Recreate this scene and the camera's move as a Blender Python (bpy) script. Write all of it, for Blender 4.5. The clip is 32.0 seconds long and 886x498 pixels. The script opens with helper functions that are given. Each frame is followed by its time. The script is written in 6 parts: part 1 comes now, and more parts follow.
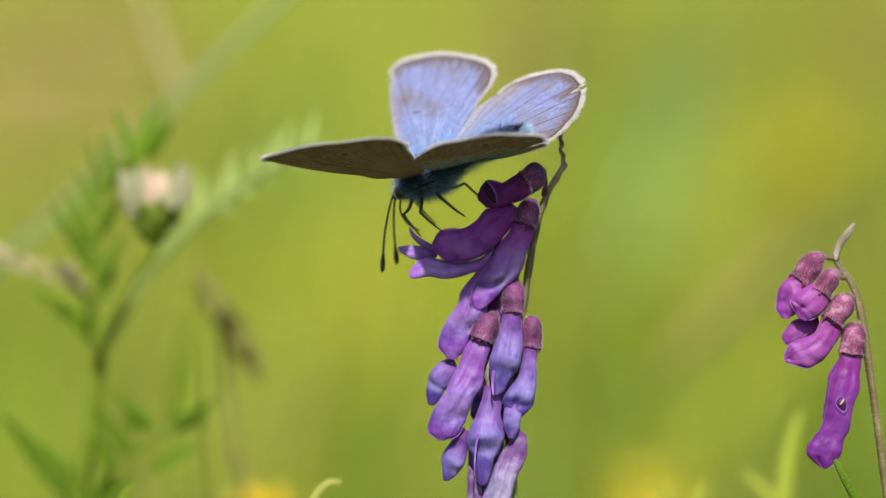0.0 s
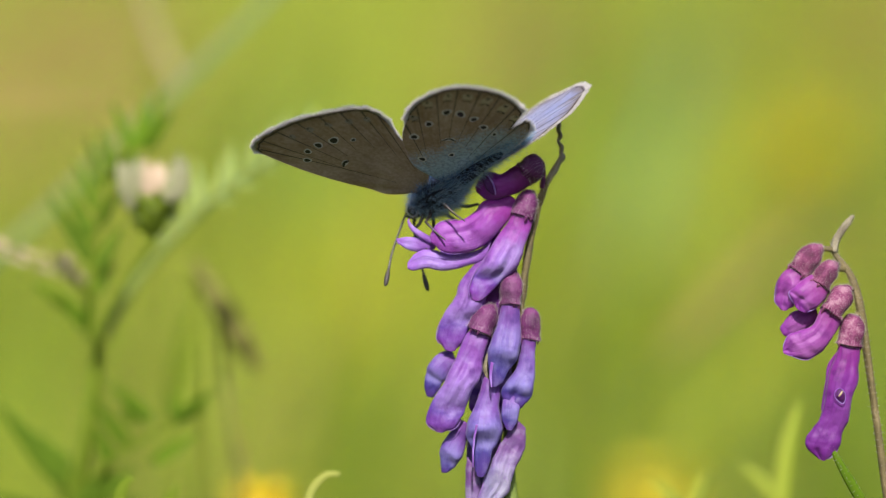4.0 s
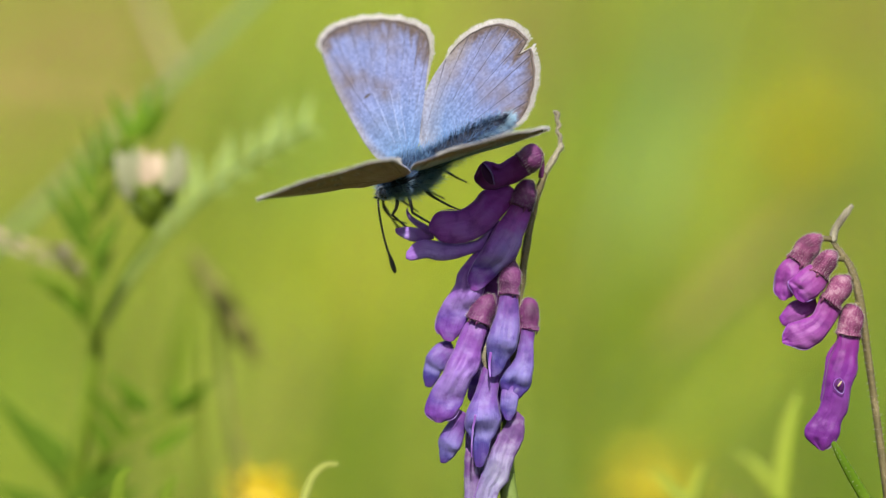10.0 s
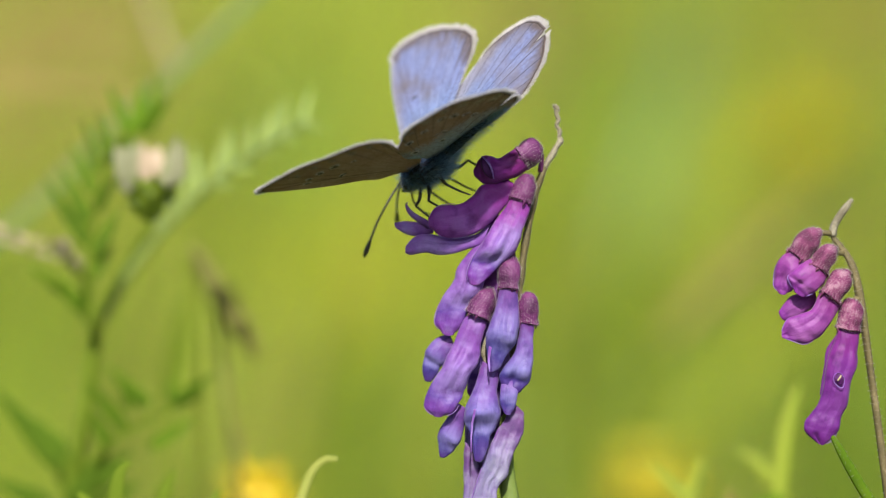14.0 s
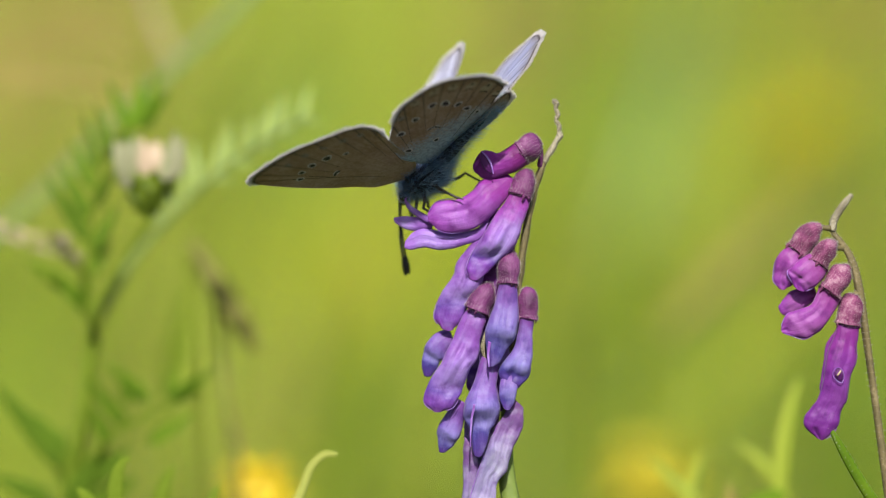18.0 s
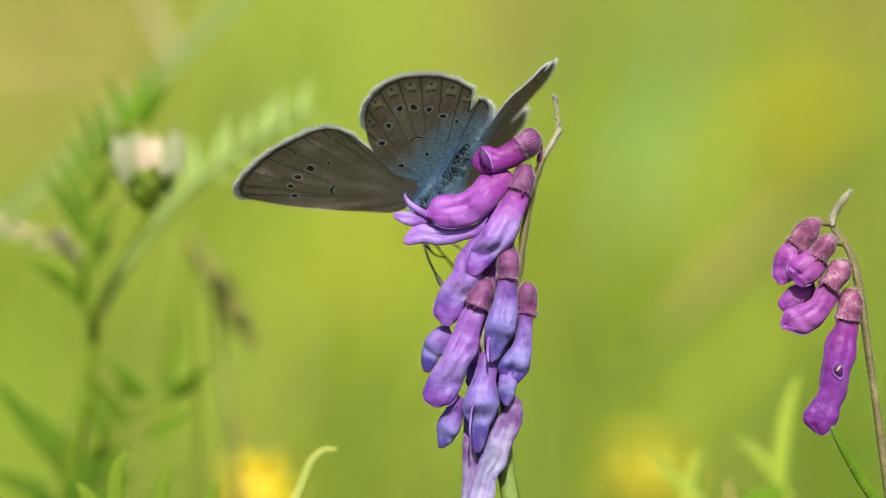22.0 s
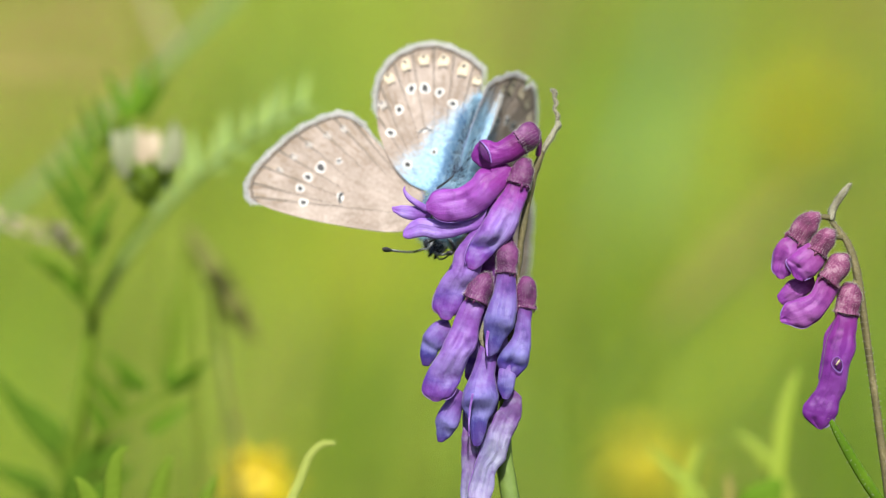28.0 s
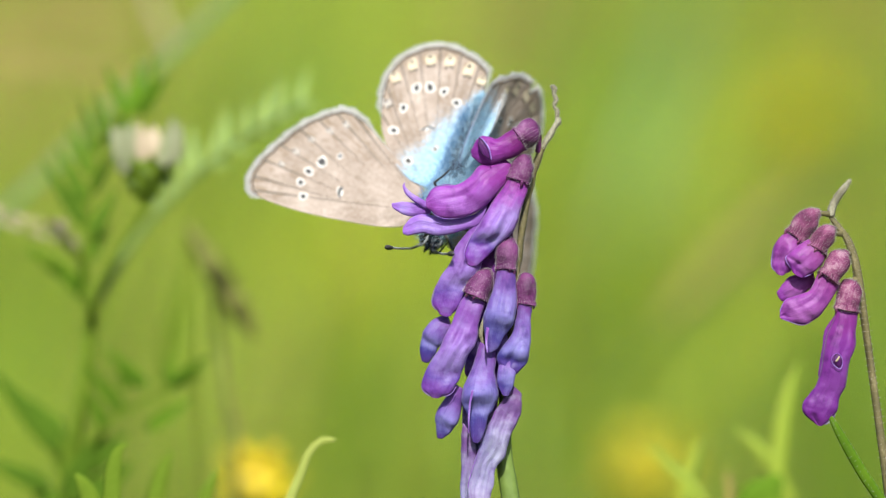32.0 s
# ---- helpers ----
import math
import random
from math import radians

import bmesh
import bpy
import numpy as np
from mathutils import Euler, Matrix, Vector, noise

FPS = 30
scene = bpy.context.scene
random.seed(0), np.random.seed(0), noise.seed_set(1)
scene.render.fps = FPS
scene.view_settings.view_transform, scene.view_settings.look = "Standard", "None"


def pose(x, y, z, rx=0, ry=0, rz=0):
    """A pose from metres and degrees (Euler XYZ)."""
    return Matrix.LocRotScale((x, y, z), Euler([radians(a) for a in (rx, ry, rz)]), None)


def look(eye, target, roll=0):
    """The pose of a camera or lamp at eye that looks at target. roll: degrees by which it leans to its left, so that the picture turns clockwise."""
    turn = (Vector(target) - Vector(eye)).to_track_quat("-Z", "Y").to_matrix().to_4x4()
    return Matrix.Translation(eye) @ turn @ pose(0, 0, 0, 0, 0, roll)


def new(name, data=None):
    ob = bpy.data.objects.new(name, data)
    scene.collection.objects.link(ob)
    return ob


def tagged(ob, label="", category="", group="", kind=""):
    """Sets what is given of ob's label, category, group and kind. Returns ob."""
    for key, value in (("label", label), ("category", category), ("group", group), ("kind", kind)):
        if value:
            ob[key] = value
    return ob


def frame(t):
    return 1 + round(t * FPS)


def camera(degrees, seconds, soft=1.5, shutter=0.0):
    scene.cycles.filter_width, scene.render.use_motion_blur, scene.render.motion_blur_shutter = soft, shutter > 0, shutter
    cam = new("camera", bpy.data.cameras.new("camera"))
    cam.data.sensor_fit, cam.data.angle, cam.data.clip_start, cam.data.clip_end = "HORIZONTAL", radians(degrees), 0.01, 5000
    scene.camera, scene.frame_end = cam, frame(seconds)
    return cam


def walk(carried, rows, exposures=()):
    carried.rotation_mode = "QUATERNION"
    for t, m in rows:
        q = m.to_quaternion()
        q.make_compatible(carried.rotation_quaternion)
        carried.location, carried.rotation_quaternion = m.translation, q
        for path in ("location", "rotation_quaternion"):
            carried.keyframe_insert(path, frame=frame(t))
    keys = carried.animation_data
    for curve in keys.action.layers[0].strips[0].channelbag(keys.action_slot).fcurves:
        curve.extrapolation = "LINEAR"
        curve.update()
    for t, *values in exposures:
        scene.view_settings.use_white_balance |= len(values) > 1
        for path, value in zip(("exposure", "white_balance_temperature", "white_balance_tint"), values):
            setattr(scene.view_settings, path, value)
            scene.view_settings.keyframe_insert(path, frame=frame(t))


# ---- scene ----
# One unit of the plan is a twentieth of a millimetre. The plan sheet stands upright across the
# view through the flower head, 0.40 m above the soil, leaning with the nine degrees of the tilt.
U = 5e-5
DIST = 0.448
TILT = radians(9.0)
CENTRE = Vector((0.0, 0.0, 0.40))
RIGHT = Vector((1, 0, 0))
UP = Vector((0, math.sin(TILT), math.cos(TILT)))
AWAY = Vector((0, math.cos(TILT), -math.sin(TILT)))


def at(a, b, d=0.0):
    """A place: a across and b down the plan sheet (units), d metres behind it."""
    return CENTRE + (RIGHT * (a - 784) + UP * (441 - b)) * U * (1 + d / DIST) + AWAY * d


# ---- camera ----
cam = camera(10.0, 32.0, soft=1.15)
cam.data.dof.use_dof = True
cam.data.dof.focus_distance = 0.447
cam.data.dof.aperture_fstop = 12.5
EYE = CENTRE - AWAY * DIST


def aim(right, up, roll, nearer):
    """Camera pose: how far (units) the aim lies right and up of the plan's middle, lean, and metres nearer."""
    return look(EYE + AWAY * nearer, CENTRE + (RIGHT * right + UP * up) * U, roll)


walk(cam, [
    (0, aim(-10.76, 70.17, 0.0971, -0.002200)),
    (2, aim(-8.94, 62.51, 0.0854, -0.001963)),
    (4, aim(-7.56, 55.51, 0.0748, -0.001738)),
    (6, aim(-6.51, 49.08, 0.0653, -0.001524)),
    (8, aim(-5.69, 43.15, 0.0570, -0.001323)),
    (10, aim(-5.03, 37.63, 0.0497, -0.001134)),
    (12, aim(-4.46, 32.47, 0.0436, -0.000957)),
    (14, aim(-3.91, 27.62, 0.0385, -0.000791)),
    (16, aim(-3.37, 23.03, 0.0346, -0.000638)),
    (18, aim(-2.80, 18.66, 0.0319, -0.000497)),
    (20, aim(-2.20, 14.50, 0.0302, -0.000367)),
    (22, aim(-1.58, 10.51, 0.0296, -0.000250)),
    (24, aim(-0.95, 6.70, 0.0302, -0.000144)),
    (26, aim(-0.36, 3.06, 0.0319, -0.000051)),
    (28, aim(0.13, -0.40, 0.0347, 0.000031)),
    (30, aim(0.47, -3.65, 0.0386, 0.000101)),
    (32, aim(0.57, -6.68, 0.0437, 0.000158)),
], exposures=[(0, 0.88, 6450, 18), (3, 0.92, 6450, 20), (4.8, 0.95, 6450, 18), (6, 1.04, 6400, 16), (7.2, 0.95, 6400, 15), (9, 0.92, 6400, 14), (18, 0.94, 6400, 16), (21.5, 1.10, 6400, 11), (23, 1.12, 6300, 7.5), (25, 1.03, 6200, 7.5), (28, 0.97, 6050, 8), (32, 0.97, 6050, 7)])

# ---- light ----
world = bpy.data.worlds.new("sky")
scene.world = world
world.use_nodes = True
_n, _l = world.node_tree.nodes, world.node_tree.links
_sky = _n.new("ShaderNodeTexSky")
_sky.sky_type, _sky.sun_disc, _sky.dust_density = "NISHITA", False, 2.5
SUN_DIR = (RIGHT * 0.02 + UP * 0.67 - AWAY * 0.71).normalized()
_sky.sun_elevation = math.asin(SUN_DIR.z)
_sky.sun_rotation = math.atan2(SUN_DIR.x, SUN_DIR.y)
_l.new(_sky.outputs[0], _n["Background"].inputs[0])
_n["Background"].inputs[1].default_value = 0.120
_sun = bpy.data.lights.new("sun", "SUN")
_sun.energy, _sun.angle, _sun.color = 5.0, radians(1.2), (1.0, 0.95, 0.86)
new("sun", _sun).matrix_world = look(SUN_DIR * 5, (0, 0, 0))


# ---- materials ----
def nodes(name):
    m = bpy.data.materials.new(name)
    m.use_nodes = True
    t = m.node_tree
    return m, t, t.nodes, t.links, t.nodes["Principled BSDF"]


def ramp(n, l, fac, stops):
    r = n.new("ShaderNodeValToRGB")
    e = r.color_ramp.elements
    while len(e) < len(stops):
        e.new(0.5)
    for k, (p, c) in zip(e, stops):
        k.position, k.color = p, (*c, 1)
    l.new(fac, r.inputs[0])
    return r.outputs[0]


def mix(n, l, fac, a, b, kind="MIX"):
    x = n.new("ShaderNodeMix")
    x.data_type, x.blend_type = "RGBA", kind
    for sock, v in ((x.inputs[0], fac), (x.inputs[6], a), (x.inputs[7], b)):
        if isinstance(v, (int, float)):
            sock.default_value = v
        elif isinstance(v, tuple):
            sock.default_value = (*v, 1)
        else:
            l.new(v, sock)
    return x.outputs[2]


def value(n, l, kind, a, b):
    x = n.new("ShaderNodeMath")
    x.operation, x.use_clamp = kind, kind in ("MULTIPLY_ADD",)
    for sock, v in ((x.inputs[0], a), (x.inputs[1], b)):
        if isinstance(v, (int, float)):
            sock.default_value = v
        else:
            l.new(v, sock)
    return x.outputs[0]


def spread(n, l, fac, lo, hi):
    x = n.new("ShaderNodeMapRange")
    l.new(fac, x.inputs[0])
    x.inputs[1].default_value, x.inputs[2].default_value = lo, hi
    return x.outputs[0]


def grain(n, l, scale, detail=4.0, stretch=None, obj=True):
    c = n.new("ShaderNodeTexCoord")
    v = c.outputs["Object" if obj else "Generated"]
    if stretch:
        mp = n.new("ShaderNodeMapping")
        mp.inputs["Scale"].default_value = stretch
        l.new(v, mp.inputs[0])
        v = mp.outputs[0]
    t = n.new("ShaderNodeTexNoise")
    t.inputs["Scale"].default_value, t.inputs["Detail"].default_value = scale, detail
    l.new(v, t.inputs["Vector"])
    return t.outputs["Fac"]


def attr(n, name):
    a = n.new("ShaderNodeAttribute")
    a.attribute_name = name
    return a.outputs["Fac"]


def finish(m, n, l, p, colour, rough, height=None, bump=0.3, dist=0.0001, through_light=0.0, tint=None):
    l.new(colour, p.inputs["Base Color"])
    p.inputs["Roughness"].default_value = rough
    if height is not None:
        b = n.new("ShaderNodeBump")
        b.inputs["Strength"].default_value, b.inputs["Distance"].default_value = bump, dist
        l.new(height, b.inputs["Height"])
        l.new(b.outputs[0], p.inputs["Normal"])
    if through_light:
        t = n.new("ShaderNodeBsdfTranslucent")
        l.new(tint if tint is not None else colour, t.inputs[0])
        x = n.new("ShaderNodeMixShader")
        x.inputs[0].default_value = through_light
        l.new(p.outputs[0], x.inputs[1])
        l.new(t.outputs[0], x.inputs[2])
        l.new(x.outputs[0], n["Material Output"].inputs[0])
    return m


def organic(name, stops, scale, rough=0.6, bump=0.3, dist=0.0001, through_light=0.0, by_piece=0.0, stretch=None, spec=0.4):
    """Two scales of noise through a ramp of true colours, with a fine relief."""
    m, t, n, l, p = nodes(name)
    p.inputs["Specular IOR Level"].default_value = spec
    a = grain(n, l, scale, 3, stretch)
    b = grain(n, l, scale * 7, 4, stretch)
    f = value(n, l, "ADD", value(n, l, "MULTIPLY", a, 0.7), value(n, l, "MULTIPLY", b, 0.3))
    if by_piece:
        g = n.new("ShaderNodeNewGeometry")
        o = value(n, l, "SUBTRACT", g.outputs["Random Per Island"], 0.5)
        f = value(n, l, "ADD", f, value(n, l, "MULTIPLY", o, by_piece))
    return finish(m, n, l, p, ramp(n, l, f, stops), rough, b, bump, dist, through_light)


def petal_material(name, stops, vein, pale):
    """Petals: colour runs from the tube's foot to its lip, with fine veins along it; a highlight is painted pale on the
    broad face and shade dark in the bend.
    """
    m, t, n, l, p = nodes(name)
    along, around = attr(n, "along"), attr(n, "around")
    a = grain(n, l, 380, 3)
    w1 = value(n, l, "MULTIPLY", value(n, l, "SUBTRACT", a, 0.5), 0.5)
    f = value(n, l, "ADD", along, w1)
    col = ramp(n, l, f, stops)
    # The bulge's highlight, painted as a pale patch on the outward face.
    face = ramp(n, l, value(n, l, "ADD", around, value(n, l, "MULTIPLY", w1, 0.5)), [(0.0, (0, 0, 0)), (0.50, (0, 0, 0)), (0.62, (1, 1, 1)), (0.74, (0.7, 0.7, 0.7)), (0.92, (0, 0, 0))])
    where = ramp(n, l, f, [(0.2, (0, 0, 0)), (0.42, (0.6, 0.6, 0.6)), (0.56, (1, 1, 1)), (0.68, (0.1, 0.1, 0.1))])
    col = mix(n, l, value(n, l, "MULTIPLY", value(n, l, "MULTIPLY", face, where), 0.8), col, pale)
    w = n.new("ShaderNodeTexNoise")
    w.inputs["Scale"].default_value, w.inputs["Detail"].default_value = 22.0, 3
    cv = n.new("ShaderNodeCombineXYZ")
    l.new(around, cv.inputs[0])
    l.new(value(n, l, "MULTIPLY", along, 0.12), cv.inputs[1])
    l.new(cv.outputs[0], w.inputs["Vector"])
    streak = spread(n, l, w.outputs["Fac"], 0.52, 0.75)
    col = mix(n, l, value(n, l, "MULTIPLY", streak, 0.4), col, vein)
    fine = grain(n, l, 2600, 3)
    blot = grain(n, l, 900, 4)
    col = mix(n, l, value(n, l, "MULTIPLY", spread(n, l, blot, 0.5, 0.68), 0.3), col, pale)
    col = mix(n, l, value(n, l, "MULTIPLY", spread(n, l, blot, 0.47, 0.32), 0.55), col, vein)
    h = value(n, l, "ADD", value(n, l, "MULTIPLY", w.outputs["Fac"], 0.8), value(n, l, "ADD", value(n, l, "MULTIPLY", fine, 0.35), blot))
    p.inputs["Specular IOR Level"].default_value = 0.28
    p.inputs["Sheen Weight"].default_value = 0.12
    p.inputs["Subsurface Weight"].default_value = 0.15
    p.inputs["Subsurface Radius"].default_value = (0.6, 0.3, 0.8)
    p.inputs["Subsurface Scale"].default_value = 0.0005
    return finish(m, n, l, p, col, 0.5, h, 0.5, 0.0002, 0.36)


M = {}
# Dark stops near 0.65 paint the shade of the bend into the colour.
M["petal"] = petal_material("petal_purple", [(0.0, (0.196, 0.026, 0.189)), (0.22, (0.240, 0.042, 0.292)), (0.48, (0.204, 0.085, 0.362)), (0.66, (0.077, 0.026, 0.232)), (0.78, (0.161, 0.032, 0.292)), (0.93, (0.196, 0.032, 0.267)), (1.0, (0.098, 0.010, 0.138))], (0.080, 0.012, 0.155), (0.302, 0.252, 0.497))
M["petal_magenta"] = petal_material("petal_magenta", [(0.0, (0.124, 0.008, 0.095)), (0.4, (0.196, 0.014, 0.209)), (0.8, (0.186, 0.019, 0.223)), (1.0, (0.113, 0.006, 0.143))], (0.072, 0.003, 0.095), (0.248, 0.052, 0.294))
M["petal_pink"] = petal_material("petal_pink", [(0.0, (0.186, 0.024, 0.153)), (0.4, (0.235, 0.040, 0.252)), (0.75, (0.186, 0.024, 0.242)), (1.0, (0.167, 0.016, 0.207))], (0.098, 0.008, 0.125), (0.294, 0.105, 0.306))
M["petal_orchid"] = petal_material("petal_orchid", [(0.0, (0.174, 0.014, 0.167)), (0.4, (0.237, 0.032, 0.286)), (0.7, (0.269, 0.062, 0.358)), (0.94, (0.205, 0.032, 0.271)), (1.0, (0.316, 0.123, 0.398))], (0.118, 0.012, 0.159), (0.285, 0.116, 0.398))
M["petal_violet"] = petal_material("petal_violet", [(0.0, (0.176, 0.017, 0.169)), (0.3, (0.155, 0.017, 0.205)), (0.7, (0.113, 0.011, 0.169)), (1.0, (0.135, 0.012, 0.188))], (0.052, 0.003, 0.080), (0.197, 0.050, 0.270))
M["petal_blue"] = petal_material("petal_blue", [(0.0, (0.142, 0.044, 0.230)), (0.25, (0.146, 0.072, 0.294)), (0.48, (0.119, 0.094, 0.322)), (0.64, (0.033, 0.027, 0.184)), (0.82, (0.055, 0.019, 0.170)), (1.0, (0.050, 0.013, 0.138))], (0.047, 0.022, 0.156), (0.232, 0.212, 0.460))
M["petal_lilac"] = petal_material("petal_lilac", [(0.0, (0.216, 0.066, 0.339)), (0.5, (0.275, 0.142, 0.478)), (1.0, (0.255, 0.094, 0.439))], (0.157, 0.057, 0.299), (0.353, 0.254, 0.578))
M["petal_faded"] = petal_material("petal_faded", [(0.0, (0.13, 0.05, 0.17)), (0.3, (0.16, 0.09, 0.25)), (0.6, (0.19, 0.17, 0.33)), (1.0, (0.30, 0.24, 0.38))], (0.09, 0.03, 0.15), (0.42, 0.42, 0.52))
M["petal_tongue"] = petal_material("petal_tongue", [(0.0, (0.110, 0.034, 0.269)), (0.3, (0.208, 0.040, 0.328)), (0.75, (0.257, 0.043, 0.308)), (0.94, (0.270, 0.060, 0.318)), (1.0, (0.441, 0.198, 0.418))], (0.122, 0.016, 0.178), (0.343, 0.158, 0.457))
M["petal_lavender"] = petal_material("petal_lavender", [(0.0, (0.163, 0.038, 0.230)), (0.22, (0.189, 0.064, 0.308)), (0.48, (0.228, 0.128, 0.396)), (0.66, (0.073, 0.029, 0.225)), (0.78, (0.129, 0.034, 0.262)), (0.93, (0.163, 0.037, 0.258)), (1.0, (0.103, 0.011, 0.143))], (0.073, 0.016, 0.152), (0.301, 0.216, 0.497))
# Shade inside the bud's mouth and the bitten hole, painted as dark violet.
M["petal_inside_shade"] = petal_material("petal_inside_shade", [(0.0, (0.05, 0.004, 0.07)), (1.0, (0.075, 0.006, 0.10))], (0.03, 0.002, 0.05), (0.09, 0.01, 0.12))
M["calyx"] = organic("calyx_red", [(0.30, (0.035, 0.005, 0.031)), (0.46, (0.081, 0.011, 0.067)), (0.58, (0.123, 0.022, 0.101)), (0.70, (0.211, 0.104, 0.189))], 700, 0.6, 0.5, 0.0002, 0.15)
M["calyx_pink"] = organic("calyx_pink_brown", [(0.32, (0.036, 0.005, 0.019)), (0.45, (0.094, 0.015, 0.052)), (0.55, (0.160, 0.038, 0.094)), (0.70, (0.312, 0.180, 0.223))], 900, 0.8, 0.6, 0.0002, 0.15)
M["hair"] = organic("plant_hair", [(0.3, (0.35, 0.30, 0.30)), (0.7, (0.5, 0.46, 0.44))], 2000, 0.5, 0.1, 0.00001, 0.4)
M["stem"] = organic("stem_brown_green", [(0.3, (0.044, 0.038, 0.012)), (0.55, (0.100, 0.082, 0.029)), (0.75, (0.250, 0.204, 0.108))], 500, 0.7, 0.6, 0.0002)
M["husk"] = organic("stalk_dried", [(0.3, (0.09, 0.078, 0.045)), (0.55, (0.18, 0.165, 0.105)), (0.75, (0.32, 0.30, 0.22))], 700, 0.8, 0.7, 0.0003)
M["stem_green"] = organic("stem_green", [(0.3, (0.07, 0.11, 0.015)), (0.6, (0.12, 0.17, 0.03)), (0.8, (0.17, 0.21, 0.06))], 200, 0.6, 0.4, 0.0002)
M["leaf"] = organic("leaf_green", [(0.3, (0.075, 0.145, 0.006)), (0.55, (0.105, 0.185, 0.010)), (0.8, (0.14, 0.225, 0.016))], 250, 0.9, 0.3, 0.0001, 0.35, 0.25, spec=0.12)
M["leaf_deep"] = organic("leaf_deep_green", [(0.3, (0.052, 0.112, 0.004)), (0.55, (0.078, 0.150, 0.006)), (0.8, (0.108, 0.185, 0.010))], 250, 0.9, 0.3, 0.0001, 0.3, 0.25, spec=0.12)
# Paler copy of the leaf green: the sunlight is put into the colour.
M["leaf_lit"] = organic("leaf_sunlit_pale", [(0.3, (0.22, 0.31, 0.07)), (0.6, (0.29, 0.38, 0.12)), (0.8, (0.35, 0.43, 0.17))], 250, 0.9, 0.3, 0.0001, 0.35, 0.2, spec=0.12)
M["leaf_pale"] = organic("leaf_pale_green", [(0.3, (0.125, 0.20, 0.012)), (0.6, (0.18, 0.26, 0.022)), (0.8, (0.24, 0.32, 0.05))], 250, 0.9, 0.3, 0.0001, 0.5, 0.2, spec=0.12)
M["blade_lush"] = organic("grass_lush", [(0.3, (0.14, 0.25, 0.018)), (0.6, (0.19, 0.33, 0.026)), (0.8, (0.25, 0.38, 0.034))], 3, 0.5, 0.2, 0.0005, 0.4, 0.25)
M["blade_deep"] = organic("grass_deep", [(0.3, (0.05, 0.09, 0.008)), (0.6, (0.09, 0.14, 0.012)), (0.8, (0.13, 0.18, 0.02))], 3, 0.5, 0.2, 0.0005, 0.35, 0.25)
M["blade_gold"] = organic("grass_golden", [(0.3, (0.30, 0.36, 0.008)), (0.6, (0.40, 0.45, 0.010)), (0.8, (0.48, 0.52, 0.015))], 3, 0.5, 0.2, 0.0005, 0.4, 0.25)
M["tendril"] = organic("tendril_yellow_green", [(0.3, (0.22, 0.26, 0.04)), (0.6, (0.29, 0.32, 0.06)), (0.8, (0.35, 0.37, 0.09))], 250, 0.8, 0.3, 0.0001, 0.3)
M["yellow_dull"] = organic("petal_yellow_dull", [(0.3, (0.44, 0.38, 0.010)), (0.6, (0.52, 0.45, 0.014)), (0.8, (0.57, 0.50, 0.03))], 300, 0.6, 0.2, 0.0001, 0.3, 0.2)
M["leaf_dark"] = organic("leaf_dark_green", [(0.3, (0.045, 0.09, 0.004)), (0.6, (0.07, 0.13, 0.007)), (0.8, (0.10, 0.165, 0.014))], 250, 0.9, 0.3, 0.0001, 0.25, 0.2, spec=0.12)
M["white_flower"] = organic("flower_cream", [(0.3, (0.27, 0.29, 0.15)), (0.6, (0.35, 0.36, 0.20)), (0.8, (0.43, 0.43, 0.27))], 300, 0.6, 0.3, 0.0001, 0.55, 0.2)
M["pinkish"] = organic("flower_fading_pink", [(0.3, (0.30, 0.23, 0.14)), (0.6, (0.40, 0.32, 0.21)), (0.8, (0.48, 0.40, 0.29))], 300, 0.6, 0.3, 0.0001, 0.2, 0.2)
M["yellow"] = organic("petal_yellow", [(0.3, (0.55, 0.40, 0.003)), (0.6, (0.66, 0.50, 0.004)), (0.8, (0.70, 0.56, 0.01))], 300, 0.45, 0.2, 0.0001, 0.3, 0.2)
M["brown"] = organic("seed_head_brown", [(0.3, (0.085, 0.088, 0.012)), (0.6, (0.12, 0.12, 0.018)), (0.8, (0.16, 0.15, 0.028))], 300, 0.8, 0.4, 0.0002, 0.1, 0.3)
M["blade"] = organic("grass_blade", [(0.2, (0.200, 0.27, 0.020)), (0.5, (0.278, 0.35, 0.028)), (0.8, (0.355, 0.415, 0.038))], 1.6, 0.5, 0.2, 0.0005, 0.4, 0.25)
M["blade_dry"] = organic("grass_dry", [(0.3, (0.21, 0.155, 0.035)), (0.6, (0.28, 0.215, 0.052)), (0.8, (0.35, 0.28, 0.088))], 3, 0.6, 0.2, 0.0005, 0.3, 0.25)
M["blade_blue"] = organic("grass_bluish", [(0.3, (0.12, 0.19, 0.06)), (0.6, (0.17, 0.24, 0.09)), (0.8, (0.22, 0.28, 0.13))], 60, 0.5, 0.2, 0.0003, 0.3)
M["hedge"] = organic("sky_block_leaves", [(0.3, (0.02, 0.04, 0.006)), (0.6, (0.05, 0.08, 0.012)), (0.8, (0.08, 0.12, 0.02))], 3, 0.9, 0.8, 0.05)
M["soil"] = organic("meadow_soil", [(0.3, (0.035, 0.05, 0.008)), (0.55, (0.06, 0.08, 0.012)), (0.75, (0.085, 0.10, 0.02))], 2.5, 0.9, 0.7, 0.01)
M["eye"] = organic("eye_black", [(0.4, (0.008, 0.008, 0.01)), (0.6, (0.03, 0.03, 0.035))], 4000, 0.25, 0.2, 0.00002)
M["white_scale"] = organic("scales_white", [(0.3, (0.32, 0.32, 0.33)), (0.6, (0.42, 0.42, 0.43)), (0.8, (0.5, 0.5, 0.5))], 3000, 0.7, 0.3, 0.00003, 0.25)
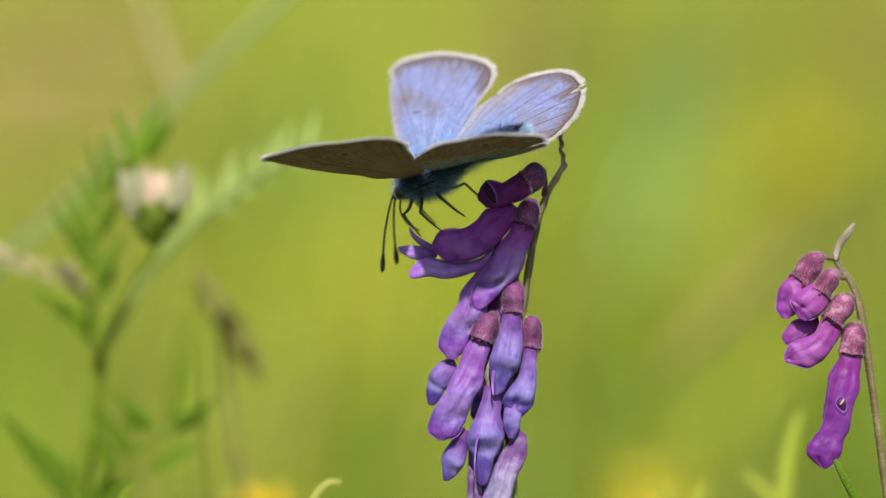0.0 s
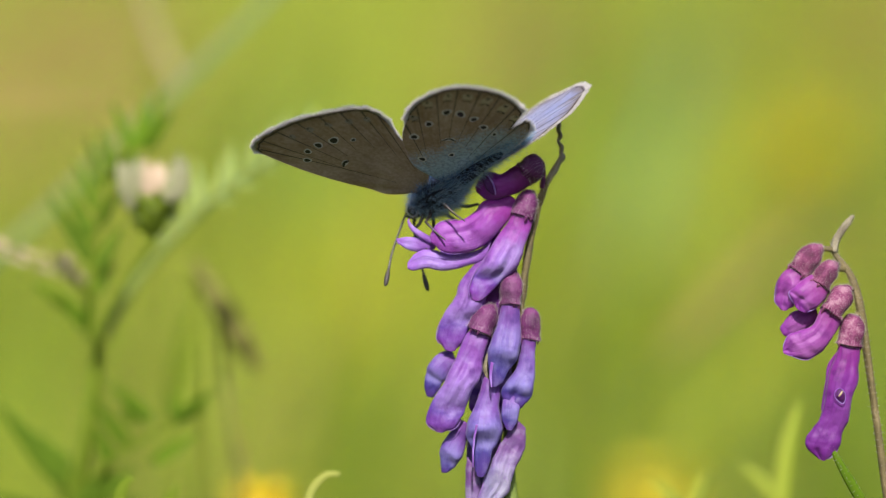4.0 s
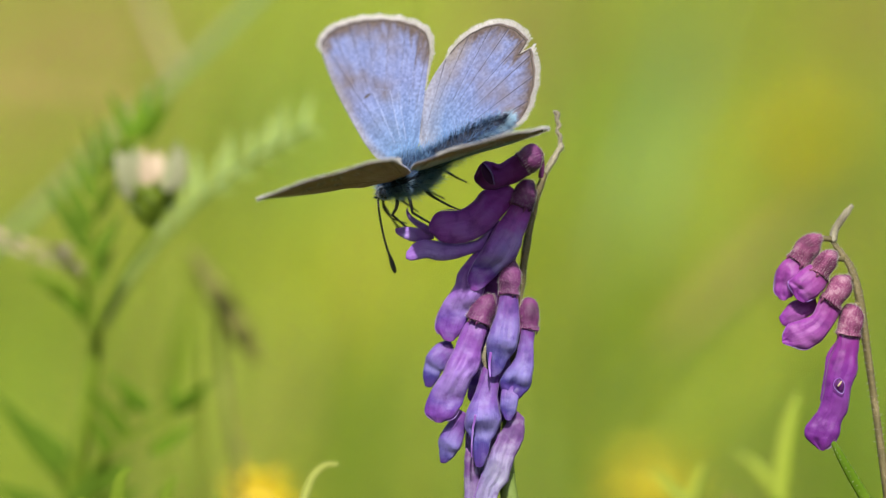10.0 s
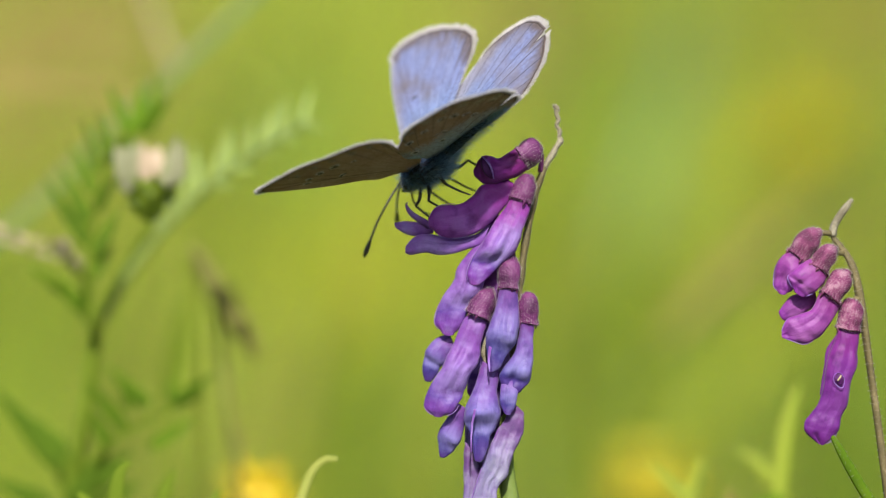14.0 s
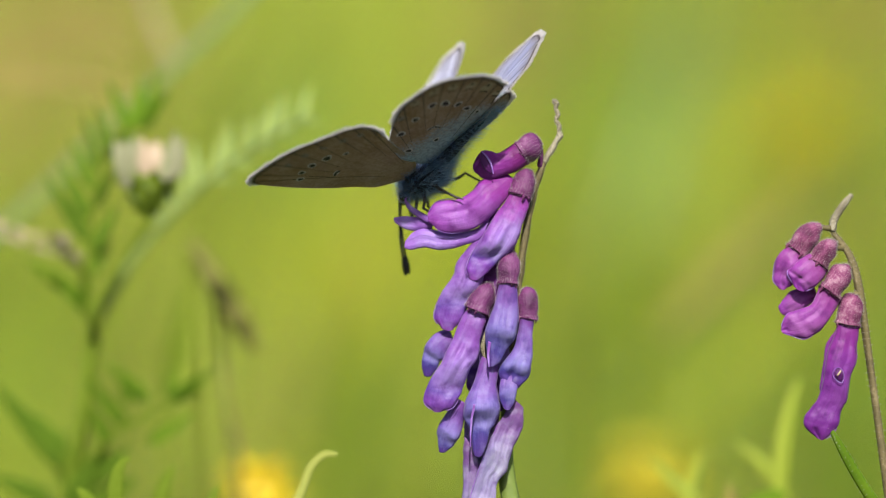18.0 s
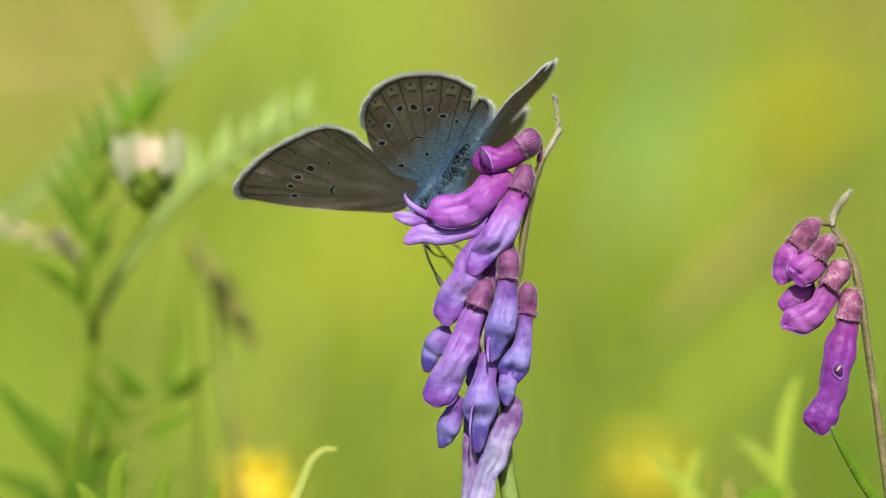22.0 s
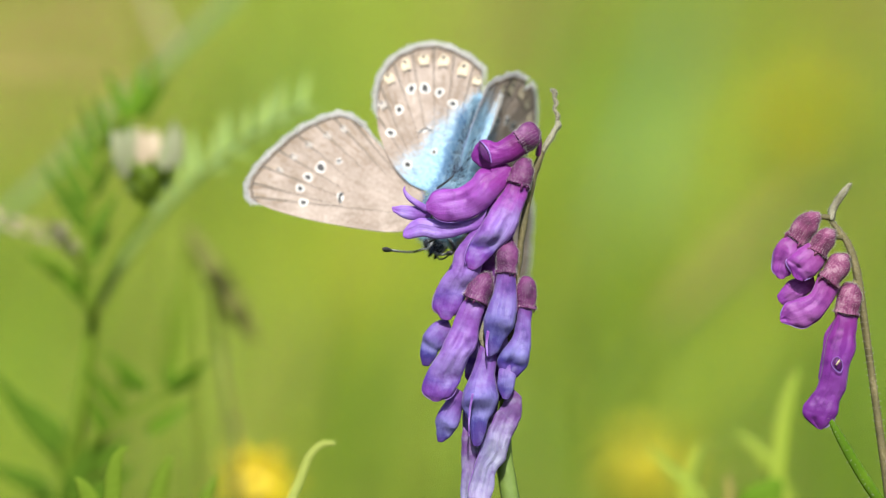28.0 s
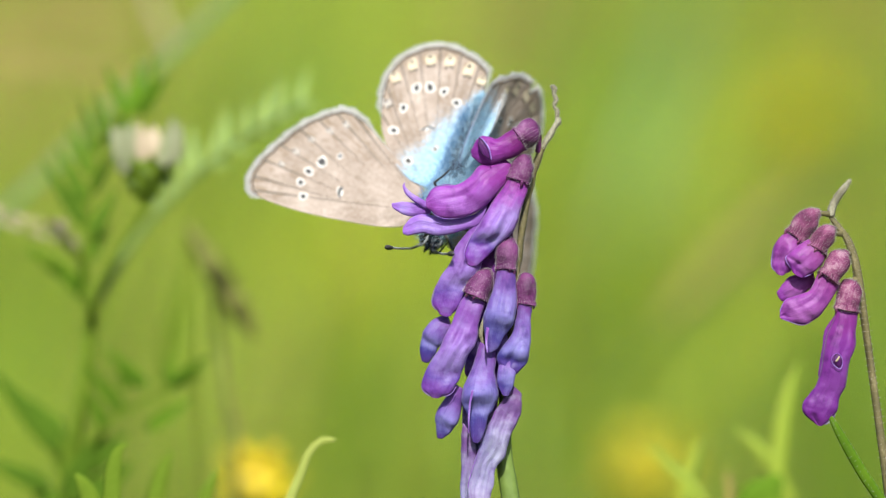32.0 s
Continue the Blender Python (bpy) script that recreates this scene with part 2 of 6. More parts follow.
M["fringe"] = organic("fringe_white", [(0.3, (0.60, 0.58, 0.55)), (0.6, (0.69, 0.67, 0.64)), (0.8, (0.77, 0.75, 0.73))], 3000, 0.9, 0.1, 0.00001, 0.6, spec=0.1)
M["smudge"] = organic("scales_dusky", [(0.3, (0.19, 0.155, 0.12)), (0.5, (0.27, 0.235, 0.20)), (0.75, (0.36, 0.33, 0.29))], 1800, 0.7, 0.3, 0.00003)
M["halo"] = organic("scales_cream", [(0.3, (0.46, 0.43, 0.39)), (0.6, (0.56, 0.53, 0.49)), (0.8, (0.64, 0.61, 0.57))], 3000, 0.7, 0.3, 0.00003)
M["black_scale"] = organic("scales_black", [(0.4, (0.012, 0.010, 0.010)), (0.65, (0.04, 0.035, 0.03))], 3000, 0.6, 0.4, 0.00003)
M["brown_scale"] = organic("scales_dark_brown", [(0.3, (0.025, 0.018, 0.012)), (0.65, (0.065, 0.05, 0.036))], 2500, 0.7, 0.4, 0.00003)
M["vein_top"] = organic("vein_grey", [(0.3, (0.026, 0.022, 0.028)), (0.65, (0.060, 0.052, 0.066))], 2500, 0.7, 0.4, 0.00003)
M["vein_pale"] = organic("vein_pale_blue", [(0.3, (0.16, 0.19, 0.29)), (0.65, (0.26, 0.29, 0.40))], 2500, 0.7, 0.4, 0.00003)
M["vein_under"] = organic("vein_brown", [(0.3, (0.06, 0.045, 0.03)), (0.65, (0.12, 0.095, 0.07))], 2500, 0.7, 0.4, 0.00003)
M["yellow_scale"] = organic("scales_pale_yellow", [(0.35, (0.36, 0.29, 0.19)), (0.65, (0.45, 0.375, 0.255))], 2500, 0.7, 0.4, 0.00003)
M["fur_blue"] = organic("fur_blue_grey", [(0.3, (0.05, 0.12, 0.26)), (0.6, (0.13, 0.25, 0.43)), (0.8, (0.27, 0.40, 0.56))], 1500, 0.8, 0.3, 0.00003, 0.2, 0.5, spec=0.1)
M["fur_pale"] = organic("fur_pale_blue", [(0.3, (0.165, 0.299, 0.414)), (0.6, (0.308, 0.460, 0.575)), (0.8, (0.462, 0.575, 0.644))], 1500, 0.8, 0.3, 0.00003, 0.2, 0.5, spec=0.1)
M["fur_dark"] = organic("fur_dark", [(0.3, (0.004, 0.006, 0.012)), (0.6, (0.012, 0.018, 0.032)), (0.85, (0.03, 0.05, 0.09))], 1500, 0.95, 0.3, 0.00003, 0.0, 0.5, spec=0.05)
M["body_dark"] = organic("body_slate", [(0.3, (0.006, 0.007, 0.011)), (0.55, (0.02, 0.024, 0.036)), (0.75, (0.045, 0.06, 0.09))], 1300, 0.9, 0.6, 0.00008, spec=0.08)
M["leg"] = organic("leg_dark", [(0.4, (0.015, 0.012, 0.012)), (0.6, (0.05, 0.045, 0.04)), (0.75, (0.2, 0.19, 0.18))], 2500, 0.5, 0.4, 0.00004)


def wing_top():
    m, t, n, l, p = nodes("wing_upper_blue")
    edge, rad = attr(n, "edge"), attr(n, "rad")
    a, b = grain(n, l, 260, 4), grain(n, l, 3800, 3)
    blue = ramp(n, l, b, [(0.3, (0.074, 0.096, 0.198)), (0.5, (0.112, 0.140, 0.268)), (0.72, (0.178, 0.212, 0.355))])
    worn = spread(n, l, a, 0.42, 0.68)
    blue = mix(n, l, value(n, l, "MULTIPLY", worn, 0.95), blue, (0.098, 0.084, 0.094))
    st = n.new("ShaderNodeTexNoise")
    st.inputs["Scale"].default_value, st.inputs["Detail"].default_value = 15.0, 3
    cv = n.new("ShaderNodeCombineXYZ")
    l.new(attr(n, "ray"), cv.inputs[0])
    l.new(value(n, l, "MULTIPLY", rad, 0.04), cv.inputs[1])
    l.new(cv.outputs[0], st.inputs["Vector"])
    blue = mix(n, l, value(n, l, "MULTIPLY", spread(n, l, st.outputs["Fac"], 0.52, 0.75), 0.5), blue, (0.055, 0.048, 0.065))
    blue = mix(n, l, value(n, l, "MULTIPLY", spread(n, l, st.outputs["Fac"], 0.45, 0.28), 0.35), blue, (0.20, 0.23, 0.37))
    blue = mix(n, l, value(n, l, "MULTIPLY", spread(n, l, rad, 8.0, 1.5), 0.8), blue, ramp(n, l, b, [(0.3, (0.035, 0.095, 0.205)), (0.7, (0.115, 0.22, 0.38))]))
    e = value(n, l, "ADD", edge, value(n, l, "MULTIPLY", value(n, l, "SUBTRACT", a, 0.5), 1.6))
    e = value(n, l, "ADD", e, value(n, l, "MULTIPLY", value(n, l, "SUBTRACT", st.outputs["Fac"], 0.5), -2.2))
    rim = spread(n, l, e, 1.5, 0.4)
    col = mix(n, l, rim, blue, ramp(n, l, b, [(0.3, (0.040, 0.028, 0.022)), (0.7, (0.095, 0.072, 0.06))]))
    lead = spread(n, l, attr(n, "lead"), 0.9, 0.1)
    col = mix(n, l, value(n, l, "MULTIPLY", lead, 0.65), col, ramp(n, l, b, [(0.3, (0.15, 0.135, 0.125)), (0.7, (0.26, 0.245, 0.24))]))
    p.inputs["Sheen Weight"].default_value = 0.58
    p.inputs["Sheen Roughness"].default_value = 0.43
    p.inputs["Sheen Tint"].default_value = (0.8, 0.83, 1.0, 1)
    p.inputs["Specular IOR Level"].default_value = 0.2
    return finish(m, n, l, p, col, 0.6, b, 0.5, 0.00004, 0.09, ramp(n, l, b, [(0.3, (0.70, 0.46, 0.30)), (0.7, (0.78, 0.54, 0.36))]))


def wing_under():
    m, t, n, l, p = nodes("wing_under_grey")
    edge, rad, anal = attr(n, "edge"), attr(n, "rad"), attr(n, "anal")
    a, b = grain(n, l, 300, 4), grain(n, l, 3500, 3)
    col = ramp(n, l, value(n, l, "ADD", value(n, l, "MULTIPLY", a, 0.6), value(n, l, "MULTIPLY", b, 0.4)),
               [(0.32, (0.192, 0.148, 0.114)), (0.5, (0.305, 0.246, 0.202)), (0.7, (0.425, 0.352, 0.298))])
    st = n.new("ShaderNodeTexNoise")
    st.inputs["Scale"].default_value, st.inputs["Detail"].default_value = 9.0, 3
    cv = n.new("ShaderNodeCombineXYZ")
    l.new(attr(n, "ray"), cv.inputs[0])
    l.new(value(n, l, "MULTIPLY", rad, 0.05), cv.inputs[1])
    l.new(cv.outputs[0], st.inputs["Vector"])
    col = mix(n, l, value(n, l, "MULTIPLY", spread(n, l, st.outputs["Fac"], 0.5, 0.72), 0.45), col, (0.13, 0.105, 0.08))
    st2 = n.new("ShaderNodeTexNoise")
    st2.inputs["Scale"].default_value, st2.inputs["Detail"].default_value = 15.0, 4
    l.new(cv.outputs[0], st2.inputs["Vector"])
    outer = spread(n, l, edge, 5.5, 0.4)
    col = mix(n, l, value(n, l, "MULTIPLY", value(n, l, "MULTIPLY", spread(n, l, st2.outputs["Fac"], 0.46, 0.66), outer), 0.85), col, (0.135, 0.095, 0.058))
    near = spread(n, l, edge, 1.6, 0.1)
    col = mix(n, l, value(n, l, "MULTIPLY", near, 0.4), col, (0.20, 0.15, 0.10))
    f = value(n, l, "ADD", anal, value(n, l, "MULTIPLY", value(n, l, "SUBTRACT", grain(n, l, 7500, 2), 0.5), 0.8))
    f = value(n, l, "ADD", f, value(n, l, "MULTIPLY", value(n, l, "SUBTRACT", a, 0.5), 0.6))
    dust = spread(n, l, f, 0.26, 0.56)
    col = mix(n, l, dust, col, ramp(n, l, b, [(0.3, (0.13, 0.23, 0.33)), (0.6, (0.29, 0.45, 0.57))]))
    p.inputs["Specular IOR Level"].default_value = 0.06
    return finish(m, n, l, p, col, 0.65, b, 0.5, 0.00004, 0.16, ramp(n, l, b, [(0.3, (0.78, 0.44, 0.18)), (0.7, (0.88, 0.52, 0.24))]))


M["wing_top"], M["wing_under"] = wing_top(), wing_under()


# ---- mesh helpers ----
def part(name, me, material, parent, label=""):
    """Links mesh data (or a bmesh) as one mesh object under a thing or a part."""
    if isinstance(me, bmesh.types.BMesh):
        bm, me = me, bpy.data.meshes.new(name)
        bm.to_mesh(me)
        bm.free()
    for mm in (material if isinstance(material, (list, tuple)) else [material]):
        me.materials.append(mm)
    ob = new(name, me)
    ob.parent = parent
    return tagged(ob, label)


def thing(name, place, label, category, group="", kind=""):
    ob = new(name)
    ob.empty_display_size = 0.005
    ob.location = place
    return tagged(ob, label, category, group, kind)


def mesh_of(name, verts, faces, smooth=True, slots=None, **floats):
    me = bpy.data.meshes.new(name)
    me.from_pydata([tuple(v) for v in verts], [], faces)
    if smooth:
        me.polygons.foreach_set("use_smooth", [True] * len(me.polygons))
    if slots is not None:
        me.polygons.foreach_set("material_index", slots)
    for k, v in floats.items():
        me.attributes.new(k, "FLOAT", "POINT").data.foreach_set("value", v)
    me.update()
    return me


def smooth_path(pts, steps):
    """Catmull-Rom through points of any dimension."""
    p = np.array(pts, float)
    p = np.vstack([2 * p[0] - p[1], p, 2 * p[-1] - p[-2]])
    out = []
    for i in range(1, len(p) - 2):
        for s in range(steps):
            u = s / steps
            out.append(0.5 * (2 * p[i] + (p[i + 1] - p[i - 1]) * u + (2 * p[i - 1] - 5 * p[i] + 4 * p[i + 1] - p[i + 2]) * u * u
                              + (3 * p[i] - p[i - 1] - 3 * p[i + 1] + p[i + 2]) * u ** 3))
    out.append(p[-2])
    return np.array(out)


def tube(name, pts, n=12, steps=4, flat=1.0, facing=None, ridge=0.0, rough=0.0, seed=0, cap=True, ends=(0.55, 0.55), bulge=None, thin_end=0.0, crumple=0.0):
    """A rounded tube through (x, y, z, radius); flat squeezes it along `facing`; ridge pinches a keel along one side."""
    q = smooth_path(pts, steps)
    c, r = q[:, :3], np.maximum(q[:, 3], 1e-6)
    rng = random.Random(seed)
    tang = np.gradient(c, axis=0)
    tang /= np.linalg.norm(tang, axis=1)[:, None] + 1e-12
    f = np.array(facing if facing is not None else AWAY, float)
    if cap:  # rounded ends: extra rings that close in
        k0 = [(c[0] - tang[0] * r[0] * ends[0] * s, r[0] * w, tang[0]) for s, w in ((1.0, 0.02), (0.8, 0.55), (0.45, 0.86))]
        k1 = [(c[-1] + tang[-1] * r[-1] * ends[1] * s, r[-1] * w, tang[-1]) for s, w in ((0.45, 0.86), (0.8, 0.55), (1.0, 0.02))]
        rings = k0 + list(zip(c, r, tang)) + k1
    else:
        rings = list(zip(c, r, tang))
    v, al, ar = [], [], []
    ph = [rng.uniform(0, 6.28) for _ in range(6)]
    for i, (o, rad, t) in enumerate(rings):
        side = np.cross(t, f)
        side /= np.linalg.norm(side) + 1e-12
        dep = np.cross(side, t)
        along = i / (len(rings) - 1)
        fl = flat * (1 - thin_end * min(1.0, max(0.0, (along - 0.6) / 0.35)))
        for j in range(n):
            a = 2 * math.pi * j / n
            k = 1 + ridge * (max(0.0, math.cos(a)) ** 6) - 0.5 * ridge * max(0.0, -math.cos(a)) ** 2
            if bulge:
                front = max(0.0, -math.sin(a + bulge[2]))
                k += bulge[1] * front * (math.exp(-((along - bulge[0]) / 0.10) ** 2) - 0.6 * math.exp(-((along - bulge[0] - 0.17) / 0.085) ** 2))
            if rough:
                k += rough * (math.sin(2 * a + ph[0] + i * 0.16) + 0.8 * math.sin(3 * a + ph[1] - i * 0.11) + 0.3 * math.sin(5 * a + ph[2] + i * 0.2)) * 0.5
            if crumple:
                k += 0.012 * crumple * math.sin(11 * a + ph[3] + 0.25 * i) * math.sin(3 * a + ph[4]) + 0.006 * crumple * math.sin(17 * a + ph[5] - 0.15 * i)
            v.append(o + rad * k * (side * math.cos(a) + dep * math.sin(a) * fl))
            al.append(i / (len(rings) - 1))
            ar.append(j / n)
    if crumple:
        for i, p in enumerate(v):
            q1, q2 = Vector(p) / (34 * U) + Vector((seed, 0, 0)), Vector(p) / (12 * U) + Vector((0, seed, 0))
            v[i] = Vector(p) + (noise.noise_vector(q1) * 3.2 + noise.noise_vector(q2) * 1.2) * crumple * U
    faces = [(i * n + j, (i + 1) * n + j, (i + 1) * n + (j + 1) % n, i * n + (j + 1) % n) for i in range(len(rings) - 1) for j in range(n)]
    faces += [tuple(range(n)), tuple((len(rings) - 1) * n + j for j in range(n))[::-1]]
    return mesh_of(name, v, faces, along=al, around=ar)


def plan(pts, origin):
    """Rows (a, b, depth in units, radius in units) of the plan as places about the origin, radius in metres."""
    out = []
    for a, b, d, r in pts:
        w = at(a, b, d * U) - origin
        out.append((w.x, w.y, w.z, r * U))
    return out


def leaf_mesh(name, base, tip, width, face, droop=0.0, fold=0.25, n=10, blunt=0.55):
    """A leaflet: a thin folded blade with a midrib, closed and 0.15 mm thick at most."""
    base, tip, face = Vector(base), Vector(tip), Vector(face).normalized()
    ax = tip - base
    length = ax.length
    ax.normalize()
    side = ax.cross(face).normalized()
    face = side.cross(ax)
    th = min(0.00012, width * 0.08)
    top, bot = [], []
    for i in range(n + 1):
        u = i / n
        w = width * 0.5 * (math.sin(math.pi * u ** blunt) ** 0.8 if 0 < u < 1 else 0.02)
        c = base + ax * (length * u) - face * (droop * length * u * u)
        for s in (-1, -0.5, 0, 0.5, 1):
            h = face * (abs(s) * w * fold)
            top.append(c + side * (s * w) + h)
            bot.append(c + side * (s * w) + h - face * th * (1.8 if s == 0 else 0.9))
    m = 5
    k = len(top)
    fs = []
    for i in range(n):
        for j in range(m - 1):
            a, b, c2, d = i * m + j, i * m + j + 1, (i + 1) * m + j + 1, (i + 1) * m + j
            fs += [(a, b, c2, d), (k + d, k + c2, k + b, k + a)]
        fs += [(i * m, (i + 1) * m, k + (i + 1) * m, k + i * m), (i * m + 4, k + i * m + 4, k + (i + 1) * m + 4, (i + 1) * m + 4)]
    return mesh_of(name, top + bot, fs)


def hairs_mesh(name, roots, seed, length, thick, spread_by=0.5):
    """Many fine tapered hairs; roots: (place, direction)."""
    rng = random.Random(seed)
    v, f = [], []
    for o, d in roots:
        d = (Vector(d) + Vector([rng.uniform(-1, 1) * spread_by for _ in range(3)])).normalized()
        L = length * rng.uniform(0.55, 1.25)
        s = d.orthogonal().normalized() * thick
        s2 = d.cross(s).normalized() * thick
        bend = Vector([rng.uniform(-1, 1) for _ in range(3)]) * L * 0.18
        o = Vector(o)
        k = len(v)
        v += [o + s, o - s * 0.5 + s2 * 0.87, o - s * 0.5 - s2 * 0.87]
        mid = o + d * L * 0.55 + bend * 0.4
        v += [mid + s * 0.7, mid - s * 0.35 + s2 * 0.6, mid - s * 0.35 - s2 * 0.6, o + d * L + bend]
        for a in range(3):
            b = (a + 1) % 3
            f += [(k + a, k + b, k + 3 + b, k + 3 + a), (k + 3 + a, k + 3 + b, k + 6)]
    return mesh_of(name, v, f)


# ---- ground and meadow ----
def ground():
    rng = random.Random(3)
    v, f = [(0, 0, 0)], []
    radii = [0.3, 0.6, 1, 1.5, 2, 2.6, 3.3, 4.2, 5.5, 7.5, 11, 18, 35, 80, 200, 600]
    k = 48
    for i, r in enumerate(radii):
        for j in range(k):
            a = 2 * math.pi * (j + 0.5 * (i % 2)) / k
            h = rng.uniform(-0.012, 0.012) * min(1, r) if r < 30 else 0
            v.append((r * math.cos(a), r * math.sin(a), h - 0.0))
    for j in range(k):
        f.append((0, 1 + j, 1 + (j + 1) % k))
    for i in range(len(radii) - 1):
        for j in range(k):
            f.append((1 + i * k + j, 1 + (i + 1) * k + j, 1 + (i + 1) * k + (j + 1) % k, 1 + i * k + (j + 1) % k))
    ob = new("ground", mesh_of("ground", v, f))
    ob.data.materials.append(M["soil"])
    tagged(ob, "mossy meadow soil under the grass", "ground", kind="structure")


def grass_sheet(name, count, seed, box, height, width, material, label, lean=0.35, keep=None):
    rng = np.random.default_rng(seed)
    x = rng.uniform(box[0], box[1], count)
    y = rng.uniform(box[2], box[3], count)
    if keep is not None:
        ok = keep(x, y, rng.uniform(0, 1, count))
        x, y = x[ok], y[ok]
    n = len(x)
    h = rng.uniform(*height, n)
    w = rng.uniform(*width, n)
    turn, lx, ly = rng.uniform(0, 6.283, n), rng.normal(0, lean, n), rng.normal(0, lean, n)
    v = np.zeros((n, 7, 3))
    for k, (u, s) in enumerate(((0, -1), (0, 1), (0.4, -0.9), (0.4, 0.9), (0.75, -0.6), (0.75, 0.6), (1, 0))):
        v[:, k, 0] = x + np.cos(turn) * w * 0.5 * s + lx * h * u * u
        v[:, k, 1] = y + np.sin(turn) * w * 0.5 * s + ly * h * u * u
        v[:, k, 2] = h * u * (1 - 0.15 * u * np.hypot(lx, ly)) - 0.01 * (u == 0)
    base = (np.arange(n) * 7)[:, None]
    quads = np.concatenate([base + np.array([[0, 1, 3, 2]]), base + np.array([[2, 3, 5, 4]])]).tolist()
    tris = (base + np.array([[4, 5, 6]])).tolist()
    me = mesh_of(name, v.reshape(-1, 3), quads + tris)
    ob = new(name, me)
    ob.data.materials.append(material)
    tagged(ob, label, "grass", kind="stuff")


ground()


def hedge():
    """A wood-edge ring added all round the meadow, far outside the view, to block low sky: leafy clumps with an uneven
    top.
    """
    rng = random.Random(31)
    v, f = [], []
    k = 96
    for i in range(k):
        a = 2 * math.pi * i / k
        r = 15 + rng.uniform(-1.5, 1.5)
        top = 4.2 + rng.uniform(-1.2, 1.2)
        for z, q in ((-0.1, 0.3), (1.2, 0), (3.0, -0.4), (top - 0.8, -0.2), (top, 0.6)):
            w = r + q + rng.uniform(-0.4, 0.4)
            v.append((w * math.cos(a), w * math.sin(a), z + rng.uniform(-0.2, 0.2) * (z > 0)))
    for i in range(k):
        for j in range(4):
            f.append((i * 5 + j, i * 5 + j + 1, ((i + 1) % k) * 5 + j + 1, ((i + 1) % k) * 5 + j))
    ob = new("backdrop", mesh_of("backdrop", v, f))
    ob.data.materials.append(M["hedge"])
    tagged(ob, "unseen dark green ring added around the meadow to block low sky", "hedge", kind="structure")


hedge()


def spot_on_sheet(x, y, z):
    """Where a place in the meadow stands on the plan sheet."""
    ex, ey, ez = x, y + DIST * math.cos(TILT), z - 0.40 - DIST * math.sin(TILT)
    deep = ey * math.cos(TILT) - ez * math.sin(TILT)
    high = ey * math.sin(TILT) + ez * math.cos(TILT)
    k = DIST / deep / U
    return 784 + ex * k, 441 - high * k


# patches of the meadow: middle, half width, half height on the sheet, kind of grass
PATCHES = [(60, 40, 230, 130, "dry"), (930, 40, 110, 160, "dry"), (1540, 20, 170, 110, "dry"), (230, 20, 150, 60, "dry"), (1420, 205, 130, 110, "gold"), (880, 300, 120, 120, "gold"),
           (640, 660, 60, 80, "deep"), (1090, 520, 60, 80, "lush"), (1250, 60, 110, 90, "deep"), (1545, 320, 90, 120, "deep"), (1180, 460, 70, 60, "deep"), (1480, 760, 190, 150, "lush"), (1080, 220, 150, 160, "lush"), (620, 450, 150, 130, "gold"),
           (1250, 560, 130, 90, "gold"), (60, 620, 150, 120, "lush"), (990, 780, 130, 100, "lush"), (1380, 420, 100, 70, "dry"), (500, 200, 130, 110, "lush"), (40, 250, 160, 60, "dry")]


def chosen(kind):
    def keep(x, y, r):
        a, b = spot_on_sheet(x, y, 0.07)
        out = np.zeros(len(x), bool)
        taken = np.zeros(len(x), bool)
        for ca, cb, ra, rb, k in PATCHES:
            inside = (((a - ca) / ra) ** 2 + ((b - cb) / rb) ** 2 < 1.0) & (r < 0.8)
            if k == kind:
                out |= inside
            taken |= inside
        return ~taken if kind == "plain" else out
    return keep


WIDE = (-0.75, 0.75, 1.3, 5.6)
for _name, _kind, _mat, _lab in (("meadow_grass", "plain", "blade", "yellow-green meadow grass behind the flowers"), ("dry_grass", "dry", "blade_dry", "dry straw-coloured grass in the meadow"),
                                 ("golden_grass", "gold", "blade_gold", "bright yellowish grass in the sun"), ("lush_grass", "lush", "blade_lush", "fresh green grass in the meadow"),
                                 ("deep_grass", "deep", "blade_deep", "dark green herbs low in the meadow")):
    grass_sheet(_name, 30000, 11, WIDE, (0.04, 0.13), (0.004, 0.010), M[_mat], _lab, 0.45, chosen(_kind))


def tall_grass(name, count, seed, depth, mat, label):
    """Thin leaning stalks that rise out of the meadow behind the flowers."""
    rng = np.random.default_rng(seed)
    v, f = [], []
    for i in range(count):
        d = rng.uniform(*depth)
        a, b = rng.uniform(-300, 1850), rng.uniform(-250, 700)
        tip = at(a, b, d)
        lean = rng.normal(-0.12, 0.22)
        root = Vector((tip.x + lean * tip.z, tip.y + rng.normal(0, 0.03), -0.01))
        w = rng.uniform(0.0007, 0.0022)
        bow = Vector((rng.normal(0, 0.012), 0, 0))
        k = len(v)
        for u in (0, 0.35, 0.7, 1.0):
            c = root.lerp(tip, u) + bow * (4 * u * (1 - u))
            ww = w * (1 - 0.75 * u)
            v += [c + Vector((-ww, 0, 0)), c + Vector((0, -ww * 0.6, 0)), c + Vector((ww, 0, 0)), c + Vector((0, ww * 0.6, 0))]
        for s in range(3):
            for j in range(4):
                f.append((k + s * 4 + j, k + s * 4 + (j + 1) % 4, k + s * 4 + 4 + (j + 1) % 4, k + s * 4 + 4 + j))
    ob = new(name, mesh_of(name, v, f))
    ob.data.materials.append(mat)
    tagged(ob, label, "grass", kind="stuff")


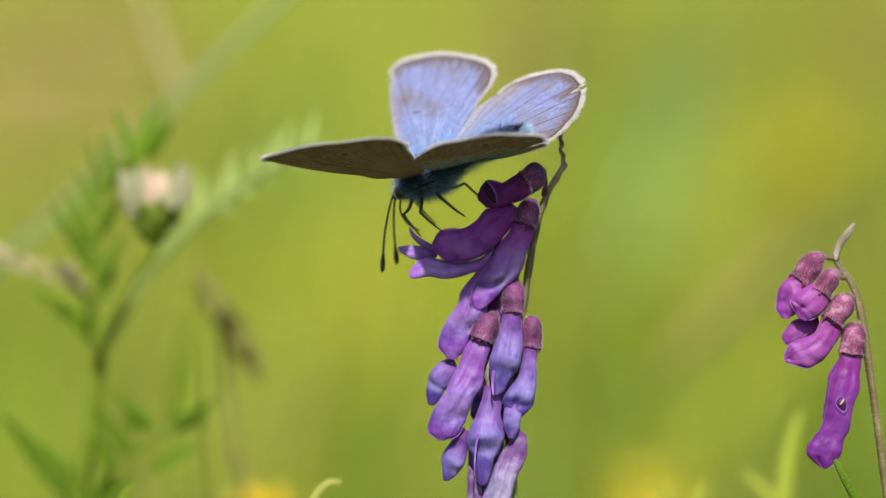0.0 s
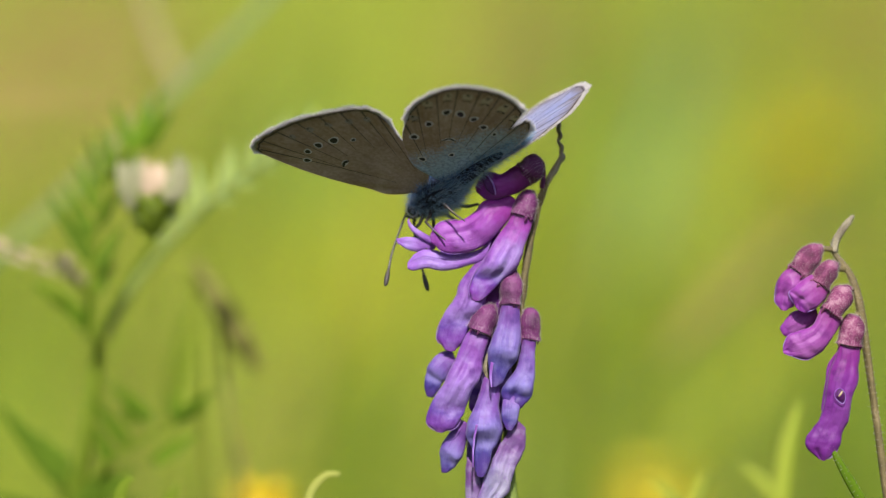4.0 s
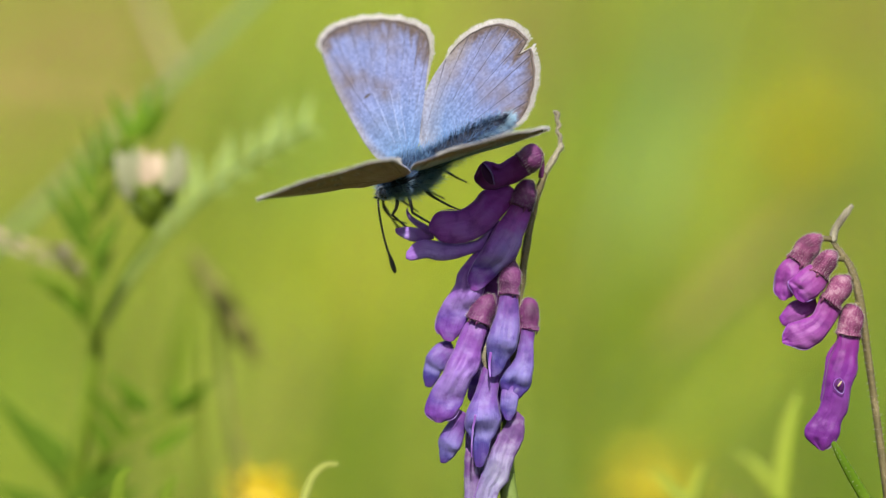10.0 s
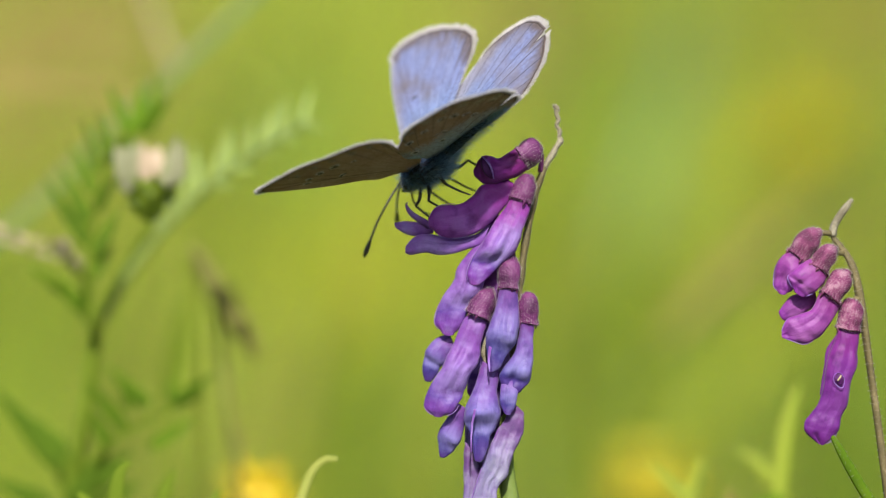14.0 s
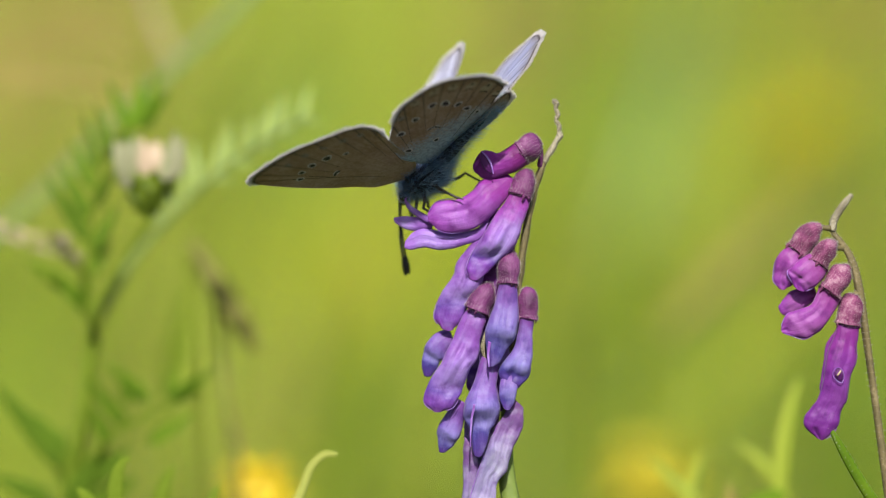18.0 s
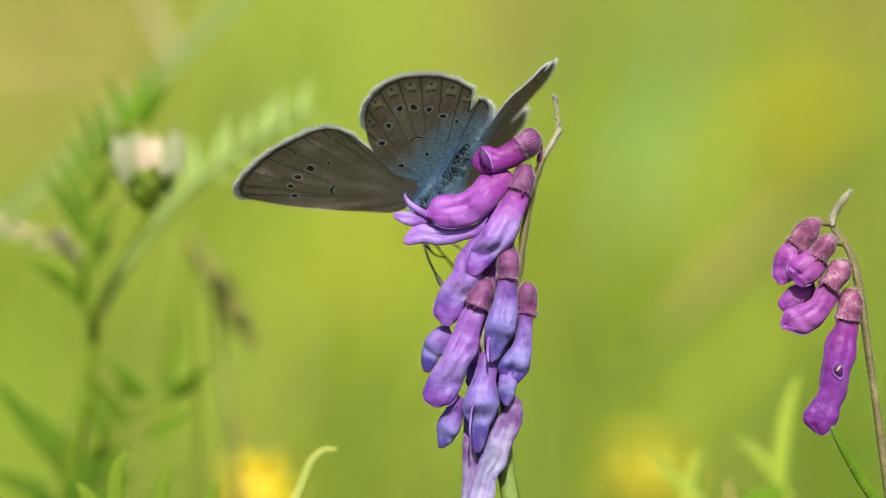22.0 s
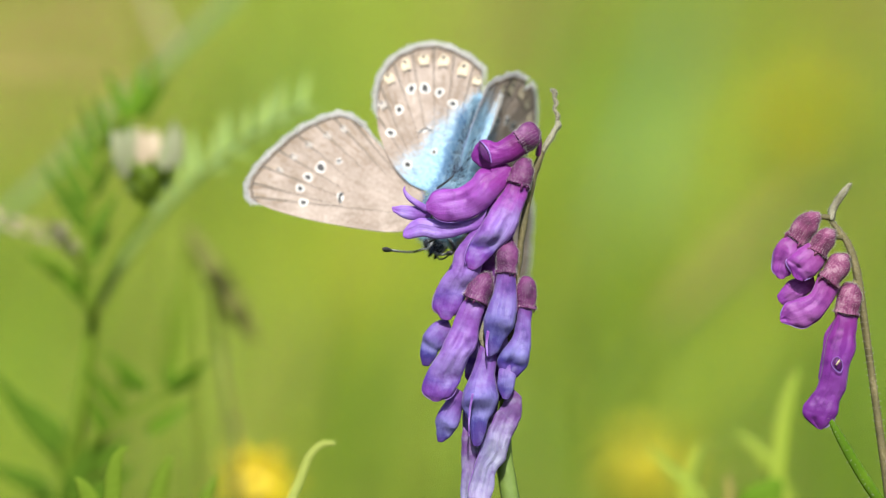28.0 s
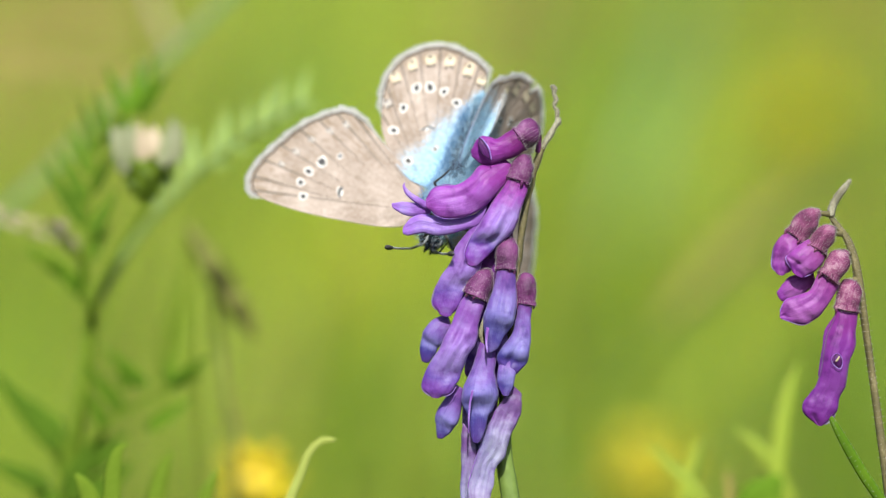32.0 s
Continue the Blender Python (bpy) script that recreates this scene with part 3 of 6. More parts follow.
tall_grass("tall_grass", 70, 5, (0.25, 1.2), M["leaf_pale"], "thin pale green stalks leaning in the meadow")
tall_grass("tall_dry_grass", 26, 6, (0.4, 1.3), M["blade_dry"], "thin straw-coloured stalks leaning in the meadow")
tall_grass("tall_dark_grass", 26, 7, (0.3, 1.2), M["blade_deep"], "thin dark green stalks leaning in the meadow")
# Dark grass added out of view to cut light bounced up at the wings.
grass_sheet("near_grass", 14000, 15, (-1.8, 1.8, -1.8, 1.8), (0.08, 0.2), (0.005, 0.010), M["blade_deep"], "dark green grass added around the flower stems to cut bounced light", 0.3,
            lambda x, y, r: (np.hypot(x, y) < 0.8 + 0.9 * r * r + 0.12 * np.sin(5 * np.arctan2(y, x))) & (y < 1.25))
# Out of view: straw added to warm bounced light, only dark grass near.
OUTER = (-3.6, 3.6, -3.2, 8.2)
for _name, _seed, _mat, _lab in (("outer_grass", 12, "blade_deep", "dark green meadow grass all around"), ("outer_lush_grass", 13, "blade_lush", "fresh green meadow grass all around"), ("outer_dry_grass", 14, "blade_dry", "dry straw-coloured grass added all around to warm bounced light")):
    grass_sheet(_name, 17000, _seed, OUTER, (0.04, 0.14), (0.006, 0.012), M[_mat], _lab, 0.4, lambda x, y, r, deep=(_seed == 12): ((y < 1.3) | (np.abs(x) > 0.75) | (y > 5.6)) & (np.hypot(x, y - 2.4) < 3.0 + 2.6 * r) & ((np.hypot(x, y) > 1.1) | deep))


# ---- vetch ----
def petal_loft(name, rows, o, seed, depth=(0, 0), swell=0.62, waist=None, cup=0.0, grooves=(), crumple=1.0, crimp=0.0, n=48, sunk=0.0):
    """A petal between two edges: a swelling claw that flattens into a thin, soft limb. rows: upper edge and lower edge on the plan;
    waist: (place, strength) of the swelling above the bend; grooves: (across, from, to, deep)."""
    q = smooth_path(rows, 7)
    mid = 0.5 * (q[:, :2] + q[:, 2:])
    run = mid[-1] - mid[-4]
    run /= np.linalg.norm(run) + 1e-9
    wide = 0.5 * (q[-1, 2:] - q[-1, :2])
    size = float(np.linalg.norm(wide))
    lean = min(1.0, size / (0.5 * float(np.linalg.norm(q[-6, 2:] - q[-6, :2])) + 1e-9)) ** 1.5
    for far, k in ((0.30, 0.94), (0.55, 0.79), (0.74, 0.58), (0.86, 0.30), (0.89, 0.08)):  # the rounded end
        c = mid[-1] + run * size * far * lean
        q = np.vstack([q, np.concatenate([c - wide * k, c + wide * k])])
    m = len(q)
    rng = random.Random(seed)
    ph = [rng.uniform(0, 6.28) for _ in range(8)]
    v, al, ar = [], [], []
    for i, (au, bu, ad, bd) in enumerate(q):
        u = i / (m - 1)
        half = 0.5 * math.hypot(ad - au, bd - bu)
        limb = min(1.0, max(0.0, (u - 0.45) / 0.3))
        close = math.sqrt(max(0.02, 1 - max(0.0, (u - 0.78) / 0.22) ** 2))
        t = half * swell * (1 - 0.45 * limb) * close
        d = depth[0] + (depth[1] - depth[0]) * u + sunk * max(0.0, 1 - u / 0.4) ** 2
        ridge = 0.0
        if waist:
            ridge = 2.3 * waist[1] * (math.exp(-((u - waist[0]) / 0.11) ** 2) - 0.9 * math.exp(-((u - waist[0] - 0.17) / 0.08) ** 2) + 0.5 * math.exp(-((u - waist[0] - 0.36) / 0.12) ** 2))
        e = 0.8 + 0.2 * limb
        for j in range(n):
            a = 2 * math.pi * j / n
            w = math.cos(a)
            face = abs(math.sin(a)) ** e
            k = 1 + 0.03 * math.sin(9 * u + ph[0]) * (1 if w > 0 else -1) * abs(w)
            z = t * face
            if a > math.pi:  # the face that looks out
                z *= 1 + ridge * (0.6 + 0.4 * math.cos(1.7 * w + ph[1]))
                z -= cup * limb * half * 0.5 * max(0.0, 1 - w * w) ** 2
                for w0, u0, u1, g in grooves:
                    if u0 < u < u1:
                        z -= g * half * math.exp(-((w - w0 - 0.12 * math.sin(6 * u + ph[2])) / 0.22) ** 2) * math.sin(math.pi * (u - u0) / (u1 - u0)) ** 0.7
                z += half * 0.006 * math.sin(13 * w + ph[3] + 2 * u) * (1 - w * w) + half * 0.004 * math.sin(27 * w + ph[4] - 3 * u) * (1 - w * w)
                z = -z
            else:
                z *= 0.7
            off = crimp * half * 0.10 * limb * math.sin(7 * u * 6.28 * 0.6 + ph[5] + 2 * w) * abs(w) ** 3
            s = (w * k + off * 0.02)
            p = at(0.5 * (au + ad) - 0.5 * (ad - au) * s, 0.5 * (bu + bd) - 0.5 * (bd - bu) * s, (d + z + off) * U) - o
            if crumple:
                p = p + (noise.noise_vector(p / (40 * U) + Vector((seed, 0, 0))) * 2.4 + noise.noise_vector(p / (14 * U) + Vector((0, seed, 0))) * 1.0) * crumple * U
            v.append(p)
            al.append(u)
            ar.append(j / n)
    f = [(i * n + j, i * n + (j + 1) % n, (i + 1) * n + (j + 1) % n, (i + 1) * n + j) for i in range(m - 1) for j in range(n)]
    f += [tuple(range(n))[::-1], tuple((m - 1) * n + j for j in range(n))]
    me = mesh_of(name, v, f, along=al, around=ar)
    bm = bmesh.new()
    bm.from_mesh(me)
    bmesh.ops.recalc_face_normals(bm, faces=bm.faces)
    bm.to_mesh(me)
    bm.free()
    return me


def rolled_rim(owner, o, rows, seed, depth, a=0.55, b=0.97, lower=False, r=0.75):
    """The pale rolled edge of a limb, along one of its two edges."""
    q = smooth_path([(x[2:] if lower else x[:2]) for x in rows], 7)
    k0, k1 = int(a * (len(q) - 1)), int(b * (len(q) - 1))
    pts = [(*q[i], depth[0] + (depth[1] - depth[0]) * i / (len(q) - 1) - 1.5, r * (0.5 if i in (k0, k1) else 1)) for i in range(k0, k1 + 1, 2)]
    part("petal_rim", tube("petal_rim", plan(pts, o), 6, 2, cap=False), M["petal_lilac"], owner)


def floret(owner, o, seed, calyx, rows, mat, depth=(0, -16), swell=0.62, waist=None, cup=0.0, grooves=(), crumple=1.0, crimp=0.0, extra=(), rims=(), calyx_mat=None):
    """One floret: hairy calyx with teeth, the standard petal, its wing and keel petals and pale rims."""
    part("standard_petal", petal_loft("standard_petal", rows, o, seed, depth, swell, waist, cup, grooves, crumple, crimp), mat, owner)
    for name, r2, m2, d2, sw in extra:
        part(name, petal_loft(name, r2, o, seed + 2, d2, sw, None, 0.15, ((0.1, 0.1, 0.9, 0.12),), 0.8, 0.3, 28, 22.0 if name == "petal_limb" else 0.0), m2, owner)
    for lower, a, b in rims:
        rolled_rim(owner, o, rows, seed, depth, a, b, lower)
    if calyx:
        (a1, b1, d1, r1), (a0, b0, d0, r0) = calyx[-1], calyx[-2]
        cup_rows = [(*c[:3], c[3] * (0.98 if calyx_mat else 1.04)) for c in calyx] + [(a1 + (a1 - a0) * 0.5, b1 + (b1 - b0) * 0.5, d1 + (d1 - d0) * 0.5, r1 * 1.10)]
        cx = part("calyx", tube("calyx", plan(cup_rows, o), 26, 7, 0.9, AWAY, 0, 0.05, seed + 1, crumple=1.0, ends=(0.8, 0.12)), calyx_mat or M["calyx"], owner, "hairy dull red calyx")
        part("calyx_hair", hairs_mesh("calyx_hair", [(v.co, v.normal) for v in list(cx.data.vertices)], seed, 0.00024, 0.000009, 0.9), M["hair"], cx)
        n1, n2 = (b0 - b1), (a1 - a0)
        ln = math.hypot(n1, n2) or 1
        for k in range(6):  # ragged calyx teeth
            t = k * 1.047 + 0.4 + 0.25 * math.sin(seed + 3 * k)
            sx, sd = math.cos(t), math.sin(t)
            reach = 0.95 + 0.45 * math.sin(seed * 1.3 + 2 * k)
            p0 = (a1 + (a1 - a0) * 0.35 + n1 / ln * r1 * 1.02 * sx, b1 + (b1 - b0) * 0.35 + n2 / ln * r1 * 1.02 * sx, d1 + r1 * 0.92 * sd, 3.4)
            p1 = (p0[0] + (a1 - a0) * reach * 0.45, p0[1] + (b1 - b0) * reach * 0.45, p0[2] - 2 * sd, 1.0)
            part("calyx_tooth", tube("calyx_tooth", plan([p0, ((p0[0] + p1[0]) / 2 + n1 / ln * sx, (p0[1] + p1[1]) / 2 + n2 / ln * sx, (p0[2] + p1[2]) / 2 + sd, 2.2), p1], o), 7, 3, 0.6), calyx_mat or M["calyx"], cx)


def stem_part(name, owner, o, rows, mat, seed, label="", n=10):
    rows = [(*q[:3], q[3] * (0.82 if name == "stem" else 1.0)) for q in rows]
    return part(name, tube(name, plan(rows, o), n, 6, 1.0, AWAY, 0, 0.22, seed), mat, owner, label)


O1 = at(900, 882, 0)
vetch = thing("vetch_flower", O1, "purple-blue tufted vetch flower spike with hanging florets on a brown stem", "flower", "vetch flowers")
stem = stem_part("stem", vetch, O1, [(970, 253, 30, 5.5), (960, 270, 29, 6.5), (951, 292, 28, 8), (944, 313, 27, 6.5), (938, 335, 26, 8.5), (932, 366, 24, 7.5), (926, 402, 23, 9.5), (922, 430, 22, 8.5), (918, 462, 22, 10.5),
                                (913, 490, 22, 9.5), (905, 560, 24, 12), (899, 640, 26, 12), (896, 720, 28, 12)], M["stem"], 5, "ridged brown-green flower stalk with a dry curled tip")
tip = stem_part("dry_tip", vetch, O1, [(977, 160, 39, 3.6), (982, 164, 39, 4.6), (981, 174, 39, 3.2), (985, 184, 38, 4.0), (981, 194, 37, 3.0), (987, 204, 36, 4.2), (986, 215, 35, 3.6), (988, 222, 35, 5.2), (981, 232, 33, 4.2), (974, 246, 31, 5.8), (966, 258, 29, 5.0), (961, 268, 28, 5.4)], M["husk"], 15, "pale dried tip of the stalk")
part("tip_hair", hairs_mesh("tip_hair", [(v.co, v.normal) for v in list(tip.data.vertices)[::2]], 18, 0.00018, 0.00001, 0.8), M["hair"], tip)
_b = at(925, 1100, 34 * U) - O1
stem_part("green_stem", vetch, O1, [(897, 700, 28, 11), (893, 760, 29, 13), (894, 820, 30, 14), (905, 900, 32, 15), (925, 1100, 34, 16)], M["stem_green"], 6, "fresh green stalk below the florets")
_g = Vector((0.012, 0.02, 0.0)) - O1
part("lower_stem", tube("lower_stem", [(*_b, 16 * U), (*(_b * 0.7 + _g * 0.3), 18 * U), (*(_b * 0.35 + _g * 0.65 + Vector((0.004, 0, 0))), 20 * U), (*_g, 22 * U)], 10, 8), M["stem_green"], vetch, "long green lower stem")
_roots = [(v.co, v.normal) for v in stem.data.vertices]
part("stem_hair", hairs_mesh("stem_hair", _roots, 8, 0.00018, 0.00001, 0.8), M["hair"], stem)

P = M["petal"]
G = M["petal_magenta"]
V = M["petal_blue"]
L = M["petal_lilac"]
K2 = M["petal_orchid"]
T = M["petal_tongue"]
# top bud with its open lip
floret(vetch, O1, 20, [(950, 236, 8, 10), (941, 238, 2, 20), (931, 244, 0, 23), (923, 249, 0, 22)],
       [(922, 226, 930, 271), (902, 238, 912, 285), (881, 253, 891, 292), (867, 250, 874, 297), (854, 248, 861, 298), (842, 257, 850, 297), (835, 271, 838, 287)], G, (0, -6), 0.8, (0.30, 0.12), 0.25, ((0.35, 0.3, 0.9, 0.15),), 0.8)
# A dark lens set where the bud's mouth lies in shade.
part("bud_mouth_shade", tube("bud_mouth_shade", plan([(850, 251, -21, 3), (855, 264, -24, 8), (861, 277, -25, 8), (867, 287, -24, 3)], O1), 12, 5, 0.35), M["petal_inside_shade"], vetch, "inside of the open bud, its shade painted dark")
part("petal_rim", tube("petal_rim", plan([(849, 249, -23, 1.2), (858, 258, -27, 1.6), (866, 271, -30, 1.7), (870, 289, -29, 1.2)], O1), 7, 5), L, vetch)
stem_part("flower_stalk", vetch, O1, [(951, 238, 8, 6), (955, 252, 18, 4), (952, 275, 26, 5)], M["calyx"], 21)
# the broad floret that the butterfly drinks from
floret(vetch, O1, 22, None, [(896, 290, 912, 303), (872, 295, 901, 325), (849, 301, 881, 350), (831, 320, 859, 371), (809, 332, 836, 385), (784, 334, 806, 394), (766, 341, 779, 392), (755, 358, 759, 378)], K2, (6, -22), 0.66, (0.34, 0.14), 0.1, ((0.25, 0.15, 0.75, 0.16),), 0.8, rims=((True, 0.5, 0.95), (False, 0.62, 0.98)),
       extra=[("keel_petal", [(866, 362, 850, 404), (842, 385, 836, 410), (809, 395, 806, 420), (776, 391, 772, 425), (749, 385, 749, 420), (729, 391, 726, 423), (714, 406, 714, 420)], L, (6, -2), 0.6),
              ("wing_petal", [(766, 362, 762, 385), (736, 366, 732, 390), (712, 365, 712, 386), (694, 367, 696, 377)], L, (10, 8), 0.55)])
part("curled_petal", tube("curled_petal", plan([(756, 372, 2, 7), (740, 362, 0, 6), (728, 354, 2, 5), (720, 346, 4, 4), (715, 336, 6, 2), (717, 331, 6, 1)], O1), 10, 4, 0.6), L, vetch)
# hanging florets, top to bottom: a claw that swells, bends and ends in a tongue
floret(vetch, O1, 24, [(934, 288, 6, 9), (929, 294, 2, 17), (924, 306, 0, 20), (919, 321, -2, 20)],
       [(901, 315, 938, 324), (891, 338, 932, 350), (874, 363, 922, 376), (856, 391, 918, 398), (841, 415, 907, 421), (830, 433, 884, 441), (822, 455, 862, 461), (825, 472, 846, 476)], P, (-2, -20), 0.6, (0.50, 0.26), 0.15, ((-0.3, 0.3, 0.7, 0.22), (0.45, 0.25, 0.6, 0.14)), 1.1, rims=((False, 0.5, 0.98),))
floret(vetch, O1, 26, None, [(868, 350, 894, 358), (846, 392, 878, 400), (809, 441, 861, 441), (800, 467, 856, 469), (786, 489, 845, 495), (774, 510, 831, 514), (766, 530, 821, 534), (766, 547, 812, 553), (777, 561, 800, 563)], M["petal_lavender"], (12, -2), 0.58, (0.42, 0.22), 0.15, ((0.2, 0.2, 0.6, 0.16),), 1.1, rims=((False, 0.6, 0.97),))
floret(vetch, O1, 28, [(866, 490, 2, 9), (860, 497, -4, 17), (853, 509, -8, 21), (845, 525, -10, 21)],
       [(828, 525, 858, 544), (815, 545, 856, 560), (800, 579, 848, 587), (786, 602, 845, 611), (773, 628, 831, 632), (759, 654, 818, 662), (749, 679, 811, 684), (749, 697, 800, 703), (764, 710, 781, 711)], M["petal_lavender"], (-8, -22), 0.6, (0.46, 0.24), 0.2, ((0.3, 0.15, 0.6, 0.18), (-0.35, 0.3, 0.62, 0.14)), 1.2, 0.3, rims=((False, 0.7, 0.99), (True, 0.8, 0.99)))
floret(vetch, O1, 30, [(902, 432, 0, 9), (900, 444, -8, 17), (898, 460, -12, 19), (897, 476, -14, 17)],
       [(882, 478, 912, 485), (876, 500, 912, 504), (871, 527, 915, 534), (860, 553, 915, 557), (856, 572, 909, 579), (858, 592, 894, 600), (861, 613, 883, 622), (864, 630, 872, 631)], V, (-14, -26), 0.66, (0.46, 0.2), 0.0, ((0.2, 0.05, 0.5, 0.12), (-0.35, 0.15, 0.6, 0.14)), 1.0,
       extra=[("keel_petal", [(861, 586, 866, 588), (859, 604, 864, 607), (860, 620, 864, 624), (862, 631, 864, 632)], L, (-38, -42), 0.5)])
floret(vetch, O1, 32, [(926, 499, 8, 8), (930, 504, 2, 17), (932, 518, 0, 19), (931, 536, 0, 17)],
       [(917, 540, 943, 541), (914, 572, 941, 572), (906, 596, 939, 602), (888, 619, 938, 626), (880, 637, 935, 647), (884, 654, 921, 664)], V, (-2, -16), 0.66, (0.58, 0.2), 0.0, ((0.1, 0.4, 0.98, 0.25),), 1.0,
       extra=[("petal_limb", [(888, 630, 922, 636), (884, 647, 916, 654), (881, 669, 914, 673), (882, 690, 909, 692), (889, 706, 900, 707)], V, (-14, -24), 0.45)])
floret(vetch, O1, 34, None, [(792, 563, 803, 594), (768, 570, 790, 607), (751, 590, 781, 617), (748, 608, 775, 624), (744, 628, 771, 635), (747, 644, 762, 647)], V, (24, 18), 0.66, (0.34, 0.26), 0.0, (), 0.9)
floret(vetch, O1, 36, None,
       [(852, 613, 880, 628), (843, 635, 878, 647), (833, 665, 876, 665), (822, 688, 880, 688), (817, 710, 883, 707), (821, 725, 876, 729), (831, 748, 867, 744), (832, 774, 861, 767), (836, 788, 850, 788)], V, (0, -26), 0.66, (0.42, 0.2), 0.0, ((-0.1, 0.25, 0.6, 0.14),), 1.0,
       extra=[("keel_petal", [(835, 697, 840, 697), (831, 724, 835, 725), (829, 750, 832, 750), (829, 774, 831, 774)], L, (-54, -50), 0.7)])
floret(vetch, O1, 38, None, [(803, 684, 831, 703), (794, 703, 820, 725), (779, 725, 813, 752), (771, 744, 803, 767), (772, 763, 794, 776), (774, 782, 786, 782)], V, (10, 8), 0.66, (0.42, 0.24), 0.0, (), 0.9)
F = M["petal_faded"]
floret(vetch, O1, 40, None, [(906, 684, 924, 703), (895, 707, 923, 733), (880, 729, 916, 752), (869, 755, 906, 782), (856, 782, 899, 812), (843, 819, 880, 834), (831, 857, 873, 860), (828, 883, 865, 887)], F, (2, -16), 0.5, None, 0.3, ((-0.2, 0.1, 0.95, 0.3), (0.35, 0.2, 0.9, 0.25)), 1.8, 0.8, rims=((False, 0.3, 0.95),))
floret(vetch, O1, 42, None, [(820, 755, 843, 782), (818, 800, 845, 819), (817, 838, 841, 857), (815, 879, 839, 879), (815, 920, 835, 920)], F, (2, 0), 0.6, None, 0.1, ((0.1, 0.1, 0.9, 0.3),), 1.6, 0.5)
floret(vetch, O1, 44, None, [(852, 800, 880, 808), (842, 845, 874, 850), (832, 890, 866, 894), (828, 930, 858, 930)], F, (6, 2), 0.55, None, 0.2, ((0.0, 0.1, 0.9, 0.25),), 1.6, 0.5)
floret(vetch, O1, 46, None, [(850, 690, 884, 690), (844, 735, 878, 737), (838, 790, 868, 792), (834, 840, 860, 840)], F, (24, 20), 0.6, None, 0.1, ((0.0, 0.1, 0.9, 0.2),), 1.4, 0.4)
for _k, _rows in enumerate(([(862, 470, 902, 470), (846, 540, 900, 545), (830, 610, 884, 615), (822, 660, 870, 668)], [(880, 480, 936, 500), (872, 560, 930, 580), (862, 640, 908, 660), (856, 700, 890, 705)],
                            [(838, 600, 890, 610), (828, 670, 884, 680), (820, 740, 880, 745), (826, 800, 872, 800)], [(850, 370, 912, 400), (836, 440, 904, 470), (830, 500, 890, 520)])):
    part("back_petal", petal_loft("back_petal", _rows, O1, 90 + _k, (34, 26), 0.45, (0.5, 0.15), 0.0, (), 1.2, 0.0, 32), M["petal_violet"] if _k == 3 else M["petal_lavender"], vetch)
part("dry_scrap", tube("dry_scrap", plan([(858, 570, 4, 4), (852, 595, 2, 5), (856, 615, 2, 3)], O1), 7, 4, 0.5), M["husk"], vetch, "dry shred between the florets")
part("dry_scrap", tube("dry_scrap", plan([(904, 708, -4, 2), (896, 722, -6, 3.5), (886, 736, -6, 2)], O1), 7, 4, 0.4), M["pinkish"], vetch, "dry shred between the florets")

O2 = at(1540, 882, 0)
bud = thing("vetch_bud", O2, "young pink-purple vetch spike with four half-open florets", "flower", "vetch flowers")
s2 = stem_part("stem", bud, O2, [(1503, 328, 20, 3.1), (1494, 340, 20, 4.5), (1482, 355, 20, 5.0), (1473, 372, 20, 5.4), (1471, 390, 20, 5.9), (1484, 408, 20, 6.6), (1500, 432, 20, 7.4), (1512, 465, 20, 8.2),
                                (1521, 510, 20, 9.0), (1530, 570, 20, 9.0), (1540, 640, 22, 9.0), (1550, 710, 24, 9.0), (1560, 780, 26, 9.0), (1572, 860, 30, 9.8), (1590, 1000, 40, 10.7)], M["stem"], 55, "hairy olive stem with a bent dry tip")
stem_part("dry_tip", bud, O2, [(1504, 326, 19, 3), (1494, 339, 19, 5.6), (1482, 355, 19, 6.2), (1473, 372, 19, 6.8), (1471, 388, 19, 7.2)], M["husk"], 56, "pale dried tip of the stalk")
_b = at(1590, 1000, 40 * U) - O2
_g = Vector((0.05, 0.03, 0.0)) - O2
part("lower_stem", tube("lower_stem", [(*_b, 13 * U), (*(_b * 0.6 + _g * 0.4), 16 * U), (*_g, 20 * U)], 10, 8), M["stem_green"], bud)
part("stem_hair", hairs_mesh("stem_hair", [(v.co, v.normal) for v in s2.data.vertices], 9, 0.0003, 0.000011, 0.8), M["hair"], s2)
K = M["petal_pink"]
P2 = M["petal_violet"]
for rows in ([(1472, 386, 18, 5), (1455, 384, 10, 5), (1440, 386, 4, 6)], [(1490, 420, 18, 5), (1480, 420, 8, 5), (1468, 420, 0, 6)], [(1505, 455, 18, 5), (1500, 456, 8, 5), (1490, 462, 0, 6)],
             [(1514, 500, 18, 5), (1508, 506, 8, 5), (1500, 515, 2, 6)]):
    stem_part("flower_stalk", bud, O2, rows, M["stem"], 60)
C2 = M["calyx_pink"]
floret(bud, O2, 62, [(1445, 385, 4, 10), (1436, 390, 2, 19), (1425, 402, 0, 23), (1414, 419, 0, 21)], [(1399, 415, 1427, 438), (1382, 426, 1421, 451), (1370, 443, 1412, 466), (1366, 463, 1404, 480), (1366, 478, 1399, 488), (1374, 489, 1391, 491)], K, (0, -10), 0.62, (0.3, 0.14), 0.2, ((0.2, 0.2, 0.98, 0.25),), 1.0, 0.5, rims=((False, 0.3, 0.98),), calyx_mat=C2)
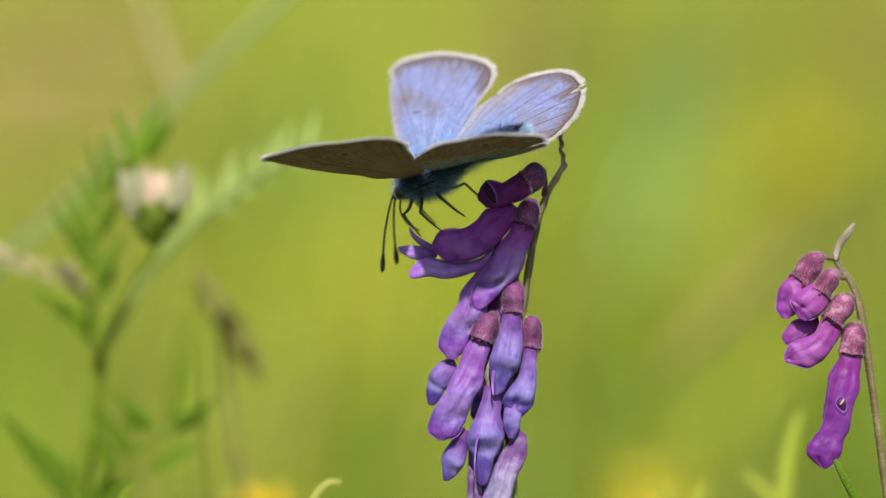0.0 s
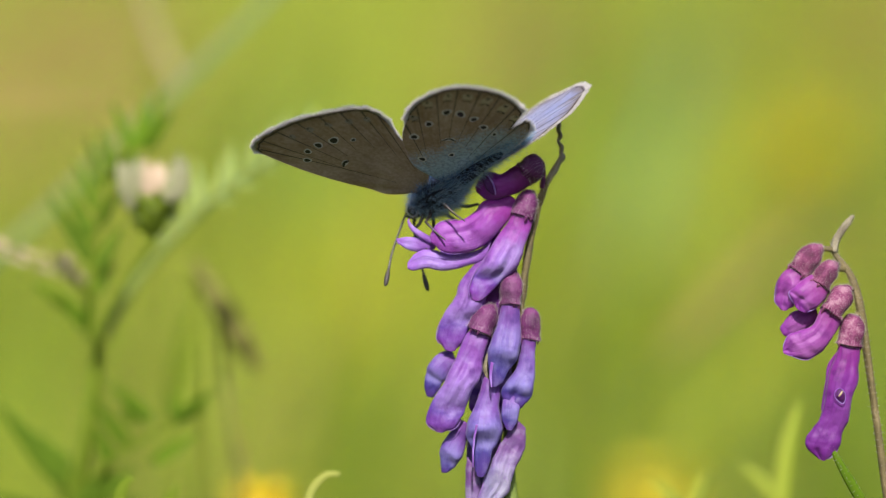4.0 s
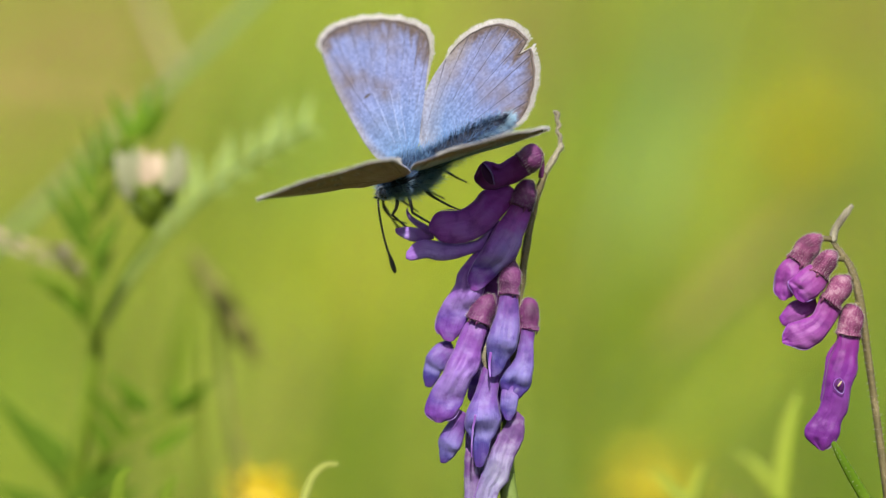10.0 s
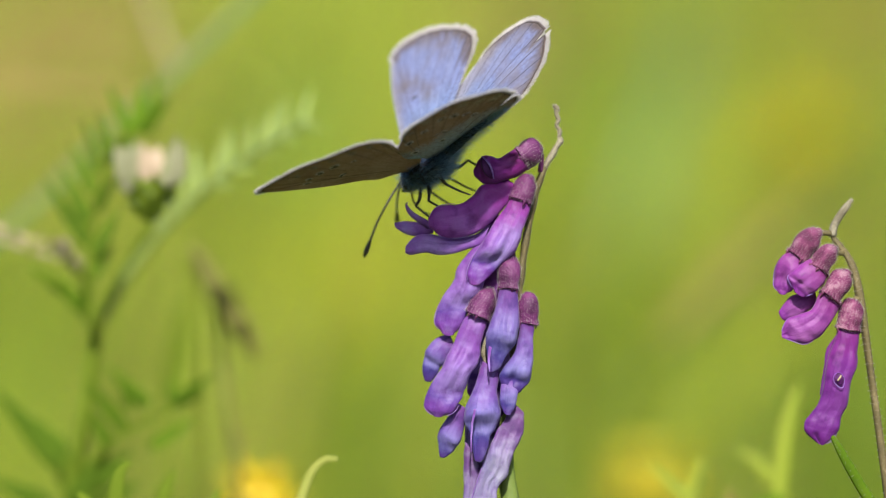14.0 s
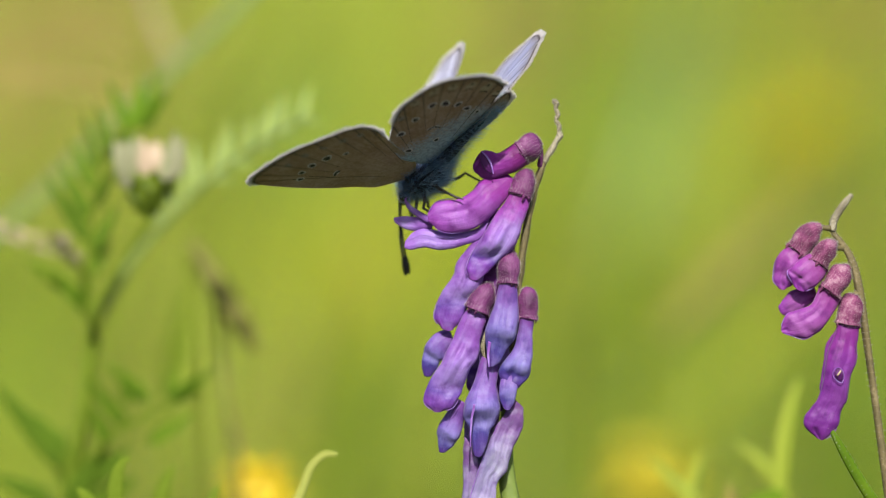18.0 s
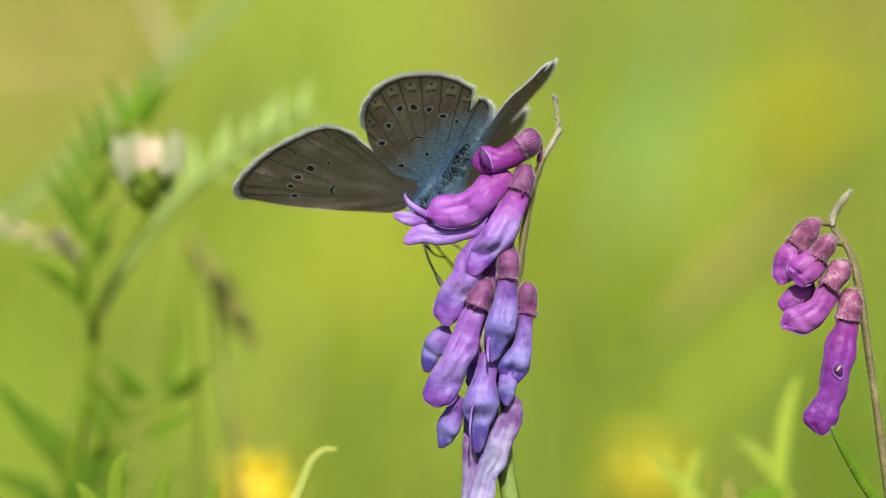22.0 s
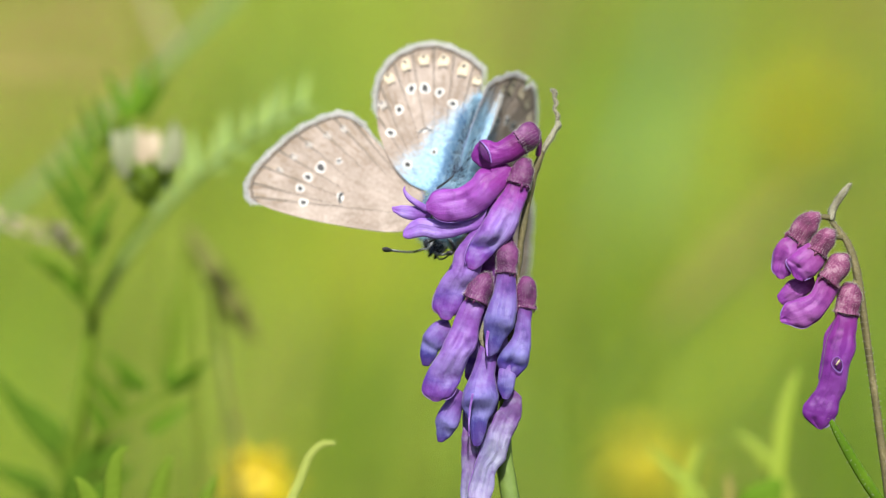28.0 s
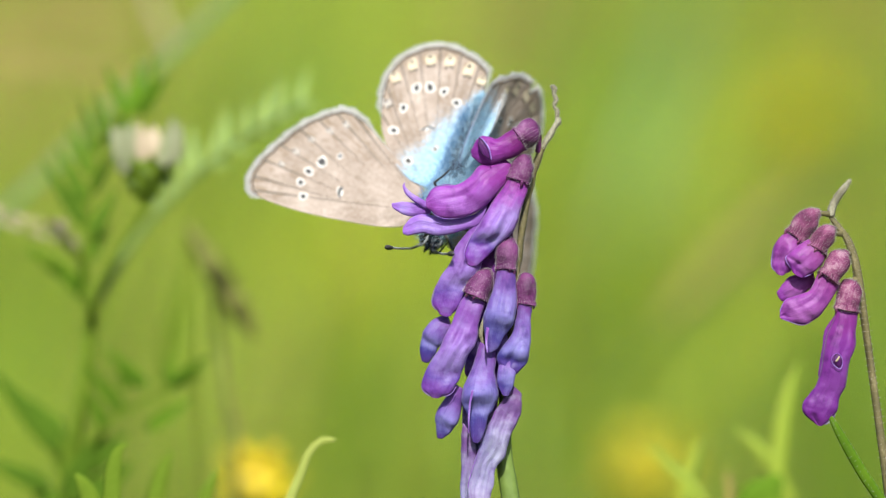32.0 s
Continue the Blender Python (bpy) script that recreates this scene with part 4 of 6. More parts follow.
floret(bud, O2, 64, [(1472, 412, 0, 10), (1464, 417, -6, 18), (1455, 429, -10, 21), (1447, 443, -12, 20)], [(1432, 429, 1461, 461), (1412, 441, 1454, 475), (1396, 456, 1442, 488), (1391, 466, 1431, 494), (1402, 486, 1421, 498)], K, (-12, -26), 0.62, (0.35, 0.14), 0.2, ((0.1, 0.25, 0.98, 0.2),), 1.0, 0.6, rims=((False, 0.4, 0.98), (True, 0.6, 0.98)), calyx_mat=C2)
floret(bud, O2, 66, [(1494, 456, 0, 10), (1488, 463, -4, 19), (1479, 477, -8, 22), (1470, 492, -10, 21)], [(1452, 478, 1487, 508), (1444, 500, 1477, 531), (1431, 521, 1459, 555), (1411, 528, 1442, 571), (1392, 536, 1421, 582), (1382, 553, 1396, 575), (1381, 561, 1384, 571)], K, (-8, -28), 0.6, (0.32, 0.16), 0.25, ((0.3, 0.1, 0.6, 0.12), (0.0, 0.7, 0.99, 0.3)), 1.0, 0.5,
       rims=((True, 0.55, 0.98), (False, 0.65, 0.98)), calyx_mat=C2)
floret(bud, O2, 68, None, [(1439, 486, 1444, 510), (1402, 495, 1432, 520), (1386, 508, 1409, 536), (1377, 520, 1389, 540)], K, (12, 4), 0.6, None, 0.2, (), 0.9, 0.4)
floret(bud, O2, 70, [(1508, 508, 4, 10), (1505, 514, 0, 19), (1502, 528, -2, 22), (1499, 546, -4, 21)], [(1479, 551, 1517, 555), (1476, 570, 1516, 590), (1467, 593, 1516, 620), (1459, 620, 1508, 640), (1454, 646, 1502, 666), (1447, 680, 1496, 690), (1436, 701, 1486, 710), (1421, 720, 1481, 736), (1422, 735, 1468, 753), (1442, 756, 1454, 761)], P2, (-4, -20), 0.68, (0.40, 0.12), 0.2, ((-0.25, 0.05, 0.4, 0.14), (0.0, 0.8, 0.99, 0.3)), 0.9, 0.5,
       rims=((True, 0.8, 0.98),), calyx_mat=C2, extra=[("wing_petal", [(1476, 565, 1479, 580), (1459, 590, 1471, 606), (1454, 626, 1466, 636), (1448, 670, 1459, 673)], P2, (4, 4), 0.6)])
# A dark lens that stands for the shade inside the hole.
part("bite_hole_shade", tube("bite_hole_shade", plan([(1481, 635, -35, 4), (1483, 643, -36, 8), (1484, 652, -35, 5)], O2), 10, 3, 0.3), M["petal_inside_shade"], bud, "small hole bitten into the petal, its shade painted dark")
part("hole_scrap", tube("hole_scrap", plan([(1480, 646, -39, 1.6), (1484, 641, -39, 2.0), (1486, 637, -38, 1.0)], O2), 6, 3), M["pinkish"], bud, "dry brown scrap in the hole")
part("hole_rim", tube("hole_rim", plan([(1483, 631, -36, 0.4), (1475, 635, -36, 0.8), (1472, 645, -35, 0.5), (1479, 655, -36, 0.8), (1488, 659, -35, 0.9), (1492, 648, -34, 0.5), (1489, 637, -35, 0.7), (1483, 631, -36, 0.4)], O2), 6, 4), M["petal_lilac"], bud)


# ---- leaves near the flowers ----
def blade_leaf(name, rows, mat, label, category="leaf", group="", flat=0.25, hairs=False):
    o = at(*rows[0][:2], rows[0][2] * U)
    tg = thing(name, o, label, category, group)
    b = part("blade", tube("blade", plan(rows, o), 10, 6, flat, AWAY, 0.15, 0.03, 4, ends=(0.6, 0.9)), mat, tg)
    foot = Vector((o.x * 1.15, o.y + 0.16, -0.005)) - o
    r0 = min(rows[0][3] * U * 0.5, 0.0005)
    part("stalk", tube("stalk", [(0, 0, 0, r0), (*(foot * 0.35 + Vector((0, 0.004, 0))), r0), (*foot, r0 * 1.3)], 7, 5), M["blade"], tg)
    if hairs:
        part("leaf_hair", hairs_mesh("leaf_hair", [(v.co, v.normal) for v in list(b.data.vertices)[::2]], 5, 0.00028, 0.000016, 0.8), M["hair"], b)
    return tg


blade_leaf("narrow_leaf", [(1600, 955, 10, 8), (1560, 890, 0, 9.5), (1530, 846, -8, 9.5), (1500, 796, -16, 8.5), (1478, 757, -20, 6), (1465, 736, -22, 2)], M["leaf_deep"],
           "narrow hairy green leaflet reaching up to the hanging bud", hairs=True, flat=0.35)
blade_leaf("tendril", [(490, 960, 240, 8), (515, 890, 240, 8.5), (532, 850, 240, 8), (548, 810, 240, 7), (570, 788, 240, 6), (592, 786, 240, 4)], M["tendril"], "pale green curled tendril")


def leaflet(rows, k):
    blade_leaf("leaf", rows, M[k], "slender green vetch leaflet standing in the grass", group="leaflets")


leaflet([(195, 980, 260, 12), (200, 900, 260, 16), (202, 850, 260, 15), (208, 815, 260, 11), (218, 798, 260, 6), (228, 795, 260, 2)], "leaf_pale")
leaflet([(175, 980, 300, 12), (165, 900, 300, 18), (150, 865, 300, 13), (136, 848, 300, 4)], "leaf_pale")
leaflet([(265, 980, 500, 10), (275, 900, 500, 17), (290, 840, 500, 13), (304, 808, 500, 4)], "leaf_pale")
leaflet([(350, 990, 500, 10), (362, 900, 500, 13), (378, 860, 500, 8), (388, 842, 500, 3)], "leaf_pale")
leaflet([(1360, 960, 900, 8), (1375, 860, 900, 14), (1385, 760, 900, 15), (1400, 690, 900, 10), (1412, 655, 900, 3)], "blade")
leaflet([(1420, 960, 1000, 8), (1390, 870, 1000, 13), (1345, 800, 1000, 12), (1305, 768, 1000, 3)], "blade")
leaflet([(1280, 970, 900, 8), (1235, 880, 900, 12), (1190, 835, 900, 10), (1150, 795, 900, 3)], "blade")
leaflet([(1200, 960, 900, 7), (1215, 870, 900, 11), (1232, 815, 900, 9), (1240, 785, 900, 3)], "blade")
leaflet([(1290, 960, 800, 6), (1292, 890, 800, 7), (1290, 855, 800, 6), (1286, 842, 800, 3)], "blade_dry")
leaflet([(1330, 990, 700, 40), (1350, 900, 700, 46), (1372, 862, 700, 20)], "leaf")


def pinnate(name, rachis, pairs, size, mat, label, seed, spread_deg=52, one=None, depth=0, wide=0.22, start=0.18):
    """A compound leaf: a thin rib with paired narrow leaflets."""
    o = at(rachis[0][0], rachis[0][1], depth)
    tg = thing(name, o, label, "leaf", "vetch leaves")
    pts = [(a, b, depth / U, r) for a, b, r in rachis]
    part("rib", tube("rib", plan(pts, o), 8, 6), M["stem_green"], tg)
    c = smooth_path([tuple(p[:3]) for p in plan(pts, o)], 12)
    rng = random.Random(seed)
    for i in range(pairs):
        u = start + (0.98 - start) * i / max(1, pairs - 1)
        k = int(u * (len(c) - 2))
        base, t = Vector(c[k]), Vector(c[k + 1] - c[k]).normalized()
        side = t.cross(AWAY).normalized()
        for s in (-1, 1):
            if one and s != one:
                continue
            a = radians(spread_deg + rng.uniform(-8, 8))
            L = size * U * (1 - 0.35 * u) * rng.uniform(0.9, 1.1)
            d = t * math.cos(a) + side * s * math.sin(a) + AWAY * rng.uniform(-0.25, 0.25)
            part("leaflet", leaf_mesh("leaflet", base, base + d * L, L * wide, -AWAY + Vector((rng.uniform(-.4, .4), 0, rng.uniform(0, .5))), 0.08), M[mat], tg)
    return tg


def frond(rib, leaflets, mat, label, depth):
    """A vetch leaf whose leaflets lie as they grow: foot, tip and width of each."""
    o = at(rib[0][0], rib[0][1], depth)
    tg = thing("vetch_leaf", o, label, "leaf", "vetch leaves")
    part("rib", tube("rib", plan([(a, b, depth / U, r) for a, b, r in rib], o), 8, 6), M["leaf_pale"], tg)
    rng = random.Random(len(leaflets))
    for a0, b0, a1, b1, w in leaflets:
        p0, p1 = at(a0, b0, depth) - o, at(a1, b1, depth + rng.uniform(-0.003, 0.003)) - o
        part("leaflet", leaf_mesh("leaflet", p0, p1, w * U * (1 + depth / DIST), -AWAY + Vector((rng.uniform(-.3, .3), 0, rng.uniform(-0.1, .3))), 0.06), M[mat], tg)
    return tg


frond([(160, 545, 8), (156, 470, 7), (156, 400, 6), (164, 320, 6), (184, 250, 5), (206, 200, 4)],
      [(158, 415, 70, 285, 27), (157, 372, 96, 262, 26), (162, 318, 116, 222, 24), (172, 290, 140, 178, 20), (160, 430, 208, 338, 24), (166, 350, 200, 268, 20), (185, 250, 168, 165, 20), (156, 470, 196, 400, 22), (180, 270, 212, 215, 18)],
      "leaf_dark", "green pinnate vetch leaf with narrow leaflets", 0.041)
frond([(206, 235, 4), (222, 218, 4), (236, 205, 4)],
      [(228, 218, 186, 118, 22), (236, 212, 248, 108, 26), (246, 212, 296, 140, 22), (256, 200, 278, 96, 18), (240, 262, 212, 200, 20)],
      "leaf_deep", "green pinnate vetch leaf with narrow leaflets", 0.043)
# These two leaves carry their sunlight as a paler colour.
pinnate("vetch_leaf", [(170, 545, 9), (235, 440, 8), (320, 345, 7), (420, 262, 6), (548, 186, 5)], 10, 120, "leaf_lit", "pinnate vetch leaf with the sunlight painted in as pale green", 2, 50, 1, depth=0.05, wide=0.2, start=0.42)
pinnate("vetch_leaf", [(340, 325, 6), (400, 275, 6), (470, 228, 5), (548, 186, 5)], 5, 52, "leaf_lit", "pinnate vetch leaf with the sunlight painted in as pale green", 9, 40, -1, depth=0.047)
frond([(150, 800, 7), (190, 760, 6), (240, 728, 6), (300, 700, 5), (360, 668, 4)],
      [(262, 695, 184, 622, 26), (222, 738, 148, 650, 26), (300, 692, 372, 636, 24), (258, 768, 342, 712, 26), (225, 700, 210, 640, 18), (190, 770, 158, 700, 28), (300, 690, 296, 630, 16)],
      "leaf_deep", "green pinnate vetch leaf with narrow leaflets", 0.045)
frond([(155, 548, 6), (132, 505, 6), (96, 478, 5), (50, 455, 4)],
      [(150, 530, 92, 462, 26), (128, 500, 46, 442, 24), (152, 545, 146, 470, 22)],
      "leaf_deep", "green pinnate vetch leaf with narrow leaflets", 0.045)
frond([(126, 890, 8), (118, 830, 7), (110, 780, 6)],
      [(116, 812, -14, 664, 40), (110, 790, 52, 712, 34), (120, 850, 100, 735, 36), (90, 870, -26, 822, 34), (128, 870, 190, 768, 44), (120, 900, 160, 790, 46), (140, 900, 240, 826, 46), (110, 910, 40, 850, 34), (160, 840, 226, 770, 34)],
      "leaf_dark", "dark green tuft of vetch leaflets", 0.045)


def stalk(name, rows, mat, label):
    o = at(rows[-1][0], rows[-1][1], rows[-1][2] * U)
    tg = thing(name, o, label, "stalk")
    part("stem", tube("stem", plan(rows, o), 8, 6), M[mat], tg)
    return tg


stalk("vetch_plant", [(168, 540, 860, 9), (160, 600, 880, 12), (148, 700, 880, 14), (132, 800, 900, 15), (118, 900, 920, 16), (105, 1400, 1000, 18), (90, 4000, 1200, 20), (70, 8200, 1500, 22)], "leaf_pale", "upright green vetch stem in the meadow")
stalk("brown_stalk", [(378, 480, 900, 5), (385, 560, 1300, 6), (395, 660, 1300, 8), (410, 760, 1300, 8), (420, 900, 1300, 8), (430, 2400, 1500, 10), (440, 7600, 1700, 12)], "brown", "thin brownish seed stalk")
blade_leaf("brown_pod", [(336, 410, 1300, 9), (366, 465, 1300, 20), (402, 525, 1300, 25), (434, 575, 1300, 18), (452, 605, 1300, 5)], M["brown"], "dark drying seed pod on a stalk", "seed pod", flat=0.7)
blade_leaf("grass_blade", [(-160, 520, 1900, 8), (30, 360, 1900, 10), (180, 215, 1900, 10), (320, 85, 1900, 10), (470, -60, 1900, 9), (590, -180, 1900, 5)], M["blade_blue"], "blue-green grass blade leaning across the meadow", "grass", flat=0.2)


def soft_blade(rows, k):
    blade_leaf("grass_blade", rows, M[k], "soft grass blade leaning in the meadow", "grass", "grass blades", flat=0.2)


soft_blade([(1120, 760, 9000, 26), (1230, 600, 9000, 30), (1330, 470, 9000, 26), (1420, 360, 9000, 12)], "leaf_pale")
soft_blade([(900, 900, 6000, 10), (960, 810, 6000, 13), (1010, 745, 6000, 11), (1050, 700, 6000, 5)], "leaf_pale")
soft_blade([(1100, 420, 14000, 40), (1150, 250, 14000, 46), (1200, 90, 14000, 34), (1230, -40, 14000, 10)], "blade_blue")
soft_blade([(640, 900, 8000, 40), (640, 760, 8000, 46), (660, 640, 8000, 30), (690, 560, 8000, 10)], "leaf_dark")
soft_blade([(1060, 660, 9000, 30), (1085, 560, 9000, 42), (1110, 470, 9000, 30), (1120, 420, 9000, 10)], "leaf_dark")
soft_blade([(920, 200, 14000, 20), (935, 100, 14000, 26), (940, 0, 14000, 26), (940, -90, 14000, 12)], "brown")
soft_blade([(-160, 122, 2600, 7), (60, 128, 2600, 8), (180, 140, 2600, 7), (260, 165, 2600, 4)], "blade_dry")
soft_blade([(240, -80, 2600, 5), (262, -10, 2600, 6), (285, 50, 2600, 7), (310, 90, 2600, 5)], "pinkish")
soft_blade([(300, 700, 2200, 12), (310, 610, 2200, 20), (325, 540, 2200, 14), (350, 480, 2200, 5)], "leaf_pale")
soft_blade([(1180, 560, 5000, 14), (1270, 480, 5000, 20), (1350, 410, 5000, 16), (1420, 330, 5000, 6)], "blade_dry")
soft_blade([(1060, 700, 3600, 6), (1190, 580, 3600, 8), (1340, 430, 3600, 7), (1480, 280, 3600, 4)], "blade_deep")
soft_blade([(1180, 760, 8000, 9), (1300, 640, 8000, 12), (1430, 520, 8000, 10), (1590, 350, 8000, 5)], "blade_gold")
soft_blade([(1000, 420, 9000, 8), (1090, 270, 9000, 10), (1160, 130, 9000, 9), (1210, -40, 9000, 4)], "blade_deep")
soft_blade([(560, 640, 8000, 9), (610, 480, 8000, 12), (640, 330, 8000, 10), (650, 180, 8000, 4)], "blade_gold")
soft_blade([(520, 760, 6000, 8), (560, 640, 6000, 10), (580, 530, 6000, 8), (590, 440, 6000, 3)], "blade_deep")
soft_blade([(1470, 420, 7000, 8), (1500, 280, 7000, 10), (1520, 140, 7000, 8), (1530, 20, 7000, 4)], "blade_deep")
soft_blade([(-60, 120, 6000, 12), (60, 100, 6000, 16), (160, 60, 6000, 14), (240, 10, 6000, 6)], "blade_dry")
soft_blade([(1250, 520, 12000, 16), (1330, 440, 12000, 22), (1420, 370, 12000, 22), (1520, 300, 12000, 8)], "blade_dry")


def flower_head(name, a, b, d, r, count, mat, label, base_mat, seed, up=0.6, full=True, joint=None):
    """A round head of many small petals over a green cup."""
    o = at(a, b, d)
    tg = thing(name, o, label, "flower")
    rng = random.Random(seed)
    R = r * U * (1 + d / DIST)
    part("cup", tube("cup", [(0, 0, -R * 1.1, R * 0.15), (0, 0, -R * 0.8, R * 0.42), (0, 0, -R * 0.45, R * 0.5)], 10, 4), base_mat, tg)
    if full:
        part("flower_disc", tube("flower_disc", [(0, 0, -R * 0.45, R * 0.45), (0, 0, -R * 0.1, R * 0.72), (0, 0, R * 0.25, R * 0.62)], 14, 4, 1, (0, 1, 0), 0, 0.1, seed), mat, tg)
    for i in range(count):
        t = 2.4 * i
        z = up * (1.2 - 1.6 * i / count)
        d2 = Vector((math.cos(t), math.sin(t), z + rng.uniform(-0.1, 0.1))).normalized()
        part("petal", leaf_mesh("petal", d2 * R * 0.3, d2 * R * rng.uniform(0.95, 1.15), R * 0.5, Vector((0, 0, 1)) - d2 * 0.6, 0.1), mat, tg)
    if joint:  # on a side stalk of the vetch plant
        g = at(*joint) - o
        rows = [(0, 0, -R * 1.0, R * 0.1), (*(g * 0.5 + Vector((0, 0, -R * 0.9))), R * 0.06 + 0.00015), (*g, R * 0.06 + 0.0002)]
    else:
        g = Vector((o.x * 1.15, o.y + 0.2, 0)) - o
        rows = [(0, 0, -R * 1.0, R * 0.12), (*(g * 0.4), R * 0.03 + 0.00015), (*g, R * 0.03 + 0.0002)]
    part("stem", tube("stem", rows, 8, 6), M["leaf_pale"] if joint else M["blade"], tg)
    return tg


def clover(a, b, d):
    """One head seen from the side: a green egg-shaped cup with upright cream petals on its rim."""
    o = at(a, b, d)
    k = U * (1 + d / DIST)
    tg = thing("clover_flower", o, "cream white clover-like flower head on a green cup", "flower")
    part("cup", tube("cup", [(*(UP * k * z), r * k) for z, r in ((-46, 8), (-36, 20), (-20, 29), (0, 34), (22, 30))], 14, 4, 0.9, AWAY, 0.2, 0.10, 7), M["leaf_pale"], tg)
    rng = random.Random(4)
    for i in range(34):  # green sepals, then petals in three tufts
        t = 2.4 * i
        foot = RIGHT * math.cos(t) * 28 + AWAY * math.sin(t) * 26 + UP * (4 + rng.uniform(-26, 16))
        part("sepal", leaf_mesh("sepal", foot * k, (foot * 1.75 + UP * rng.uniform(14, 44)) * k, 20 * k, Vector((math.cos(t), -0.6, 0.3)), 0.1), M["leaf_pale" if i % 3 else "leaf_lit"], tg)
    for x, lean, tall, mat, count in ((-36, -12, 78, "white_flower", 8), (2, 0, 62, "pinkish", 6), (38, 10, 72, "white_flower", 7)):
        for i in range(count):
            foot = RIGHT * (x + rng.uniform(-9, 9)) + AWAY * rng.uniform(-34, 10) + UP * rng.uniform(0, 24)
            tip = foot + RIGHT * (lean + rng.uniform(-12, 12)) + AWAY * rng.uniform(-10, 6) + UP * tall * rng.uniform(0.85, 1.2)
            part("petal", leaf_mesh("petal", foot * k, tip * k, 28 * k, -AWAY + RIGHT * rng.uniform(-0.5, 0.5) + UP * 0.4, 0.1), M[mat], tg)
    g = at(160, 548, 0.041) - o
    part("stem", tube("stem", [(*(UP * -54 * k), 5 * k), (*(g * 0.5 + UP * -20 * k), 4 * k), (*g, 5 * k)], 8, 6), M["leaf_pale"], tg)


clover(262, 318, 0.036)


def faded(a, b, d):
    """A drooping, fading head: a row of shrivelled petals along a bent stalk."""
    o = at(a, b, d)
    k = U * (1 + d / DIST)
    tg = thing("faded_flower", o, "faded pinkish flower head bent over on its stalk", "flower")
    rng = random.Random(9)
    line = [Vector(p) for p in smooth_path([tuple(at(x, y, d) - o) for x, y in ((-40, 372), (10, 394), (66, 410), (112, 428), (142, 462))], 8)]
    part("stem", tube("stem", [(*p, 5 * k) for p in line] + [(*(at(150, 500, d) - o), 9 * k), (*(at(158, 548, 0.041) - o), 8 * k)], 8, 2), M["leaf_pale"], tg)
    for i in range(26):
        p = line[int(i / 26 * (len(line) - 2))]
        w = 1.0 + 0.5 * math.exp(-((i - 15) / 5) ** 2)
        q = p + (RIGHT * rng.uniform(-16, 20) + UP * rng.uniform(-10, 16) + AWAY * rng.uniform(-12, 12)) * k * w
        part("petal", leaf_mesh("petal", p, q + RIGHT * 8 * k, 27 * k * w, -AWAY + UP * rng.uniform(0, 0.8), 0.1), M["pinkish" if i % 4 else "brown"], tg)


faded(66, 410, 0.046)
flower_head("yellow_flower", 454, 866, 0.10, 78, 22, M["yellow"], "bright yellow flower head low in the meadow", M["leaf"], 5, 1.4)
flower_head("yellow_flower", 1145, 842, 0.27, 94, 26, M["yellow_dull"], "bright yellow flower head low in the meadow", M["leaf"], 6, 1.2)
flower_head("yellow_flower", 1425, 205, 0.8, 62, 22, M["yellow"], "yellow flower head far back in the meadow", M["leaf"], 9, 1.2)
flower_head("yellow_flower", 1350, 260, 0.95, 40, 18, M["yellow"], "yellow flower head far back in the meadow", M["leaf"], 10, 1.2)


# ---- butterfly ----
def B(x, y, z):
    return Vector((x, y, z)) * U


butterfly = thing("butterfly", at(770, 360), "worn blue butterfly with white-fringed wings feeding on the vetch", "butterfly")
abdomen = part("abdomen", tube("abdomen", [(*B(-20, 0, -1), 21 * U), (*B(-60, 0, 4), 19 * U), (*B(-120, 0, 11), 18.5 * U), (*B(-175, 0, 15), 15 * U), (*B(-212, 0, 16), 8 * U)], 16, 5, 0.95, (0, 0, 1), 0, 0.04, 3), M["body_dark"], butterfly, "dark slate abdomen with grey hair")
thorax = part("thorax", tube("thorax", [(*B(-40, 0, -4), 24 * U), (*B(-10, 0, -2), 33 * U), (*B(22, 0, -2), 30 * U), (*B(44, 0, -4), 18 * U)], 16, 5, 0.95, (0, 0, 1), 0, 0.03, 4), M["body_dark"], butterfly, "hairy slate-blue thorax")
head = part("head", tube("head", [(*B(40, 0, -6), 14 * U), (*B(50, 0, -7), 18 * U), (*B(61, 0, -9), 12 * U)], 14, 4, 1.0, (0, 0, 1), 0, 0.03, 5), M["body_dark"], butterfly)
for s in (1, -1):
    part("eye", tube("eye", [(*B(46, 13 * s, -8), 8 * U), (*B(53, 15 * s, -9), 10.5 * U), (*B(59, 13 * s, -11), 7.5 * U)], 12, 4, 0.8, (0, 1, 0)), M["eye"], head, "shiny black eye")
    ring = [(*(B(53, 17 * s, -8) + B(13 * math.cos(t), -3 * s, 14 * math.sin(t))), 1.6 * U) for t in [k * math.pi / 6 for k in range(13)]]
    part("eye_rim", tube("eye_rim", ring, 6, 2, cap=False), M["white_scale"], head, "white ring of scales round the eye")
    part("palp", tube("palp", [(*B(57, 5 * s, -16), 4.5 * U), (*B(69, 6 * s, -16), 4 * U), (*B(77, 6 * s, -12), 1.5 * U)], 8, 4), M["body_dark"], head)


def fur(name, parent, count, seed, region, length, mat, thick=0.000016):
    rng = random.Random(seed)
    roots = []
    vs = list(parent.data.vertices)
    while len(roots) < count:
        v = rng.choice(vs)
        d = v.normal
        if region(v.co / U, d):
            j = Vector([rng.uniform(-4, 4) * U for _ in range(3)])
            roots.append((v.co + j, Vector(d) * 0.8 + Vector((-0.75, 0, 0.1))))
    return part(name, hairs_mesh(name, roots, seed, length, thick, 0.35), mat, parent)


